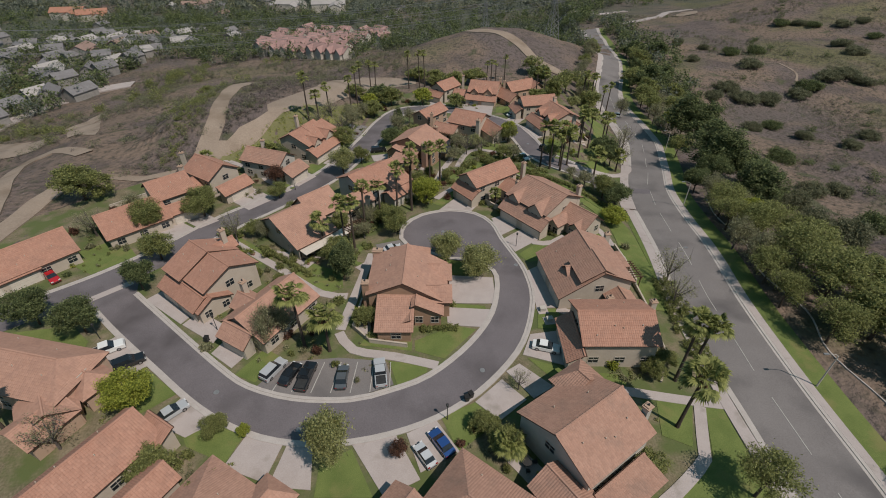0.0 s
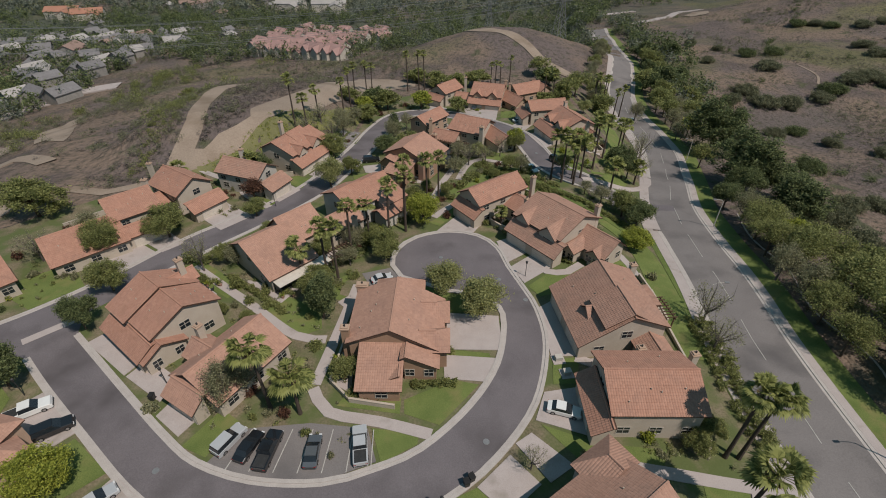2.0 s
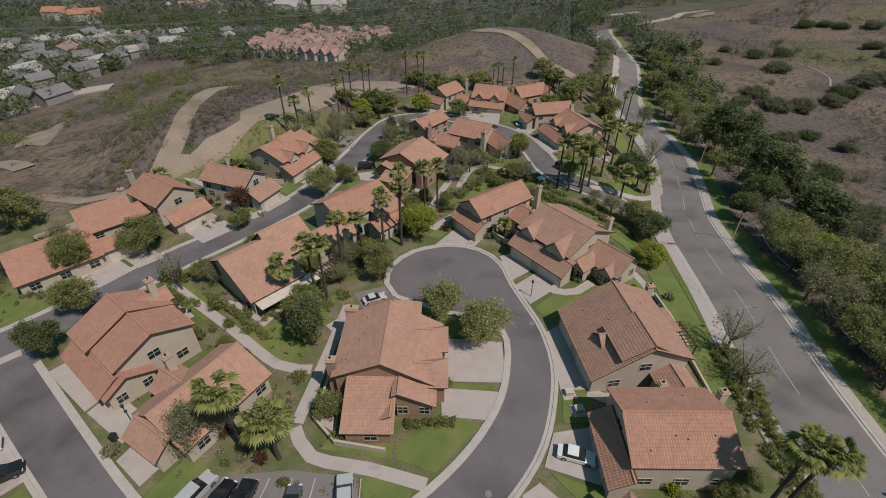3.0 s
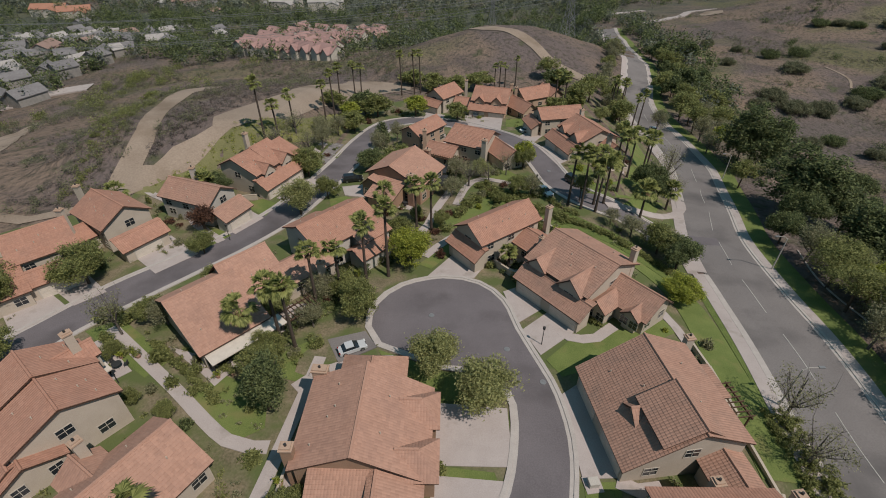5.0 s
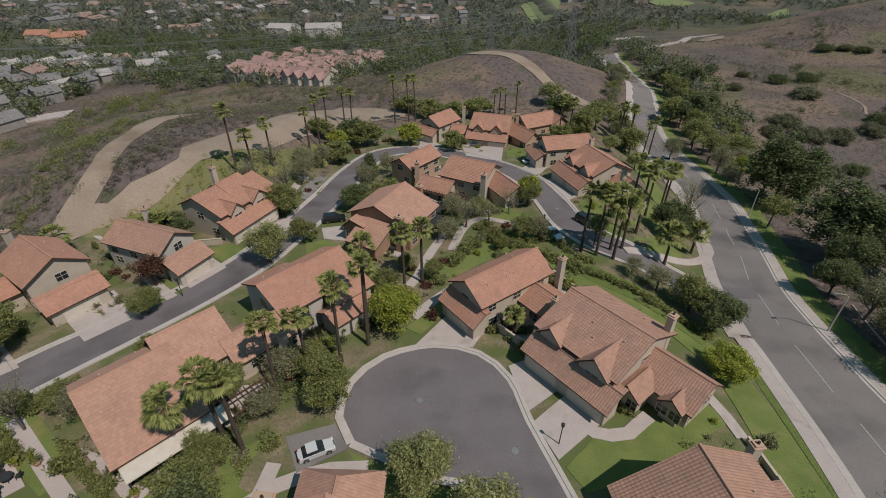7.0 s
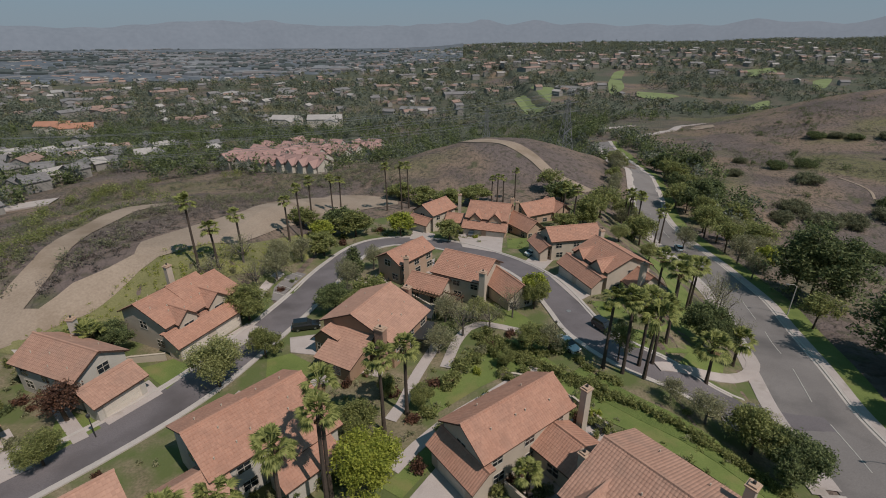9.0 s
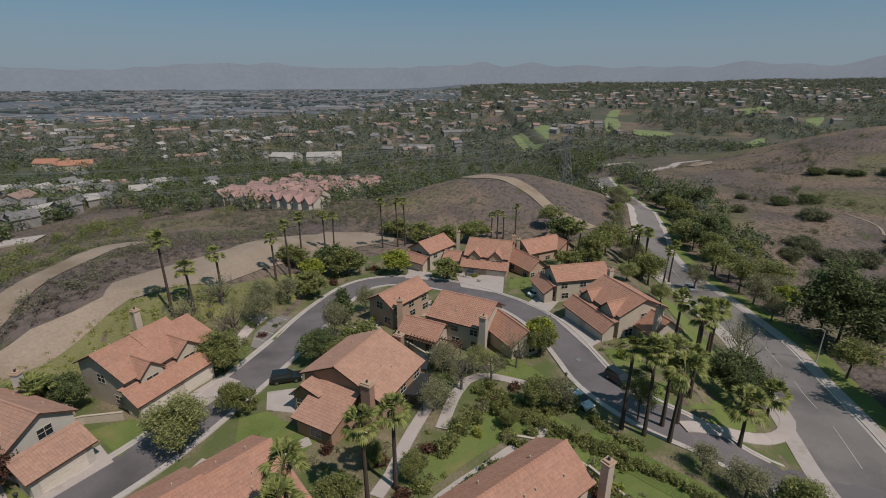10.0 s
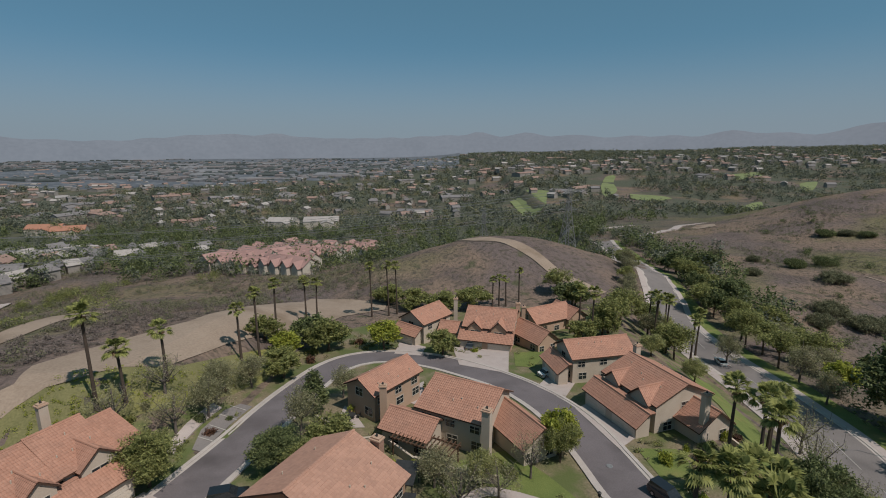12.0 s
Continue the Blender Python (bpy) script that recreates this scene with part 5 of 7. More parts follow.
tree_kind("far_airy", LEAF, 9, 100, 28, size=0.26, height=9, radius=3.6, z0=0.3, twigs=4, spread=0.42, limbs=8)
tree_kind("pine", LEAF_DARK, 5, 300, 60, size=0.3, height=18, radius=7.5, z0=0.12, spread=0.6)
tree_kind("pine_b", LEAF_DARK, 15, 300, 60, size=0.3, height=18, radius=6.5, z0=0.08, spread=0.55)
tree_kind("scrub", BUSH, 41, 170, 60, size=0.19, height=3.6, radius=5.0, z0=0.0, spread=0.4, limbs=9)
tree_kind("scrub_dark", LEAF_DARK, 42, 170, 60, size=0.19, height=3.6, radius=5.0, z0=0.0, spread=0.4, limbs=9)
tree_kind("column", LEAF_DARK, 43, 220, 66, size=0.15, height=9.0, radius=2.8, z0=0.04, spread=0.28)
tree_kind("cone", LEAF_DARK, 6, 150, 24, height=12, radius=3.2, shape="cone", z0=0.05)
tree_kind("bare", LEAF_GREY, 7, 60, 20, size=0.12, z0=0.35, twigs=9, spread=0.35, limbs=9, bark=BARK_GREY)
tree_kind("sparse", LEAF_GREY, 8, 120, 40, size=0.14, z0=0.2, twigs=5, spread=0.4, limbs=8, bark=BARK_GREY)
tree_kind("airy", LEAF, 9, 120, 60, size=0.15, height=9, radius=3.6, z0=0.3, twigs=4, spread=0.42, limbs=8)
tree_kind("red", LEAF_RED, 10, 90, 44, height=5, radius=2.0, size=0.12, z0=0.25, spread=0.25)
WORDS = {"broad": "leafy green garden tree with a rounded crown", "broad_b": "low spreading green tree with dense leaves", "olive": "light olive-green leafy tree with an open crown", "lime": "bright yellow-green leafy tree", "dense": "dark green dense round street tree",
    "pine": "large dark green pine with a billowing crown", "pine_b": "large dark green pine with a billowing crown", "scrub": "broad low grey-green bush on the dry slope", "scrub_dark": "broad low dark green bush on the dry slope", "column": "tall dense dark green garden tree", "cone": "tall dark evergreen tree", "bare": "nearly bare grey twiggy tree", "sparse": "thin grey-green tree with few leaves", "airy": "tall open-crowned green street tree", "red": "small purple-leaved garden tree"}


def tree(key, x, y, h, r, name="tree"):
    tm, cm, r0, h0 = TREES["far_" + key if y > 138 and "far_" + key in TREES else key]
    ob = new(name)
    s = r / r0
    ob.matrix_basis = pose(x, y, land_z(x, y), 0, 0, random.uniform(0, 360)) @ Matrix.Diagonal((s, s * random.uniform(0.9, 1.1), h / h0, 1))
    tagged(ob, WORDS[key], "bush" if name == "bush" else "tree")
    for nm, me in (("trunk", tm), ("crown", cm)):
        o = new(nm, me)
        o.parent = ob
    return ob


for key, x, y, hh, r in (
    ("olive", -14, 32.6, 10, 3.3), ("dense", -55.4, 66.6, 6.4, 3.2), ("dense", -59.0, 55.4, 7.0, 3.7), ("dense", -68.1, 57.4, 7.2, 3.7), ("lime", -43.6, 41, 6.8, 3.6),
    ("olive", 0.6, 75.4, 6.4, 3.6), ("olive", 6.6, 70.4, 7.0, 4.0), ("column", -18.7, 69.6, 9.2, 2.9), ("broad_b", -20.8, 77.5, 4.6, 2.4), ("broad", -22.4, 78.6, 3.4, 1.8), ("sparse", -16.7, 83.4, 4.2, 2.4), ("broad_b", -42.0, 77.6, 2.4, 1.5), ("broad", -30.4, 68.4, 2.2, 1.3), ("airy", 29.6, 121.6, 6.5, 2.2), ("sparse", 19.7, 123.8, 5.0, 2.4), ("broad", 12.8, 120.1, 3.0, 1.4), ("dense", 47.8, 128.6, 7.0, 3.2), ("bare", 50, 130.5, 8.4, 3.4), ("broad_b", 31.6, 46.6, 3.4, 2.0), ("broad", 34.4, 49.0, 3.0, 1.7), ("airy", 61.5, 70, 8.5, 3.8), ("airy", 60.6, 63, 8.0, 3.4), ("sparse", 62.5, 76, 8.5, 3.6), ("airy", 60, 27, 8, 3.4), ("airy", 74.5, 70, 9, 4.4), ("airy", 42, 234, 9, 5), ("broad_b", 45, 222, 8, 5), ("airy", 46, 196, 9, 4.5), ("olive", 53, 168, 4.6, 2.8), ("sparse", 72, 189, 8, 3.6), ("airy", 94, 190, 9, 4.6), ("dense", 102, 181, 8, 5), ("sparse", 92, 200, 8, 4), ("sparse", -11.5, 156.5, 5.6, 2.8), ("broad", 20, 138, 6, 2.6), ("sparse", -27.4, 52, 9.5, 2.4), ("sparse", -25.5, 54, 8, 2.6), ("broad_b", -87, 101, 9, 7.2),
    ("airy", -65, 87.6, 7.0, 3.4), ("broad", -54.6, 92.6, 7.4, 4.2), ("lime", -3.8, 98.6, 7.3, 3.6), ("broad_b", -22.8, 122.2, 5.2, 2.7), ("broad", -10.4, 85.6, 6.3, 3.4),
    ("bare", -43, 81.5, 8.6, 3.0), ("bare", 42.8, 70, 8.4, 3.6), ("bare", 41.8, 64, 7, 3.4), ("broad_b", 8, 34.6, 4.4, 2.4), ("bare", -50, 34.6, 6.5, 3.4), ("airy", 37.6, 28.6, 8.5, 3.6), ("bare", 11, 44, 4.2, 1.8), ("red", -5.6, 33.4, 4.0, 1.3),
    ("pine", 84.5, 156, 18.5, 9.4), ("pine_b", 79.0, 126, 16.5, 8.8), ("dense", 117, 307, 11, 6.5), ("dense", 134, 314, 11, 7.0), ("broad_b", 126, 322, 8, 5.0), ("sparse", 67.9, 105.6, 8.0, 4.0), ("airy", 68.5, 99.5, 8.5, 4.4), ("lime", 70.1, 93.4, 7.5, 3.8), ("airy", 64.6, 90.6, 8.5, 4.2), ("airy", 68.0, 85.6, 9.0, 4.6), ("sparse", 73.0, 101.0, 6.0, 3.4), ("dense", 67.4, 112.6, 7.0, 3.8), ("airy", 66, 97, 8.0, 4.4), ("airy", 69, 74, 10.8, 6.2), ("airy", 68.5, 64, 12, 6.2), ("broad_b", 71, 55, 10, 6.2), ("sparse", 61.6, 82, 8.0, 3.6),
    ("broad_b", 72, 46, 10, 6.0), ("broad", 74, 38, 10, 6.0), ("airy", 63, 54, 9, 4.0), ("broad_b", 76, 66, 9.5, 6.5), ("broad_b", 75, 80, 9, 6), ("airy", 71, 88, 9, 5), ("sparse", 64, 68, 7, 3),
    ("airy", 83, 187, 9.5, 4.4), ("sparse", 81.5, 178.5, 8.5, 4.0), ("lime", 84.5, 172, 8, 3.4), ("airy", 86, 197, 9, 4.6), ("airy", 84, 160, 8, 4), ("airy", 88, 209, 9, 4.6), ("broad_b", 95, 222, 9, 5.5), ("airy", 92, 238, 10, 5), ("dense", 104, 246, 11, 6), ("broad_b", 112, 232, 8, 6), ("dense", 118, 262, 9, 6),
    ("airy", 112, 280, 10, 6), ("airy", 108, 262, 9, 5), ("sparse", 90, 182, 7, 4), ("broad", 100, 204, 7, 4.4), ("airy", 75, 142, 8, 3.4), ("sparse", 79, 168, 7, 3.2),
    ("broad_b", 40.6, 106.0, 6.4, 3.9), ("dense", 42.6, 101.8, 6.2, 4.0), ("lime", 38.9, 92.0, 4.6, 3.2), ("sparse", 36.6, 109.6, 4.6, 2.8), ("sparse", 43.0, 109.0, 4.6, 3.0), ("sparse", 33.6, 113.0, 3.4, 2.2), ("dense", 74.5, 119, 9, 4.8), ("dense", 86, 121, 10, 6.0), ("pine_b", 82, 110, 12, 6.6),
    ("olive", -26.6, 115.2, 7.4, 3.8), ("broad", -29.5, 133.2, 7.0, 3.8), ("sparse", -14.8, 144, 7.6, 3.0), ("dense", -15.6, 137.0, 5.0, 3.4), ("sparse", -29.4, 147.6, 6.4, 3.6), ("bare", -38, 140.5, 6.6, 4.0), ("bare", -31.4, 142.6, 6.6, 3.6), ("bare", -35.6, 148, 6, 4.0), ("sparse", -31, 155, 5.4, 3.6),
    ("broad", -24.6, 166, 6.0, 4.2), ("broad_b", -20, 182, 7.5, 5.5), ("dense", -24.6, 186, 7.5, 5.5), ("lime", -8, 183, 7.0, 4.0), ("lime", 20.2, 139.6, 6.8, 2.7), ("bare", 15.6, 134.6, 6.4, 2.6), ("broad", 17.2, 124, 5.0, 2.6),
    ("bare", 56.4, 142.6, 8.8, 4.0), ("dense", 47.4, 131, 8, 4.0), ("bare", 55.6, 134.4, 6.5, 2.4), ("bare", 60.5, 150, 9, 4), ("bare", 6.8, 128.4, 6.4, 3.6), ("olive", 9.6, 133.2, 4.4, 2.3), ("sparse", 4.0, 133.0, 5.0, 3.0), ("broad", 5, 178.6, 5.6, 3.6), ("broad_b", -91, 184, 5.0, 4.0), ("dense", -46.4, 123.4, 5.0, 3.4),
    ("sparse", -28, 160, 6, 3.6), ("lime", -27.4, 176, 6, 3.4), ("broad_b", -33, 180, 5.6, 4.4), ("broad", 37, 187, 6, 3.4), ("broad_b", 44, 194, 6.5, 4.4), ("airy", 52, 204, 10, 5.4), ("olive", 49, 178, 4.6, 3.2), ("airy", 58, 186, 9, 4.2), ("olive", 62, 200, 8, 4.4), ("broad_b", 5, 214, 7, 6), ("broad_b", -4, 222, 6, 6), ("broad", 14, 220, 7, 6), ("broad_b", -12, 230, 6, 6), ("dense", 44, 222, 8, 6),
    ("broad_b", -35.4, 70.4, 2.2, 1.3), ("broad", -22.4, 86.4, 4.4, 2.6), ("sparse", -17, 90.4, 4.4, 3.0), ("broad_b", -13.4, 90.2, 4.4, 3.0), ("broad", -20.2, 73.4, 6.4, 3.0), ("broad_b", -12.8, 57.2, 4.2, 2.4), ("sparse", -37.6, 83.6, 4.6, 2.8), ("broad", -40.0, 84.6, 4.0, 2.4),
    ("broad_b", -30.6, 37.2, 3.0, 2.0), ("broad_b", 5.6, 37.4, 3.4, 2.2), ("broad", -40, 101.5, 4.4, 2.4), ("broad_b", -52.8, 121.8, 4.0, 3.0), ("red", -42.6, 108.6, 6.0, 2.8), ("broad", -62.8, 85.6, 8, 3.0), ("bare", -74.4, 84.4, 7, 3.6), ("sparse", -70, 92.6, 6, 3.0), ("broad", -56.3, 75.8, 6.4, 3.2), ("broad", -33.5, 91.8, 4.6, 2.0),
    ("broad", 23.8, 57.6, 3.2, 2.0), ("broad_b", -3.6, 113.4, 3.4, 1.7), ("broad", 1.0, 111.4, 3.6, 1.8), ("broad_b", -6.5, 106.6, 4.6, 2.8), ("sparse", 3.0, 123.5, 4.4, 3.0), ("broad", -12.6, 105.6, 4.0, 2.4), ("bare", 11.4, 130.8, 5.0, 2.8), ("broad_b", 25.6, 31.4, 3.0, 2.6), ("lime", -26.5, 36.6, 2.2, 1.0), ("broad", -27.4, 27.6, 4.4, 2.8),
    ("broad_b", -36, 31.5, 4.4, 3.2), ("cone", -14.6, 150.6, 8.0, 2.6), ("broad", -10, 140.5, 5.5, 3.2), ("broad_b", -11.5, 134.6, 5.0, 3.0),
):
    tree(key, x, y, hh, r)

for key, x, y, hh, r in (
    ("scrub", 165, 355, 5, 4.6), ("scrub", 154, 306.7, 4, 4.6), ("scrub_dark", 182.5, 319, 6, 5.6), ("scrub_dark", 201, 323, 6, 6.4), ("scrub", 181, 292, 5, 8.0), ("scrub", 152, 257, 5.5, 6.6), ("scrub", 156, 245, 5, 7.2), ("scrub", 170, 246, 6, 6.6), ("scrub_dark", 198, 259, 6.5, 7.4), ("scrub", 188, 253, 4.5, 7.0), ("scrub", 215, 272, 5, 8.4), ("scrub", 225, 273, 5, 8.0), ("scrub", 230, 263, 4.4, 5.6), ("scrub", 262, 332, 5, 6.6), ("scrub", 256, 312, 5, 7.4),
    ("scrub_dark", 257, 395, 5.5, 7.0), ("scrub", 268, 390, 4.4, 5.4), ("scrub_dark", 274, 382, 4.6, 5.4), ("scrub", 292, 379, 5, 6.6), ("scrub", 314, 387, 4, 5.4), ("scrub_dark", 294, 347, 4.5, 5.4), ("scrub", 141.5, 209, 4.2, 4.6), ("scrub_dark", 152.5, 212, 4.2, 4.8), ("scrub", 157, 196.5, 4, 4.0), ("scrub", 182, 193, 4.2, 4.4), ("scrub_dark", 128, 166, 5.4, 5.6), ("scrub_dark", 115, 106, 5.4, 5.4), ("scrub", 168, 184, 4, 4.6), ("scrub", 128, 136, 4, 4.6), ("scrub", 118, 133, 4, 5.4), ("scrub", 102.5, 137, 4.4, 4.0), ("scrub", 176, 340, 4, 4.0), ("scrub", 141, 246, 5, 5.4), ("scrub", 96, 112, 6.5, 5.0), ("scrub", 90, 98, 6, 5.0), ("scrub", 100, 150, 5, 4.4), ("scrub", 106, 176, 6, 4.6), ("scrub", 96, 92, 6.5, 5.4), ("scrub", 88, 110, 7, 4.4),
):
    tree(key, x, y, hh * 0.85, r * 1.1, "bush")

for k in range(13):
    rng = random.Random(400 + k)
    y = 192 + k * 9 + rng.uniform(-3, 3)
    tree(rng.choice(("airy", "broad", "broad_b", "sparse")), lerp_table(y, ROAD_X) - 11.5 - rng.uniform(0, 4), y, rng.uniform(7, 10), rng.uniform(3.2, 4.8))
for k in range(9):
    rng = random.Random(430 + k)
    y = 205 + k * 14 + rng.uniform(-4, 4)
    tree(rng.choice(("airy", "broad", "dense")), lerp_table(y, ROAD_X) + 11 + rng.uniform(0, 5), y, rng.uniform(7, 11), rng.uniform(3.4, 5.2))

# ---- palms ----


def fan_crown(rng, n, reach, droop=0.5):
    """Fan-shaped fronds on stalks, folded into blades."""
    verts, faces = [], []
    for i in range(n):
        a = rng.uniform(0, 2 * math.pi)
        el = rng.uniform(-0.55, 1.25)
        stalk = reach * rng.uniform(0.42, 0.58)
        d = Vector((math.cos(a) * math.cos(el), math.sin(a) * math.cos(el), math.sin(el)))
        side = Vector((-math.sin(a), math.cos(a), 0))
        up = side.cross(d) * -1
        hub = d * stalk
        base = len(verts)
        w = side * 0.035
        verts += [tuple(-w), tuple(w), tuple(hub + w), tuple(hub - w)]
        faces.append((base, base + 1, base + 2, base + 3))
        blades = 13
        for j in range(blades):
            t = -1.25 + 2.5 * j / (blades - 1)
            ln = reach * 0.52 * (1 - 0.22 * abs(t)) * rng.uniform(0.85, 1.1)
            dirv = d * math.cos(t) + side * math.sin(t)
            tip = hub + dirv * ln + Vector((0, 0, -droop * ln * 0.45))
            mid = hub + dirv * ln * 0.55 + up * 0.05
            across = (side * math.cos(t) - d * math.sin(t)) * ln * 0.1
            b = len(verts)
            verts += [tuple(hub), tuple(mid + across), tuple(tip), tuple(mid - across)]
            faces.append((b, b + 1, b + 2, b + 3))
    return verts, faces


PALMS = []
for seed in (21, 22, 23):
    rng = np.random.default_rng(seed)
    bm = bmesh.new()
    bend = rng.uniform(-0.5, 0.5, 2)
    pts = [(bend[0] * (k / 8) ** 2, bend[1] * (k / 8) ** 2, -0.4 + 12.4 * k / 8) for k in range(9)]
    add_tube(bm, pts, [0.34, 0.27, 0.24, 0.22, 0.21, 0.2, 0.19, 0.19, 0.17], 8)
    tm = finish(bm, "trunk")
    tm.materials.append(PALM_BARK)
    v, f = fan_crown(rng, 34, 2.1)
    cm = pydata("crown", v, f, FROND)
    v, f = fan_crown(rng, 16, 1.25, 1.6)
    v = [(p[0] * 0.6, p[1] * 0.6, -abs(p[2]) - 0.25) for p in v]
    sm = pydata("dead_skirt", v, f, THATCH)
    PALMS.append((tm, cm, sm, bend))


def palm(x, y, h, r=2.2, lean=0.0, tall=True):
    tm, cm, sm, bend = random.choice(PALMS)
    ob = new("palm_tree")
    ob.matrix_basis = pose(x, y, land_z(x, y), 0, lean, random.uniform(0, 360))
    tagged(ob, "tall slender fan palm with a green crown" if h > 9 else "short fan palm with a full green crown", "palm tree")
    t = new("trunk", tm)
    t.parent, t.scale = ob, (1, 1, h / 12)
    s = r / 2.1
    for nm, me in (("crown", cm), ("dead_skirt", sm)):
        o = new(nm, me)
        o.parent = ob
        o.matrix_basis = pose(bend[0], bend[1], h, 0, 0, random.uniform(0, 360)) @ Matrix.Diagonal((s, s, s, 1))


for x, y, hh, r in (
    (34.9, 46.0, 12.2, 2.6), (36.5, 45.9, 12.0, 2.7), (32, 38, 11.0, 3.2), (-22, 52, 11.8, 2.9), (-18, 51.4, 8.2, 3.2), (-57, 36, 10.2, 2.9),
    (-24.6, 79.8, 7.0, 2.5), (-20.1, 79.8, 11.2, 2.3), (-18.1, 79.1, 11.6, 2.2), (-17.1, 87.5, 10.2, 2.1), (-13.9, 90.2, 9.6, 2.1), (-10.3, 92.2, 12.4, 2.1), (-7.3, 95.4, 13.0, 2.1), (-7.6, 97.7, 14.4, 2.0), (-3.3, 107.0, 11.2, 2.1), (-0.8, 110.0, 10.4, 2.1),
    (26.8, 119.8, 11.8, 2.4), (29.2, 118.6, 12, 2.5), (32.2, 120.4, 11, 2.6), (31.8, 117.4, 10.4, 2.7), (34.4, 121, 9.6, 2.7), (39, 127, 12.6, 2.2), (44.4, 136.6, 10.6, 2.4), (51.2, 144.6, 9.6, 2.6), (52.8, 146.4, 9.6, 2.6), (42.2, 139.4, 9.8, 2.3), (42.0, 119.4, 6.2, 3.0), (51.0, 127.4, 5.2, 2.8),
    (-41.3, 142.2, 13.6, 2.1), (-38.6, 144.0, 7.8, 2.1), (-36.7, 150.7, 8.3, 1.9), (-32.8, 167.5, 10.1, 1.8), (-31.2, 172.0, 13.1, 1.8), (-31.5, 183, 13, 1.8), (-30.2, 201, 11.6, 1.9), (-28.8, 206, 11, 1.9), (-15, 212, 14.8, 1.9), (-10.4, 213.4, 14.6, 1.9), (-8.2, 215, 14.4, 1.8),
    (37, 190, 12.2, 2.1), (40, 190, 11.6, 2.2), (60, 205, 11, 2.0), (61.4, 203, 13, 2.0), (62, 199, 13.2, 2.0), (66, 208, 12.6, 2.1), (57.6, 196, 11.6, 2.0), (20, 222, 8.4, 1.5), (22, 222.4, 9, 1.5), (24, 222, 8.6, 1.5), (28.4, 225, 10.4, 1.6), (64, 190, 11, 2), (68.4, 196, 11.4, 2),
    (-47.0, 121.2, 5.0, 2.6), (-49.6, 121.6, 4.4, 2.4), (-63.0, 117.2, 4.0, 2.6), (12.4, 97.6, 3.6, 1.7), (8.6, 33.6, 3.0, 2.6),
):
    palm(x, y, hh, r)

# ---- hedges and shrubs ----


SHRUBS = {}


def shrub(x, y, r, h, leaf, label="rounded green garden shrub"):
    key = (leaf.name, int(r * 10) % 3)
    if key not in SHRUBS:
        rng = np.random.default_rng(len(SHRUBS) + 60)
        c = [(math.cos(a) * k, math.sin(a) * k, z) for a, k, z in zip(rng.uniform(0, 6.28, 26), rng.uniform(0.2, 0.85, 26), rng.uniform(0.15, 0.85, 26))]
        v, f = leaf_cloud(rng, c, 0.2, 22, 0.185)
        SHRUBS[key] = pydata("shrub", v, f, leaf)
    ob = new("shrub", SHRUBS[key])
    ob.matrix_basis = pose(x, y, land_z(x, y), 0, 0, (x * 77) % 360) @ Matrix.Diagonal((r, r, h, 1))
    tagged(ob, label, "shrub")


def hedge(pts, width, height, leaf=None):
    line = curve_points(pts, 0.7)
    rng = np.random.default_rng(len(line) + int(abs(pts[0][0]) * 10))
    c = []
    for p in line:
        for _ in range(7):
            q = p + Vector(rng.uniform(-width / 2, width / 2, 2))
            c.append((q.x, q.y, land_z(q.x, q.y) + height * rng.uniform(0.15, 0.95)))
    v, f = leaf_cloud(rng, c, 0.16, 52, 0.13)
    tagged(new("hedge", pydata("hedge", v, f, leaf or LEAF)), "clipped green hedge between the gardens", "hedge")


hedge([(-24.8, 77.4), (-21.0, 80.4), (-17.6, 85.6), (-14.8, 90.6)], 2.2, 2.0, LEAF_DARK)
hedge([(-13.4, 92.4), (-11.0, 96.0)], 2.0, 1.6, LEAF_DARK)
for pts, w, hh in (
    ([(40.4, 47), (40.8, 58), (41.6, 70)], 2.6, 0.9), ([(40.6, 99.5), (36.4, 104.2), (30, 110), (24.4, 115.2)], 1.2, 1.0), ([(-45, 80.6), (-40.4, 78.0)], 1.2, 1.1), ([(-37.4, 79.6), (-31.6, 75.3), (-25.4, 70.5)], 0.9, 0.9), ([(8.9, 127.8), (14.6, 124.6), (18.9, 122.7)], 1.3, 1.0), ([(9.9, 125.3), (12.8, 124.7), (16.6, 122.0)], 1.6, 1.0), ([(41.4, 46), (41.8, 54), (42.4, 60)], 1.6, 1.2), ([(42.6, 60), (43, 70)], 2.0, 1.5), ([(14.3, 122.7), (19.3, 119.1), (24.3, 115.9)], 1.4, 1.0), ([(4.0, 115), (7.3, 120.8), (10.5, 125.1)], 1.2, 0.9), ([(12, 118), (19.6, 110.6), (26, 104.4)], 1.6, 1.2),
    ([(14.5, 121.6), (20, 117.4), (25.4, 113.2)], 1.6, 1.2), ([(-31, 57.4), (-29.2, 60.4)], 1.2, 1.0), ([(22.0, 86.6), (24, 84.6)], 1.2, 0.9), ([(2.0, 56.2), (-3.4, 55.8)], 0.9, 0.9), ([(9.6, 140), (13.4, 134.6)], 1.1, 1.0),
    ([(-34.6, 62.6), (-31.4, 57.6)], 1.6, 1.6), ([(3.6, 107), (10.4, 113.4)], 1.2, 0.9),
):
    hedge(pts, w, hh)
KEEP_CLEAR = [(outer_line, 4.2), (curve_points(LEFT_STREET, 2.0), 5.0)] + [(curve_points(q, 0.5), 1.7) for q in FOOTPATHS]


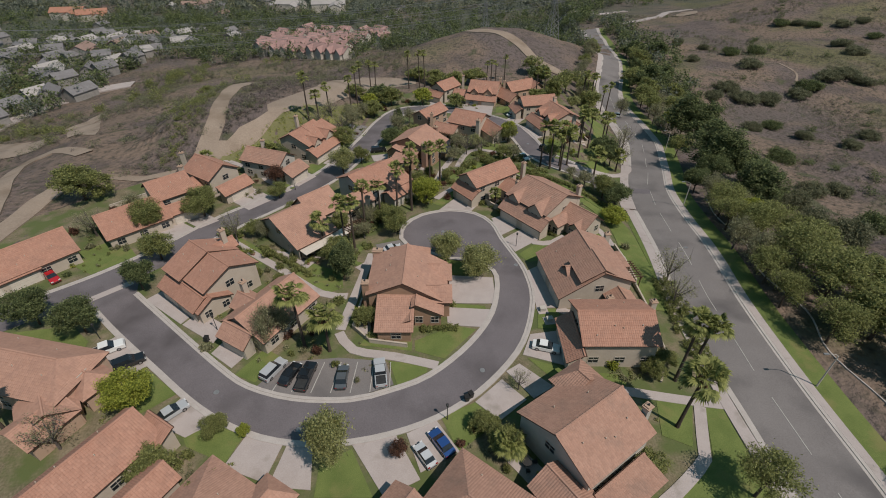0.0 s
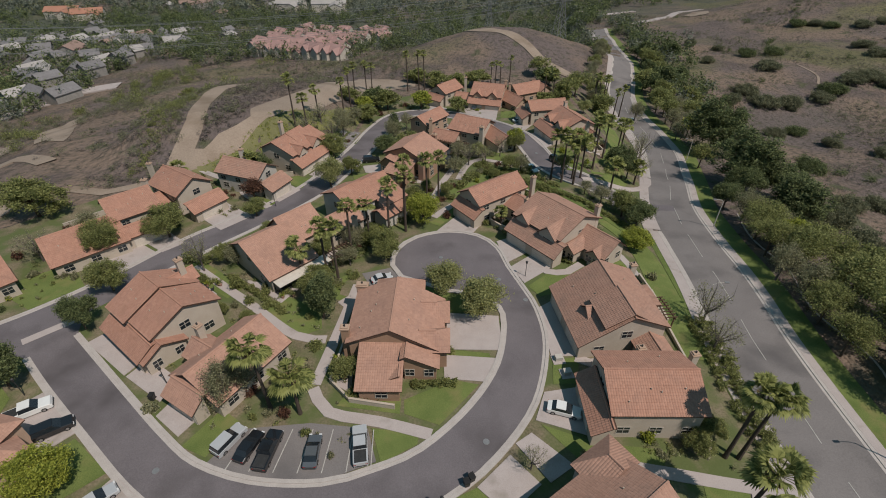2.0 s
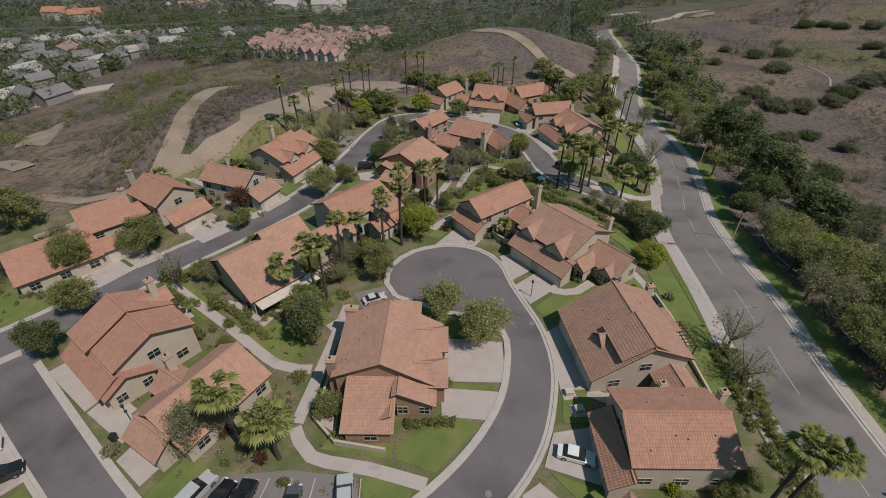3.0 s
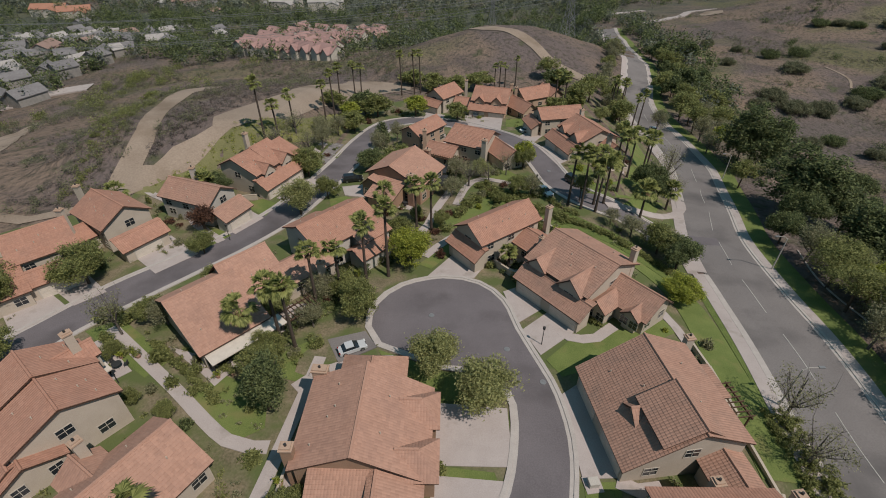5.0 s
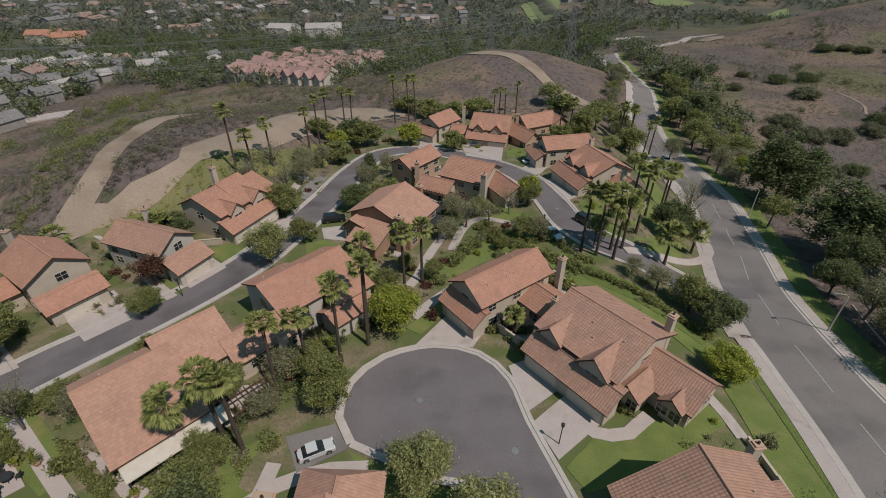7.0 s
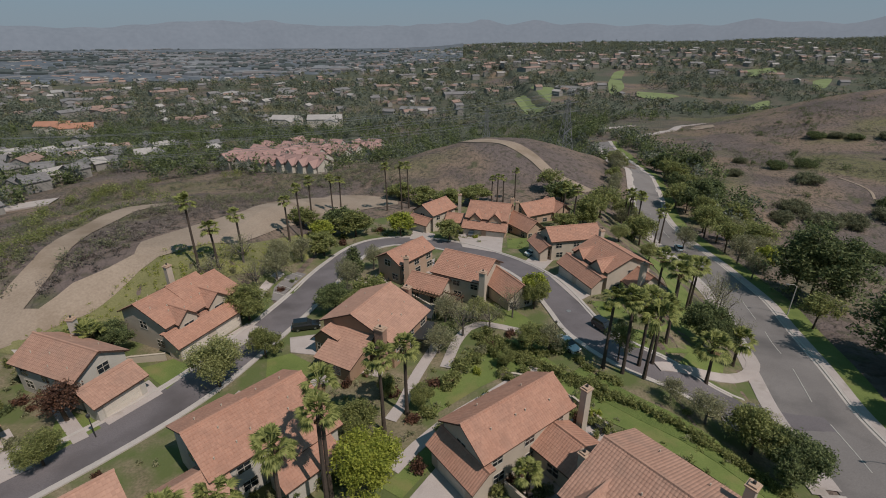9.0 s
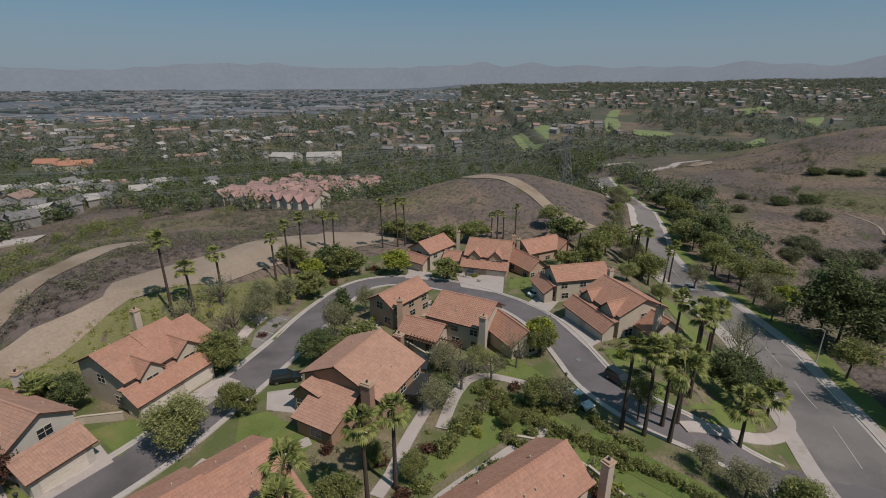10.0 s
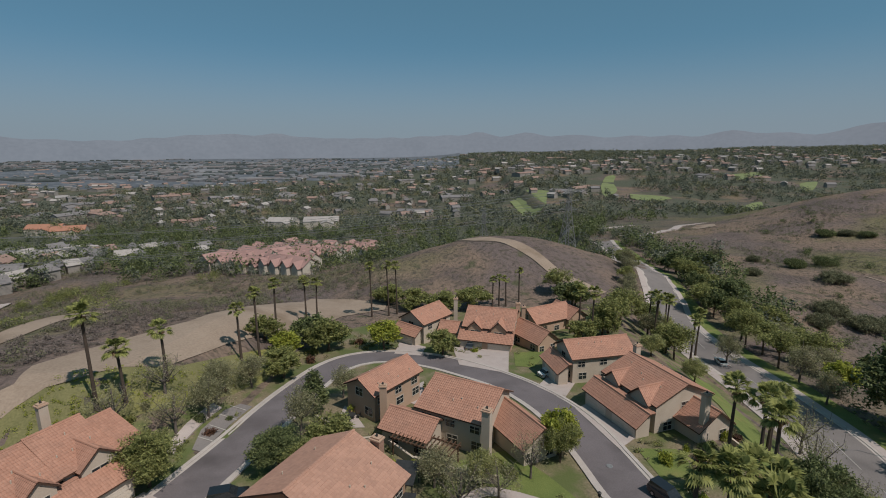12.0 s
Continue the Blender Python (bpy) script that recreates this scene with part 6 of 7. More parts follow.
def clear_of_streets(x, y):
    p = Vector((x, y))
    if (p - Vector((1.3, 85.3))).length < 11 or x > lerp_table(y, ROAD_X) - 8.5:
        return False
    if any((p - Vector((q.x - 1.5, q.y + 1.5))).length < 4.6 for q in outer_line[::3]):
        return False
    return all((p - q).length > d for q_line, d in KEEP_CLEAR for q in q_line[::2])


SPOTS = ((-32, 70), (-19, 62), (-9, 54), (23, 60), (12.4, 97.6), (10, 99), (13, 96), (-15, 96), (-18, 95), (-12, 101), (2, 118), (6, 122), (-33, 84), (-46, 118), (-50, 110), (-56, 97), (-30, 98), (18, 142), (30, 139), (38, 141), (24, 174), (-8, 186), (-24, 146), (-33, 139), (-60, 80), (-70, 76), (20, 42), (3, 33), (-30, 30), (-48, 38), (30, 100), (20, 112), (12, 120), (34, 105), (-20, 57), (-24, 60), (-8, 104), (-14, 86),
    (-38, 80), (-29, 76), (-24, 70), (-16, 76), (-18, 80), (-14, 92), (-10, 92), (-5, 100), (0, 106), (-3, 118), (5, 112), (14, 112), (-12, 112), (-22, 110), (-28, 88), (-43, 104), (-48, 104), (-57, 116), (-66, 104), (-72, 96), (-76, 86), (-38, 140), (-32, 152), (-28, 170), (-22, 178), (-14, 188), (10, 180), (28, 186), (34, 178), (44, 156), (46, 146), (36, 130), (33, 124), (22, 96), (33, 80), (31, 58), (28, 46), (35, 40), (-12, 48), (-25, 52), (-34, 54), (-3, 144), (-8, 140), (4, 134), (12, 128), (16, 118))
PLANTING = []
for i in range(1300):
    rng = random.Random(900 + i)
    sx, sy = rng.choice(SPOTS)
    sx, sy = sx + rng.gauss(0, 2.6), sy + rng.gauss(0, 2.6)
    if clear_of_streets(sx, sy):
        if i < 310:
            shrub(sx, sy, rng.uniform(0.4, 1.1), rng.uniform(0.5, 1.5), rng.choice((LEAF, LEAF, LEAF_LIME, LEAF_DARK, LEAF_GREY, LEAF_RED)))
        else:
            PLANTING.append((sx, sy, rng.uniform(0.3, 0.8), rng.uniform(0.3, 0.9)))


for sx, sy, sr, sh in ((1.8, 109.6, 1.1, 1.0), (4.9, 116.1, 1.3, 1.3), (6.2, 119.3, 1.4, 1.2), (4.2, 114.9, 0.9, 0.9), (13.0, 125.6, 1.4, 1.0), (15.5, 118.7, 0.9, 0.9), (21.1, 124.4, 1.6, 1.6), (8.4, 121.3, 1.1, 1.1), (-18.6, 62.8, 1.2, 0.8), (1.4, 62.2, 0.8, 0.9), (-31.6, 72.8, 0.9, 1.3), (-35.2, 76.6, 1.1, 1.8), (-28.8, 71.6, 0.7, 0.8), (23.6, 121.6, 0.9, 0.8), (24.8, 119.6, 1.0, 0.9), (26.0, 117.8, 0.9, 0.8), (27.4, 116.2, 1.0, 0.9), (-46.4, 84.6, 1.6, 1.8), (-44.0, 84.2, 1.3, 1.4)):
    shrub(sx, sy, sr, sh, LEAF)


def scatter(name, spots, leaf, label, per=34, size=0.34, seed=5, category="scrub"):
    """Many bushes as one mass."""
    rng = np.random.default_rng(seed)
    vs, fs = [], []
    base = 0
    for x, y, r, h in spots:
        n = 7
        a, k, z = rng.uniform(0, 6.28, n), rng.uniform(0.1, 0.8, n), rng.uniform(0.15, 0.8, n)
        z0 = land_z(x, y)
        c = np.stack([x + np.cos(a) * r * k, y + np.sin(a) * r * k, z0 + h * z], axis=1)
        v, f = leaf_cloud(rng, c, 0.22 * r, max(2, per // n), size * (0.4 + 0.45 * r))
        vs.append(v)
        fs += [tuple(q + base for q in face) for face in f]
        base += len(v)
    ob = new(name, pydata(name, np.concatenate(vs), fs, leaf))
    return tagged(ob, label, category, kind="stuff")


def hill_spots(seed, n, box, rmin, rmax, keep):
    rng = random.Random(seed)
    out = []
    while len(out) < n:
        x, y = rng.uniform(box[0], box[1]), rng.uniform(box[2], box[3])
        if keep(x, y, rng):
            r = rng.uniform(rmin, rmax)
            out.append((x, y, r, r * rng.uniform(0.7, 1.1)))
    return out


def right_hill(x, y, rng):
    return x > lerp_table(y, ROAD_X) + 15 and noise.noise(Vector((x, y, 0)) * 0.022) + 0.5 * noise.noise(Vector((x, y, 4)) * 0.06) + rng.uniform(-0.3, 0.15) > 0.0


def inside(x, y, outline):
    hit = False
    for (x0, y0), (x1, y1) in zip(outline, outline[1:] + outline[:1]):
        if (y0 > y) != (y1 > y) and x < (x1 - x0) * (y - y0) / (y1 - y0) + x0:
            hit = not hit
    return hit


WILD_LEFT = [(-330, 60), (-118, 60), (-92, 98), (-78, 112), (-70, 120), (-62, 140), (-54, 150), (-50, 170), (-46, 200), (-46, 240), (-10, 232), (-4, 236), (-6, 262), (-20, 300), (-60, 296), (-120, 325), (-180, 400), (-330, 400)]


def left_hill(x, y, rng):
    if not inside(x, y, WILD_LEFT) or any(inside(x, y, o) for o in DIRT_FIELDS):
        return False
    return noise.noise(Vector((x, y, 7)) * 0.024) + 0.5 * noise.noise(Vector((x, y, 9)) * 0.07) + rng.uniform(-0.3, 0.2) > -0.02


scatter("garden_planting", PLANTING[::2], LEAF, "low green garden planting", per=56, size=0.19, seed=51, category="planting")
scatter("grey_planting", PLANTING[1::2], LEAF_GREY, "low grey-green garden planting", per=56, size=0.19, seed=52, category="planting")
scatter("hillside_scrub", hill_spots(1, 4200, (62, 360, 0, 500), 0.5, 1.9, right_hill), BUSH, "grey-green scrub bushes on the dry hillside", per=84, size=0.15, seed=31)
scatter("dry_scrub", hill_spots(2, 4200, (62, 360, 0, 500), 0.4, 1.2, right_hill), BUSH_GREY, "dry brown brush on the hillside", per=42, size=0.17, seed=32)
scatter("large_scrub", hill_spots(3, 60, (86, 360, 40, 500), 1.8, 3.6, right_hill), LEAF_DARK, "large dark scrub oaks on the hillside", per=420, size=0.14, seed=33)
scatter("valley_scrub", hill_spots(4, 2100, (-260, -10, 60, 340), 0.8, 2.4, left_hill), BUSH, "grey-green scrub on the slope beyond the ridge", per=119, size=0.15, seed=34)
scatter("dry_brush", hill_spots(5, 2600, (-260, -10, 60, 340), 0.6, 1.6, left_hill), BUSH_GREY, "dry brown brush on the slope beyond the ridge", per=63, size=0.17, seed=35)
scatter("large_valley_scrub", hill_spots(6, 150, (-290, -84, 60, 320), 2.2, 4.4, left_hill), LEAF, "large green bushes on the slope", per=490, size=0.13, seed=36)
scatter("bank_brush", hill_spots(8, 420, (-74, -46, 129, 214), 0.4, 1.2, lambda x, y, r: inside(x, y, [(-64.4, 132), (-61, 138), (-57, 142), (-57.5, 150), (-53, 165), (-48, 180), (-48, 214), (-70, 214), (-70, 194), (-72.4, 176), (-69, 155.8), (-66, 144)])), BUSH_GREY, "low grey brush between the dirt tracks", per=70, size=0.17, seed=37)
scatter("ridge_brush", hill_spots(10, 190, (-92, -60, 112, 200), 0.6, 1.6, lambda x, y, r: inside(x, y, [(-74, 120), (-75, 132), (-75, 146), (-78, 160), (-82, 176), (-84, 196), (-88, 200), (-88, 170), (-84, 150), (-80, 130), (-79, 120)])), LEAF, "green bushes along the dirt track", per=105, size=0.15, seed=39)
scatter("green_bank_brush", hill_spots(9, 300, (-66, -24, 120, 190), 0.3, 0.8, lambda x, y, r: inside(x, y, [(-62, 126), (-50, 146), (-38, 153), (-30, 178), (-27, 170), (-33, 147), (-46, 139), (-58, 122)])), LEAF_LIME, "yellow-green weeds on the bank", per=42, size=0.15, seed=38)

# ---- cars ----
CAR_PAINT = {}


def paint(key, colour):
    if key not in CAR_PAINT:
        m = material("car_paint_" + key, tuple(c * 0.9 for c in colour), colour, 1.5, 0.25, spec=0.6)
        m.node_tree.nodes["Principled BSDF"].inputs["Coat Weight"].default_value = 0.6
        CAR_PAINT[key] = m
    return CAR_PAINT[key]


SHAPES = {
    "sedan": (4.7, 1.8, [(-2.35, 0.45), (-2.33, 0.85), (-1.75, 0.98), (0.95, 0.96), (2.2, 0.75), (2.35, 0.5)], [(-1.75, 0.97), (-1.1, 1.42), (0.1, 1.45), (1.05, 0.96)]),
    "suv": (4.8, 1.9, [(-2.4, 0.5), (-2.38, 1.05), (-2.3, 1.1), (1.0, 1.08), (2.25, 0.95), (2.4, 0.6)], [(-2.3, 1.09), (-2.05, 1.72), (0.2, 1.75), (1.05, 1.08)]),
    "pickup": (5.7, 1.95, [(-2.85, 0.6), (-2.83, 1.12), (-0.9, 1.14), (1.3, 1.14), (2.7, 1.02), (2.85, 0.65)], [(-0.9, 1.13), (-0.75, 1.8), (0.55, 1.82), (1.35, 1.13)]),
}


SHAPES["compact"] = (4.1, 1.6, [(x * 0.87, z * 0.95) for x, z in SHAPES["sedan"][2]], [(x * 0.87, z * 0.95) for x, z in SHAPES["sedan"][3]])


def car(kind, colour_key, colour, x, y, rz, label):
    length, width, low, cab = SHAPES[kind]
    ob = thing("car", x, y, land_z(x, y) + 0.14, rz, label, "pickup truck" if kind == "pickup" else "car")
    ob.matrix_basis = ob.matrix_basis @ Matrix.Scale(0.93, 4)
    w = width / 2
    bm = bmesh.new()
    prof = [(low[-1][0], 0.28)] + [(low[0][0], 0.28)] + low
    secs = ((-w + 0.02, 0.94), (-w + 0.12, 1.0), (w - 0.12, 1.0), (w - 0.02, 0.94))
    rings = [[bm.verts.new((px * k, sy, 0.28 + (pz - 0.28) * (k if k < 1 else 1))) for px, pz in prof] for sy, k in secs]
    n = len(prof)
    for r0, r1 in zip(rings, rings[1:]):
        for i in range(n):
            bm.faces.new((r0[i], r0[(i + 1) % n], r1[(i + 1) % n], r1[i]))
    bm.faces.new(rings[0])
    bm.faces.new(rings[-1][::-1])
    body = part("body", bm, paint(colour_key, colour), ob)
    bm = bmesh.new()
    wt = w * 0.78
    for s0, s1, inner in ((-1, 1, 0.0),):
        a = [bm.verts.new((px, -(w - 0.06) if i in (0, 3) else -wt, pz)) for i, (px, pz) in enumerate(cab)]
        b = [bm.verts.new((px, (w - 0.06) if i in (0, 3) else wt, pz)) for i, (px, pz) in enumerate(cab)]
        bm.faces.new(a)
        bm.faces.new(b[::-1])
        for i in range(4):
            bm.faces.new((a[i], b[i], b[(i + 1) % 4], a[(i + 1) % 4]))
    glass = part("cabin_glass", bm, GLASS, ob, "dark tinted car windows")
    bm = bmesh.new()
    (x1, z1), (x2, z2) = cab[1], cab[2]
    add_box(bm, (x1 - 0.06, -wt - 0.02, z1 - 0.03), (x2 + 0.08, wt + 0.02, z2 + 0.03))
    part("car_roof", bm, paint(colour_key, colour), ob)
    if kind == "pickup":
        bm = bmesh.new()
        add_box(bm, (-2.7, -w + 0.2, 1.1), (-1.0, w - 0.2, 1.16))
        part("truck_bed", bm, DARKMETAL, ob, "dark open truck bed")
    for sx in (-1, 1):
        for sy in (-1, 1):
            px = length * 0.31 * sx
            bm = bmesh.new()
            bmesh.ops.create_cone(bm, cap_ends=True, segments=14, radius1=0.34, radius2=0.34, depth=0.22, matrix=pose(px, sy * (w - 0.1), 0.32, 90, 0, 0))
            wheel = part("wheel", bm, TYRE, ob)
            bm = bmesh.new()
            bmesh.ops.create_cone(bm, cap_ends=True, segments=10, radius1=0.21, radius2=0.21, depth=0.24, matrix=pose(px, sy * (w - 0.1), 0.32, 90, 0, 0))
            part("rim", bm, RIM, wheel)
    for sy in (-1, 1):
        bm = bmesh.new()
        add_box(bm, (length / 2 - 0.18, sy * w * 0.72 - 0.2, 0.62), (length / 2 + 0.005, sy * w * 0.72 + 0.2, 0.76))
        part("headlight", bm, LAMP_GLASS, ob)
        bm = bmesh.new()
        add_box(bm, (-length / 2 - 0.005, sy * w * 0.76 - 0.15, 0.7), (-length / 2 + 0.15, sy * w * 0.76 + 0.15, 0.84))
        part("tail_light", bm, TAIL, ob)
    bm = bmesh.new()
    add_box(bm, (-length / 2 - 0.03, -w * 0.8, 0.4), (-length / 2 + 0.1, w * 0.8, 0.56))
    part("bumper", bm, DARKMETAL, ob)
    bm = bmesh.new()
    add_box(bm, (length / 2 - 0.1, -w * 0.8, 0.36), (length / 2 + 0.03, w * 0.8, 0.54))
    part("bumper", bm, DARKMETAL, ob)


WHITE, SILVER, BLACK, GREY, RED, BLUE = (0.72, 0.72, 0.7), (0.42, 0.43, 0.44), (0.012, 0.012, 0.014), (0.09, 0.1, 0.11), (0.42, 0.015, 0.02), (0.02, 0.06, 0.2)
car("sedan", "red", RED, -74, 69.5, -38, "red sedan parked on a concrete driveway")
car("pickup", "white", WHITE, -53.2, 51.2, 34, "white pickup truck parked on a driveway")
car("suv", "black", BLACK, -48.2, 48.6, 35, "black car parked on a driveway")
car("sedan", "silver", SILVER, -37.6, 39.8, 48, "silver-blue sedan parked on a driveway")
car("compact", "pale", (0.5, 0.51, 0.52), -2.3, 33.4, 125, "pale silver car with dark windows on a driveway")
car("sedan", "blue", BLUE, -0.2, 35.2, 125, "blue car parked on a driveway")
car("suv", "silver", SILVER, -25.6, 47.2, 62, "silver car in a parking bay")
car("sedan", "black", BLACK, -22.9, 46.4, 72, "black sedan in a parking bay")
car("pickup", "black", BLACK, -20.4, 45.9, 82, "black pickup truck in a parking bay")
car("sedan", "grey", GREY, -15.0, 45.8, 92, "dark grey sedan in a parking bay")
car("pickup", "silver", SILVER, -9.4, 46.6, 100, "silver pickup truck in a parking bay")
car("sedan", "white", WHITE, 16.4, 51.8, -16, "white sports car on a driveway")
car("compact", "pale", (0.5, 0.51, 0.52), -10.4, 79.0, 26, "white sedan in a kerbside parking bay")
car("suv", "black", BLACK, -19.0, 130.6, 15, "black car backed onto a driveway")
car("sedan", "white", WHITE, 22.9, 125.2, -60, "white sedan parked at the kerb")
car("sedan", "white", WHITE, 24.9, 167.0, 30, "white sedan parked on a driveway")
car("sedan", "grey", GREY, 11.2, 183.8, 75, "grey car inside an open garage")
car("suv", "black", BLACK, 30.2, 130.4, -62, "dark car parked under the palms at the kerb")
car("sedan", "white", WHITE, 71.4, 190, 82, "white car on the main road")

# ---- street furniture ----


def street_lamp(x, y, rz, h=6.8):
    ob = thing("street_lamp", x, y, land_z(x, y), rz, "tall slim concrete street lamp with a curved arm", "street lamp", "street lamps")
    bm = bmesh.new()
    add_tube(bm, [(0, 0, -0.3), (0, 0, h * 0.5), (0, 0, h)], [0.13, 0.1, 0.07], 8)
    part("post", bm, STUCCO_GREY, ob)
    bm = bmesh.new()
    add_tube(bm, [(0, 0, h - 0.1), (0.5, 0, h + 0.35), (1.8, 0, h + 0.5)], [0.05, 0.045, 0.04], 6)
    part("arm", bm, STUCCO_GREY, ob)
    bm = bmesh.new()
    add_box(bm, (1.6, -0.15, h + 0.4), (2.3, 0.15, h + 0.55))
    part("lamp_head", bm, STEEL, ob)


for x, y, rz in ((55.6, 45.0, 180), (60.0, 102.4, 180), (43.4, 72, 0), (74.2, 148, 180)):
    street_lamp(x, y, rz)


def garden_lamp(x, y):
    ob = thing("lamp_post", x, y, land_z(x, y), 0, "short black lamp post with a lantern", "lamp post", "black lamp posts")
    bm = bmesh.new()
    add_tube(bm, [(0, 0, -0.2), (0, 0, 3.0)], [0.07, 0.05], 7)
    part("post", bm, DARKMETAL, ob)
    bm = bmesh.new()
    add_tube(bm, [(0, 0, 3.0), (0, 0, 3.08), (0, 0, 3.45), (0, 0, 3.6)], [0.1, 0.17, 0.22, 0.05], 8)
    part("lantern", bm, DARKMETAL, ob)


for x, y in ((0.6, 39.0), (-56.0, 54.0), (-37.6, 56.0), (15.2, 80.4), (22.4, 87.0), (-37.2, 105.8), (21.4, 127.4)):
    garden_lamp(x, y)


def bin_cart(x, y, rz):
    ob = thing("wheelie_bin", x, y, land_z(x, y) + 0.14, rz, "dark wheeled rubbish bin at the kerb", "bin", "bins")
    bm = bmesh.new()
    add_prism(bm, [(-0.25, -0.28, 0.1), (0.25, -0.28, 0.1), (0.25, 0.28, 0.1), (-0.25, 0.28, 0.1)], [(-0.32, -0.36, 1.0), (0.32, -0.36, 1.0), (0.32, 0.36, 1.0), (-0.32, 0.36, 1.0)])
    part("body", bm, DARKMETAL, ob)
    bm = bmesh.new()
    add_box(bm, (-0.34, -0.38, 1.0), (0.34, 0.4, 1.08))
    part("lid", bm, TYRE, ob)
    for s in (-1, 1):
        bm = bmesh.new()
        bmesh.ops.create_cone(bm, cap_ends=True, segments=10, radius1=0.12, radius2=0.12, depth=0.06, matrix=pose(0.24 * s, 0.3, 0.12, 0, 90, 0))
        part("wheel", bm, TYRE, ob)


for x, y, rz in ((4.0, 42.6, 30), (3.4, 42.0, 20), (-38.2, 53.4, 0), (-9.6, 86.0, 80)):
    bin_cart(x, y, rz)


def wall_run(pts, h, mat=None, t=0.2, name="garden_wall", label="low beige stucco garden wall with a capped top"):
    bm = bmesh.new()
    for (x0, y0), (x1, y1) in zip(pts, pts[1:]):
        L = math.hypot(x1 - x0, y1 - y0)
        m = pose(x0, y0, min(land_z(x0, y0), land_z(x1, y1)), 0, 0, math.degrees(math.atan2(y1 - y0, x1 - x0)))
        add_box(bm, (-t / 2, -t / 2, -0.5), (L + t / 2 - 0.003, t / 2, h), m)
        add_box(bm, (-t / 2 - 0.05, -t / 2 - 0.05, h + 0.002), (L + t / 2, t / 2 + 0.05, h + 0.08), m)
    me = finish(bm, name)
    me.materials.append(mat or STUCCO)
    tagged(new(name, me), label, "wall")


for pts, hh in (
    ([(-14.4, 63), (-15.0, 56.4), (-11.8, 53.2), (-5.8, 52.2)], 0.9), ([(36.2, 76), (36.6, 60), (34.8, 55)], 0.9), ([(36.2, 81.6), (36.8, 77), (37.0, 70)], 0.9), ([(10.2, 98.4), (12.4, 96.0), (14.8, 93.6)], 1.3),
    ([(-35.6, 61.4), (-32.0, 56.4)], 1.4), ([(32.6, 45.6), (35.6, 51.0), (35.6, 57)], 0.8), ([(-2.0, 141.0), (1.6, 137.2), (6.8, 134.8), (11.6, 133.4)], 1.3), ([(-13.5, 147.6), (-6.0, 141.6), (-3.0, 142.0)], 1.4),
    ([(-56, 121.6), (-49.6, 123.0), (-44.6, 122.4)], 1.5), ([(-44.6, 139.0), (-37.0, 139.6), (-33.0, 137.6)], 1.4), ([(11.8, 117.8), (16.6, 116.6), (20.6, 112.4), (23.8, 107.4)], 0.9), ([(-45.6, 118.8), (-41.8, 120.6), (-37.4, 121.4)], 1.2),
    ([(-78, 96), (-70, 104), (-62, 114)], 1.5), ([(44, 148), (45.6, 140.0), (40.4, 137.6)], 1.3),
):
    wall_run(pts, hh)


def pergola(x, y, rz, L, D):
    ob = thing("pergola", x, y, land_z(x, y), rz, "dark stained timber pergola over a patio", "pergola")
    for sx in (0.1, L - 0.1):
        for sy in (0.1, D - 0.1):
            bm = bmesh.new()
            add_box(bm, (sx - 0.08, sy - 0.08, -0.3), (sx + 0.08, sy + 0.08, 2.5))
            part("post", bm, DARKWOOD, ob)
    for sy in (0.1, D - 0.1):
        bm = bmesh.new()
        add_box(bm, (-0.3, sy - 0.06, 2.5), (L + 0.3, sy + 0.06, 2.72))
        part("beam", bm, DARKWOOD, ob)
    n = int(L / 0.6)
    for k in range(n + 1):
        bm = bmesh.new()
        add_box(bm, (k * L / n - 0.05, -0.3, 2.72), (k * L / n + 0.05, D + 0.3, 2.88))
        part("rafter", bm, DARKWOOD, ob)


pergola(-1.6, 139.6, -28, 8.5, 2.6)
pergola(-19.4, 81.6, 47, 5.0, 2.6)
pergola(33.6, 72.2, -82, 4.6, 2.6)


def canopy(x, y, rz, L, D, mat=None, label="dark grey flat patio canopy on posts"):
    ob = thing("patio_canopy", x, y, land_z(x, y), rz, label, "canopy")
    bm = bmesh.new()
    add_box(bm, (0, 0, 2.5), (L, D, 2.62))
    part("canopy_top", bm, mat or DARKMETAL, ob)
    for sx in (0.15, L - 0.15):
        for sy in (0.15, D - 0.15):
            bm = bmesh.new()
            add_box(bm, (sx - 0.06, sy - 0.06, -0.3), (sx + 0.06, sy + 0.06, 2.5))
            part("post", bm, DARKMETAL, ob)


canopy(-1.0, 130.2, -8, 2.8, 4.2)
canopy(-1.2, 123.6, -8, 2.8, 5.0)
canopy(-26.6, 73.9, 47, 10.5, 2.4, GARAGE, "pale painted flat patio cover on posts")
canopy(-40.4, 70.8, 53, 3.0, 2.4, GARAGE, "pale painted flat patio cover on posts")

# ---- patio furniture ----


def patio_table(x, y):
    ob = thing("patio_table", x, y, land_z(x, y) + 0.12, 0, "round dark metal patio table", "table", "patio tables")
    bm = bmesh.new()
    bmesh.ops.create_cone(bm, cap_ends=True, segments=16, radius1=0.6, radius2=0.6, depth=0.05, matrix=Matrix.Translation((0, 0, 0.72)))
    part("tabletop", bm, DARKMETAL, ob)
    for k in range(4):
        c, s = math.cos(k * math.pi / 2 + 0.8), math.sin(k * math.pi / 2 + 0.8)
        bm = bmesh.new()
        add_tube(bm, [(c * 0.42, s * 0.42, -0.02), (c * 0.3, s * 0.3, 0.7)], [0.025, 0.025], 5)
        part("leg", bm, DARKMETAL, ob)


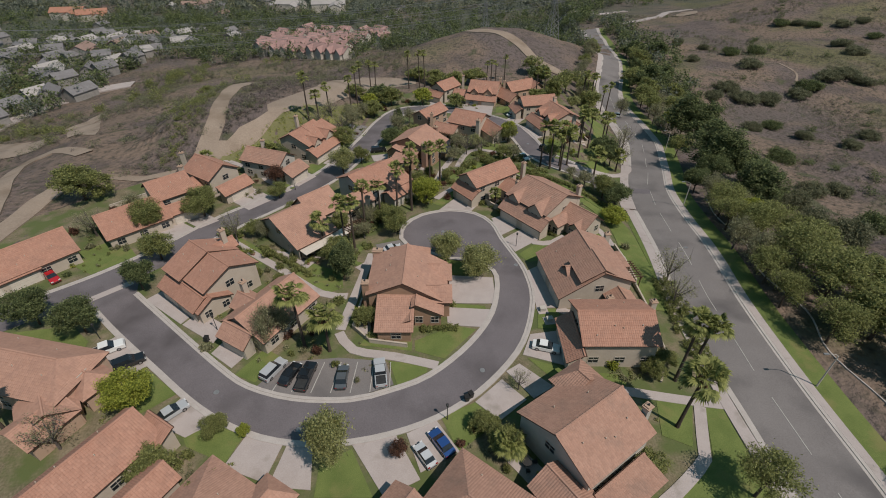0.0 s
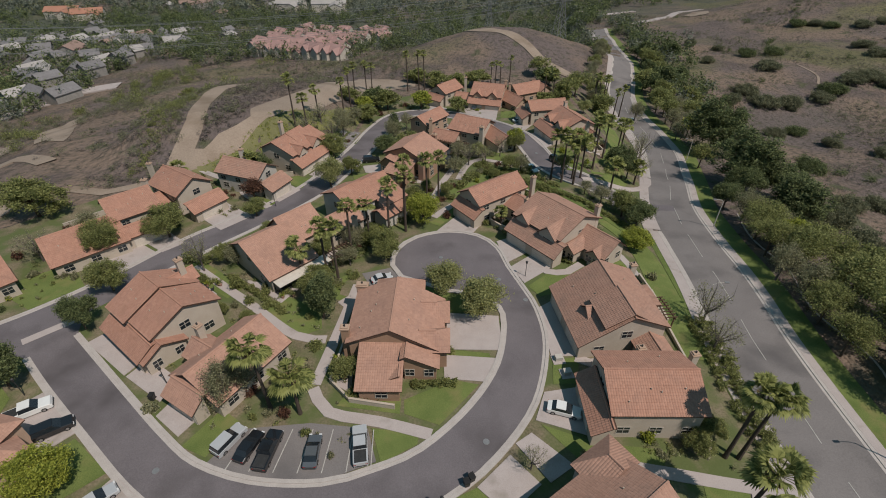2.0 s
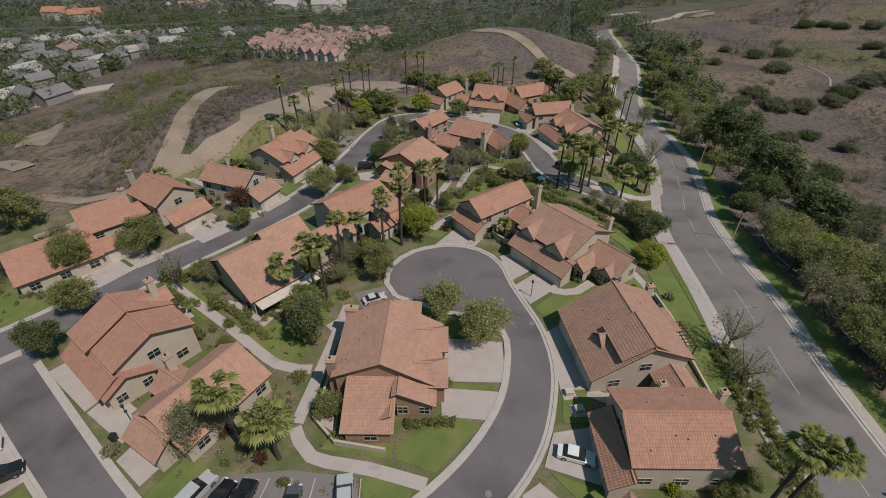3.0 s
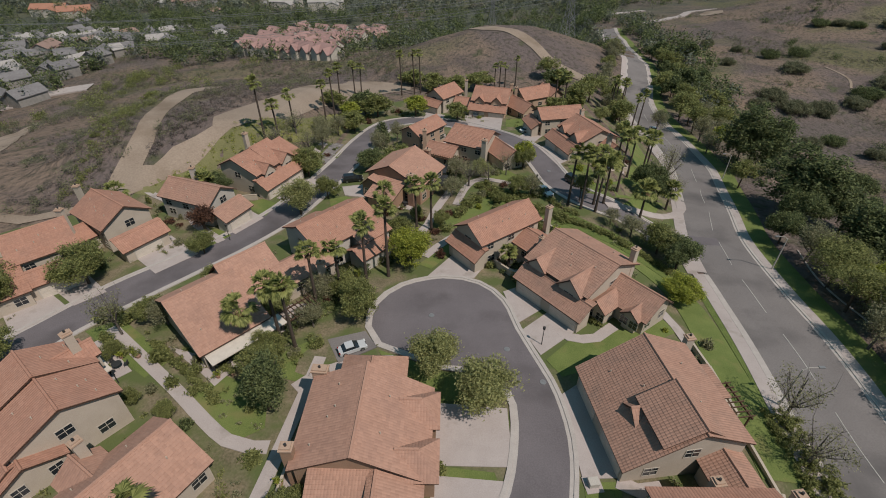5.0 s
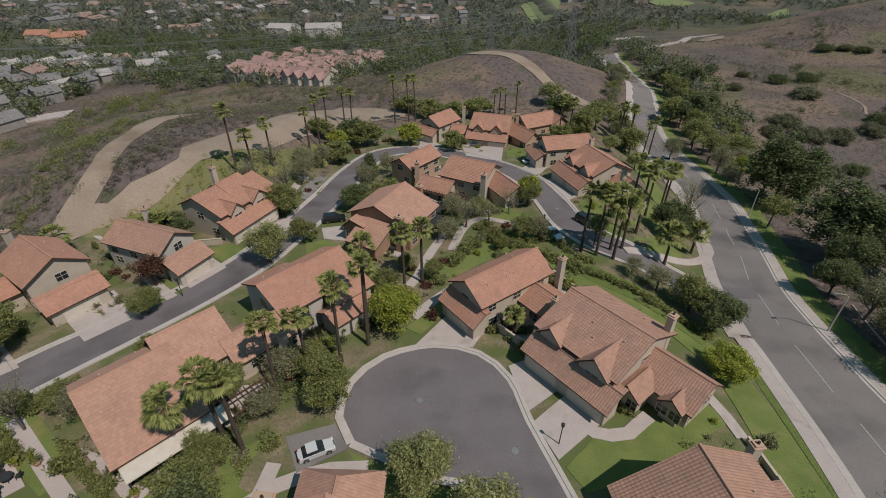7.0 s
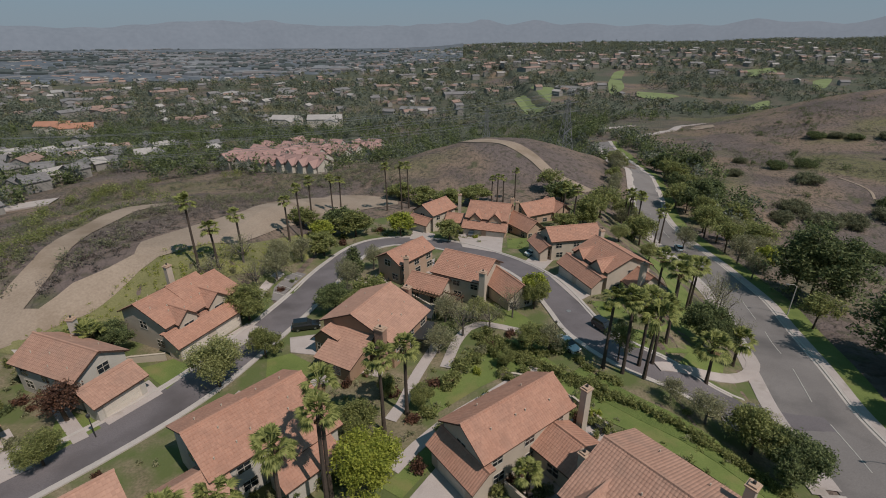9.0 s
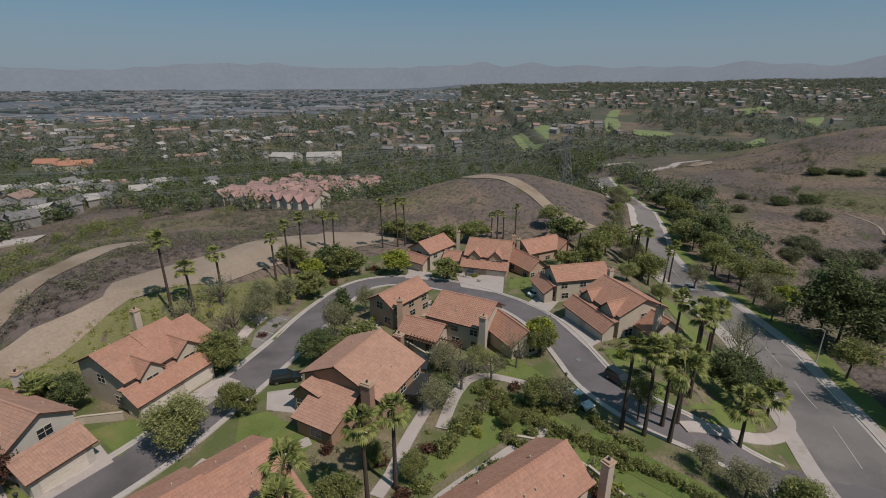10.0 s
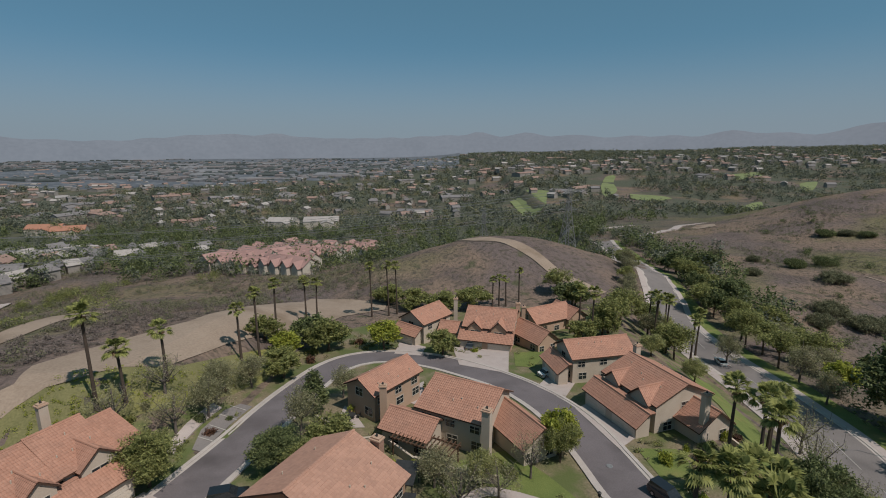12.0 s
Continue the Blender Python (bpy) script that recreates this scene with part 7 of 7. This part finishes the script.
def patio_chair(x, y, rz):
    ob = thing("patio_chair", x, y, land_z(x, y) + 0.12, rz, "dark metal patio chair with a slatted back", "chair", "patio chairs")
    bm = bmesh.new()
    add_box(bm, (-0.25, -0.25, 0.42), (0.25, 0.25, 0.47))
    part("seat", bm, DARKMETAL, ob)
    bm = bmesh.new()
    for k in range(4):
        add_box(bm, (-0.25, 0.23, 0.47 + k * 0.12), (0.25, 0.27, 0.55 + k * 0.12))
    for s in (-0.25, 0.21):
        add_box(bm, (s, 0.222, 0.46), (s + 0.04, 0.278, 0.93))
    part("backrest", bm, DARKMETAL, ob)
    for sx in (-0.22, 0.22):
        for sy in (-0.22, 0.22):
            bm = bmesh.new()
            add_tube(bm, [(sx, sy, -0.02), (sx, sy, 0.43)], [0.02, 0.02], 5)
            part("leg", bm, DARKMETAL, ob)


def planter(x, y, r, leaf):
    ob = thing("plant_pot", x, y, land_z(x, y) + 0.1, 0, "terracotta pot with a small leafy plant", "plant pot", "patio plant pots")
    bm = bmesh.new()
    add_tube(bm, [(0, 0, 0), (0, 0, 0.4), (0, 0, 0.42), (0, 0, 0.5)], [r * 0.7, r, r * 1.12, r * 1.12], 12)
    part("pot", bm, BRICK, ob)
    rng = np.random.default_rng(int(abs(x) * 10))
    v, f = leaf_cloud(rng, rng.normal(0, r * 0.6, (14, 3)) + np.array((0, 0, 0.8)), 0.12, 14, 0.12)
    o = new("foliage", pydata("foliage", v, f, leaf))
    o.parent = ob


rng = random.Random(71)
for x, y in ((-27.0, 76.2), (-22.0, 83.8), (22.6, 107.4), (-13.4, 58.6), (12.6, 98.6), (33.0, 58.0), (-6.4, 119.4), (0.8, 158.6), (-8.6, 149.0), (10.6, 32.4), (-40.2, 75.6), (2.6, 138.6)):
    patio_table(x, y)
    for k in range(3):
        a = rng.uniform(0, 0.6) + k * 2.1
        patio_chair(x + math.cos(a) * 1.0, y + math.sin(a) * 1.0, math.degrees(a) - 90)
    for k in range(3):
        planter(x + rng.uniform(-2.2, 2.2), y + rng.choice((-1, 1)) * rng.uniform(1.5, 2.2), rng.uniform(0.2, 0.34), rng.choice((LEAF, LEAF_LIME)))


def utility_box(x, y, rz):
    ob = thing("utility_box", x, y, land_z(x, y) + 0.06, rz, "pale green utility box on a concrete pad", "utility box", "utility boxes")
    bm = bmesh.new()
    add_box(bm, (-0.9, -0.9, -0.3), (0.9, 0.9, 0.12))
    part("pad", bm, CONCRETE, ob)
    bm = bmesh.new()
    add_box(bm, (-0.5, -0.4, 0.12), (0.5, 0.4, 0.75))
    add_box(bm, (-0.53, -0.43, 0.75), (0.53, 0.43, 0.82))
    part("cabinet", bm, STUCCO_GREY, ob)


for x, y, rz in ((18.1, 58.2, 8), (17.4, 60.8, 8)):
    utility_box(x, y, rz)

# ---- pylons ----


def pylon(x, y, h, rz):
    ob = thing("transmission_tower", x, y, land_z(x, y), rz, "tall grey steel lattice electricity tower", "electricity tower", "transmission towers")
    b, t = h * 0.11, h * 0.025
    for sx in (-1, 1):
        for sy in (-1, 1):
            bm = bmesh.new()
            add_tube(bm, [(sx * b, sy * b, -1), (sx * t, sy * t, h * 0.7), (sx * t * 0.6, sy * t * 0.6, h)], [0.16, 0.13, 0.1], 4)
            part("leg", bm, STEEL, ob)
    bm = bmesh.new()
    n = 9
    for k in range(n):
        z0, z1 = h * 0.85 * k / n, h * 0.85 * (k + 1) / n
        w0, w1 = b + (t - b) * min(1, z0 / (h * 0.7)), b + (t - b) * min(1, z1 / (h * 0.7))
        for q0, q1 in (((-1, -1), (1, -1)), ((1, -1), (1, 1)), ((1, 1), (-1, 1)), ((-1, 1), (-1, -1))):
            for p0, p1 in ((q0, q1), (q1, q0)):
                add_tube(bm, [(p0[0] * w0, p0[1] * w0, z0), (p1[0] * w1, p1[1] * w1, z1)], [0.08, 0.08], 3)
    part("bracing", bm, STEEL, ob)
    for z in (0.7, 0.82, 0.94):
        bm = bmesh.new()
        for s in (-1, 1):
            add_tube(bm, [(0, 0, h * z + 0.8), (s * h * 0.16, 0, h * z)], [0.1, 0.07], 4)
            add_tube(bm, [(0, 0, h * z - 0.6), (s * h * 0.16, 0, h * z)], [0.1, 0.07], 4)
        part("cross_arm", bm, STEEL, ob)


TOWERS = ((70, 330, 38, 20), (34, 420, 38, 20))
for t in TOWERS:
    pylon(*t)
for k in range(6):
    side, z = (-1, 1)[k % 2], (0.7, 0.82, 0.94)[k // 2]
    a = Vector((70 + side * 6, 330, land_z(70, 330) + 38 * z))
    b = Vector((-420 + side * 6, 250, land_z(-420, 250) + 60 * z))
    pts = [a.lerp(b, i / 24) + Vector((0, 0, -14 * (1 - (2 * i / 24 - 1) ** 2))) for i in range(25)]
    bm = bmesh.new()
    add_tube(bm, pts, [0.09] * 25, 4)
    tagged(part("power_line", bm, STEEL, None), "thin sagging electricity cable across the valley", "cable", "power lines")

# ---- the valley and the far hills ----


def simple_house(bm_w, bm_r, x, y, z, L, W, h, rise, rz):
    m = pose(x, y, z, 0, 0, rz)
    prof = [(-W / 2, -3), (W / 2, -3), (W / 2, h), (0, h + rise * 0.95), (-W / 2, h)]
    add_prism(bm_w, [m @ Vector((-L / 2, v, q)) for v, q in prof], [m @ Vector((L / 2, v, q)) for v, q in prof])
    o = 0.5
    top = [(-W / 2 - o, h - 0.25), (0, h + rise), (W / 2 + o, h - 0.25), (W / 2 + o, h + 0.05), (0, h + rise + 0.3), (-W / 2 - o, h + 0.05)]
    add_prism(bm_r, [m @ Vector((-L / 2 - o, v, q)) for v, q in top], [m @ Vector((L / 2 + o, v, q)) for v, q in top])


def townhouse(x, y, rz, L, W, h):
    ob = thing("townhouse", x, y, land_z(x, y), rz, "cream townhouse with steep pink tile roofs", "townhouse", "pink-roofed townhouses")
    w, r = bmesh.new(), bmesh.new()
    simple_house(w, r, 0, 0, 0, L, W, h, 3.2, 0)
    part("wall", w, CREAM, ob)
    part("roof", r, PINK_ROOF, ob)
    for s in (-1, 1):
        w, r = bmesh.new(), bmesh.new()
        simple_house(w, r, s * L * 0.28, -W * 0.32, 0, W * 0.8, L * 0.3, h - 0.4, 2.8, 90)
        part("gable_bay", w, CREAM, ob)
        part("bay_roof", r, PINK_ROOF, ob)
    for i in range(4):
        f = put(ob, window_mesh(1.2, 1.25)[0], pose(-L * 0.4 + i * L * 0.27, -W / 2, 4.0, 0, 0, 180), "window")
        put(f, window_mesh(1.2, 1.25)[1], Matrix(), "pane")


for k, (x, y) in enumerate([(-118, 334), (-104, 327), (-90, 318), (-76, 311), (-62, 303), (-112, 352), (-97, 346), (-82, 338), (-67, 330), (-128, 372), (-110, 374), (-94, 368), (-78, 360), (-128, 402), (-112, 400), (-96, 396), (-80, 388), (-66, 372), (-140, 436), (-122, 432), (-106, 428), (-88, 424), (-72, 414), (-146, 474), (-126, 468), (-108, 462), (-90, 458), (-72, 452), (-134, 510), (-112, 502), (-94, 496), (-76, 490), (-60, 470), (-52, 440), (-60, 505)]):
    rng = random.Random(300 + k)
    townhouse(x, y, rng.choice((-28, -28, 62, -20)) + rng.uniform(-8, 8), rng.uniform(12, 15), rng.uniform(8.5, 10), rng.uniform(5.0, 6.0))

far_roofs = [(material("far_roof_grey", (0.14, 0.13, 0.13), (0.21, 0.2, 0.2), 0.1, 0.9, coords="World"), "grey"), (material("far_roof_red", (0.22, 0.15, 0.125), (0.3, 0.205, 0.17), 0.1, 0.9, coords="World"), "red tile"), (material("far_roof_pale", (0.28, 0.26, 0.245), (0.38, 0.35, 0.33), 0.1, 0.9, coords="World"), "pale flat")]
# darker than CREAM, to lower the contrast of distant walls
FAR_WALL = material("dull_far_wall", (0.2, 0.185, 0.17), (0.3, 0.28, 0.255), 0.1, 0.9, coords="World")
bms = [(bmesh.new(), bmesh.new()) for _ in far_roofs]
rng = random.Random(77)
count = 0
while count < 1150:
    y = 330 + 2900 * rng.random() ** 1.05
    x = -y * rng.uniform(-0.8, 1.1) - 40
    if y < 700 and (x > -190 or rng.random() < 0.6):
        continue
    if x > 40 and (y < 800 or noise.noise(Vector((x, y, 3)) * 0.004) < 0.05):
        continue
    k = rng.choices((0, 1, 2), (4, 4, 2))[0]
    big = rng.random() < 0.12 and y > 560
    L, W = (rng.uniform(24, 60), rng.uniform(14, 26)) if big else (rng.uniform(11, 17), rng.uniform(8, 11))
    simple_house(*bms[k], x, y, land_z(x, y), L, W, rng.uniform(4.5, 7), 0.4 if big and k == 2 else rng.uniform(1.8, 3), rng.uniform(0, 180))
    count += 1
for k in range(110):
    rng = random.Random(1200 + k)
    x, y = -330 + 150 * rng.random() - 0.25 * (k % 9) * 9, 190 + 300 * rng.random()
    simple_house(*bms[(0, 0, 0, 2)[k % 4]], x, y, land_z(x, y), rng.uniform(10, 15), rng.uniform(8, 10), rng.uniform(4.5, 6), rng.uniform(2, 3.2), rng.choice((20, 110, 65)) + rng.uniform(-10, 10))
for k in range(250):
    rng = random.Random(2600 + k)
    x, y = 40 + 1360 * rng.random(), 0
    y = 1240 + 0.16 * x + rng.choice((-150, -95, -40, 20, 80)) + rng.uniform(-16, 16)
    if x < 330:
        y = rng.choice((1130, 1190, 1250)) + rng.uniform(-25, 25) + 0.1 * x
    if rng.random() < 0.25:
        continue
    simple_house(*bms[rng.choice((0, 1, 1, 2))], x, y, land_z(x, y) + 1.0, rng.uniform(13, 20), rng.uniform(9, 12), rng.uniform(5, 7.5), rng.uniform(1.8, 3), rng.choice((5, 95)) + rng.uniform(-20, 20))
for (bw, br), (mat, word) in zip(bms, far_roofs):
    tagged(part("valley_walls", bw, FAR_WALL, None), "pale walls of distant valley buildings", "buildings", kind="stuff")
    tagged(part("valley_roofs", br, mat, None), word + " roofs of distant valley buildings", "buildings", kind="stuff")


def hall(x, y, rz, L, W, h, mat, label):
    ob = thing("hall", x, y, land_z(x, y), rz, label, "building")
    w, r = bmesh.new(), bmesh.new()
    simple_house(w, r, 0, 0, 0, L, W, h, 4, 0)
    simple_house(w, r, L * 0.2, -W * 0.7, 0, W, L * 0.35, h - 1, 3, 90)
    part("wall", w, CREAM, ob)
    part("roof", r, mat, ob)


ORANGE_ROOF = material("orange_tile_roof", (0.3, 0.15, 0.1), (0.38, 0.19, 0.13), 0.2, 0.9, coords="World")
hall(-420, 590, 10, 34, 17, 7, ORANGE_ROOF, "building with a wide orange tile roof")
hall(-386, 578, 24, 30, 16, 7, ORANGE_ROOF, "building with a wide orange tile roof")
hall(-140, 650, 8, 40, 22, 9, far_roofs[2][0], "long pale commercial building")
hall(-190, 662, -5, 34, 18, 8, far_roofs[2][0], "long pale commercial building")


def woods(x, y, r):
    if x < -180 and y < 520 and r.random() < 0.45:
        return False
    if 300 < y < 520 and -155 < x < -46:
        return r.random() < 0.3
    if y < 330 and x > -190:
        return x > lerp_table(y, ROAD_X) + 12 and 225 < y and x < lerp_table(y, ROAD_X) + 45 and r.random() < 0.3
    if (y < 440 and abs(x - lerp_table(y, ROAD_X)) < 9) or (x > 150 and y < 500) or (x > 230 and y < 590):
        return False
    if y < 420 and x > -46 and math.hypot((x - 30) / 62, (y - 290) / 48) < 1.3:
        return False
    if y > 1150 and r.random() < smooth(1150, 1500, math.hypot(x, y)) * 1.1 * smooth(260, -420, x):
        return False
    if any(math.hypot(x - gx_, (y - gy_) * 0.6) < 52 for gx_, gy_ in ((140, 790), (300, 930), (330, 830), (430, 740), (195, 490), (340, 1050), (640, 1100), (650, 940))):
        return False
    if y < 900 or x > 60:
        return noise.noise(Vector((x, y, 11)) * 0.006) + r.uniform(-0.5, 0.4) > -0.3
    return noise.noise(Vector((x, y, 11)) * 0.006) + r.uniform(-0.5, 0.4) > -0.12


far_spots = []
rng = random.Random(88)
while len(far_spots) < 13500:
    y = 215 + 2500 * rng.random() ** 1.6
    x = y * rng.uniform(-1.02, 1.08)
    if woods(x, y, rng):
        r = rng.uniform(2.4, 5.0) * (1 + y / 1400)
        far_spots.append((x, y, r, min(r, 6.5) * rng.uniform(1.3, 2.4)))
near_spots = [s for s in far_spots if s[1] < 620]
distant = [s for s in far_spots if s[1] >= 620]
# LEAF_FAR carries the painted haze of the distant trees
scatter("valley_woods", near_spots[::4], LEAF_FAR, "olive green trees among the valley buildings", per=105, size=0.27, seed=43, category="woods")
scatter("near_woods", [s for k, s in enumerate(near_spots) if k % 4], LEAF_DARK, "dark green woodland at the foot of the ridge", per=105, size=0.27, seed=44, category="woods")
scatter("far_woods", [s for k, s in enumerate(distant) if k % 3], LEAF_FAR, "dark green woodland in the valley, greyed for haze", per=42, size=0.44, seed=41, category="woods")
scatter("far_trees", distant[::3], BUSH, "olive green trees among the valley buildings", per=42, size=0.44, seed=42, category="woods")

FAIRWAY = material("fairway_grass", (0.13, 0.16, 0.065), (0.19, 0.22, 0.1), 0.03, 0.95, coords="World", fine=0.3)
GREEN = [[(113, 858), (136, 892), (179, 879), (160, 800), (148, 747), (133, 714), (114, 710), (113, 783)], [(293, 963), (348, 1102), (374, 1118), (336, 1019), (303, 906), (256, 814), (261, 853)], [(312, 870), (348, 858), (366, 837), (315, 800), (292, 812)], [(405, 720), (427, 753), (467, 781), (452, 750), (420, 705)], [(610, 1137), (718, 1182), (644, 1057), (565, 1029)], [(658, 966), (712, 996), (635, 900), (603, 883)], [(556, 1247), (636, 1272), (620, 1228), (541, 1188)]]
for outline in GREEN:
    draped("golf_green", [(q.x, q.y) for q in curve_points(outline + outline[:1], 10)][:-1], FAIRWAY, 0.8, "bright mown golf fairway on the far hillside", "grass", cell=25)
ribbon("far_road", [(142, 446), (162, 454), (180, 462), (198, 480), (211, 498), (226, 506), (240, 512)], 3.5, -3.5, 0.8, CONCRETE, "pale dirt road on the far hillside", "track", 2.0, 8.0)
draped("far_clearing", [(208, 476), (222, 488), (234, 484), (226, 466), (212, 458)], DIRT, 0.5, "pale bare clearing beside the hill road", "dirt", cell=8)
ribbon("far_road", [(127, 567), (140, 548), (152, 530), (170, 535), (188, 541)], 3.5, -3.5, 0.8, CONCRETE, "pale dirt road on the far hillside", "track", 2.0, 8.0)
ribbon("far_road", [(-78, 470), (-70, 520), (-62, 600), (-50, 680)], 4.5, -4.5, 0.8, ASPHALT_OLD, "grey road climbing out of the valley", "road", 2.0, 10.0)
ribbon("valley_road", [(-206, 150), (-199, 203), (-201, 224), (-200, 244), (-193, 262), (-172, 268)], 4.5, -4.5, 0.6, CONCRETE, "pale road at the foot of the slope", "road", 2.0, 6.0)

# grey-blue base colour paints the haze over the plain
CITY = material("haze_tinted_city_plain", (0.07, 0.082, 0.098), (0.125, 0.138, 0.155), 0.0035, 0.95, fine=0.03, coords="World", stain=(0.15, 0.16, 0.175), stain_scale=0.03, stain_low=0.54, stain_high=0.62)


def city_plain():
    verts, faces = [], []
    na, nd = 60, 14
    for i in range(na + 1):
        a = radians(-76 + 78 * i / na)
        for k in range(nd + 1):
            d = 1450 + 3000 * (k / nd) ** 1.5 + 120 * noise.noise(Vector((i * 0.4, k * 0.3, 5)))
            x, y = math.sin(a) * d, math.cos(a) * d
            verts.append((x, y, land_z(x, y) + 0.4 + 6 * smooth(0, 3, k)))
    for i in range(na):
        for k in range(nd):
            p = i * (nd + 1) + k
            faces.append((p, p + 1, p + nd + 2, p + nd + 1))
    tagged(new("backdrop", pydata("backdrop", verts, faces, CITY, True)), "city plain far across the valley, haze painted in grey-blue", "city", kind="structure")


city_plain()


def city_blocks():
    """Thousands of low roofs in street rows on the plain."""
    rng = random.Random(3100)
    # roof and grove colours shifted to blue-grey as painted haze
    pale = material("haze_tinted_city_roof", (0.11, 0.118, 0.13), (0.22, 0.226, 0.238), 0.01, 0.95, coords="World", fine=0.05)
    tiled = material("haze_tinted_city_tile", (0.125, 0.118, 0.12), (0.185, 0.17, 0.168), 0.01, 0.95, coords="World", fine=0.05)
    grove = material("haze_tinted_city_grove", (0.045, 0.056, 0.058), (0.085, 0.098, 0.095), 0.01, 0.95, coords="World", fine=0.05)
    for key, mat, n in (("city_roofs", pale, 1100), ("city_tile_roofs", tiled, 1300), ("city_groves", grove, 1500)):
        verts, faces = [], []
        for i in range(n):
            row = rng.randrange(46)
            y = 1450 + 2300 * (row / 46) ** 1.35 + rng.uniform(-7, 7)
            x = -y * rng.uniform(0.08, 1.08) + 40
            if noise.noise(Vector((x, y, 21)) * 0.0016) < (-0.08 if key != "city_groves" else -0.3):
                continue
            d = math.hypot(x, y)
            z = land_z(x, y) + 6.4 * smooth(1450, 1700, d)
            big = rng.random() < 0.06
            L, W, hh = (rng.uniform(40, 110), rng.uniform(16, 30), 9) if big else (rng.uniform(10, 20), rng.uniform(9, 14), rng.uniform(5, 8))
            a = rng.choice((0, 0, 0.35, 1.57)) + rng.uniform(-0.1, 0.1)
            c, q = math.cos(a), math.sin(a)
            b = len(verts)
            for zz, k in ((-4, 1.0), (hh * 0.62, 1.0), (hh, 0.55)):
                for u, v in ((-1, -1), (1, -1), (1, 1), (-1, 1)):
                    u, v = u * L / 2 * (0.86 if k < 1 else 1), v * W / 2 * k
                    verts.append((x + u * c - v * q, y + u * q + v * c, z + zz))
            for o in (b, b + 4):
                faces += [(o + j, o + (j + 1) % 4, o + 4 + (j + 1) % 4, o + 4 + j) for j in range(4)]
            faces.append((b + 8, b + 9, b + 10, b + 11))
        tagged(new(key, pydata(key, verts, faces, mat)), "dark tree groves between the far city blocks, blued for haze" if key == "city_groves" else "small roofs of the far city in street rows, tinted for haze", "city", kind="stuff")


city_blocks()
# haze is painted on: blue-grey base colour plus a faint glow
HAZE = material("painted_haze_mountain", (0.02, 0.026, 0.034), (0.05, 0.057, 0.068), 0.0035, 1.0, coords="World")
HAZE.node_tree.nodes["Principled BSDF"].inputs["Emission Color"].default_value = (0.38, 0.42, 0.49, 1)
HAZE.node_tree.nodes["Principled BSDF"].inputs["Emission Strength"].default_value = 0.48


def mountain_ring(dist, base, low, high, seed, name):
    verts, faces = [], []
    n = 160
    for i in range(n + 1):
        a = radians(-75 + 150 * i / n)
        v = Vector((math.sin(a) * 3, seed, 0))
        h = low + (high - low) * (0.5 + 0.5 * noise.noise(v * 1.4)) + 0.3 * (high - low) * noise.noise(v * 7) + 170 * smooth(36, 50, math.degrees(a))
        for k, (d, z) in enumerate(((dist, -90), (dist * 1.03, base + (h - base) * 0.6), (dist * 1.06, h))):
            verts.append((math.sin(a) * d, math.cos(a) * d, z))
    for i in range(n):
        for k in range(2):
            p = i * 3 + k
            faces.append((p, p + 3, p + 4, p + 1))
    tagged(new("backdrop", pydata(name, verts, faces, HAZE, True)), "mountain range on the horizon, blue-grey with painted haze", "mountains", kind="structure")


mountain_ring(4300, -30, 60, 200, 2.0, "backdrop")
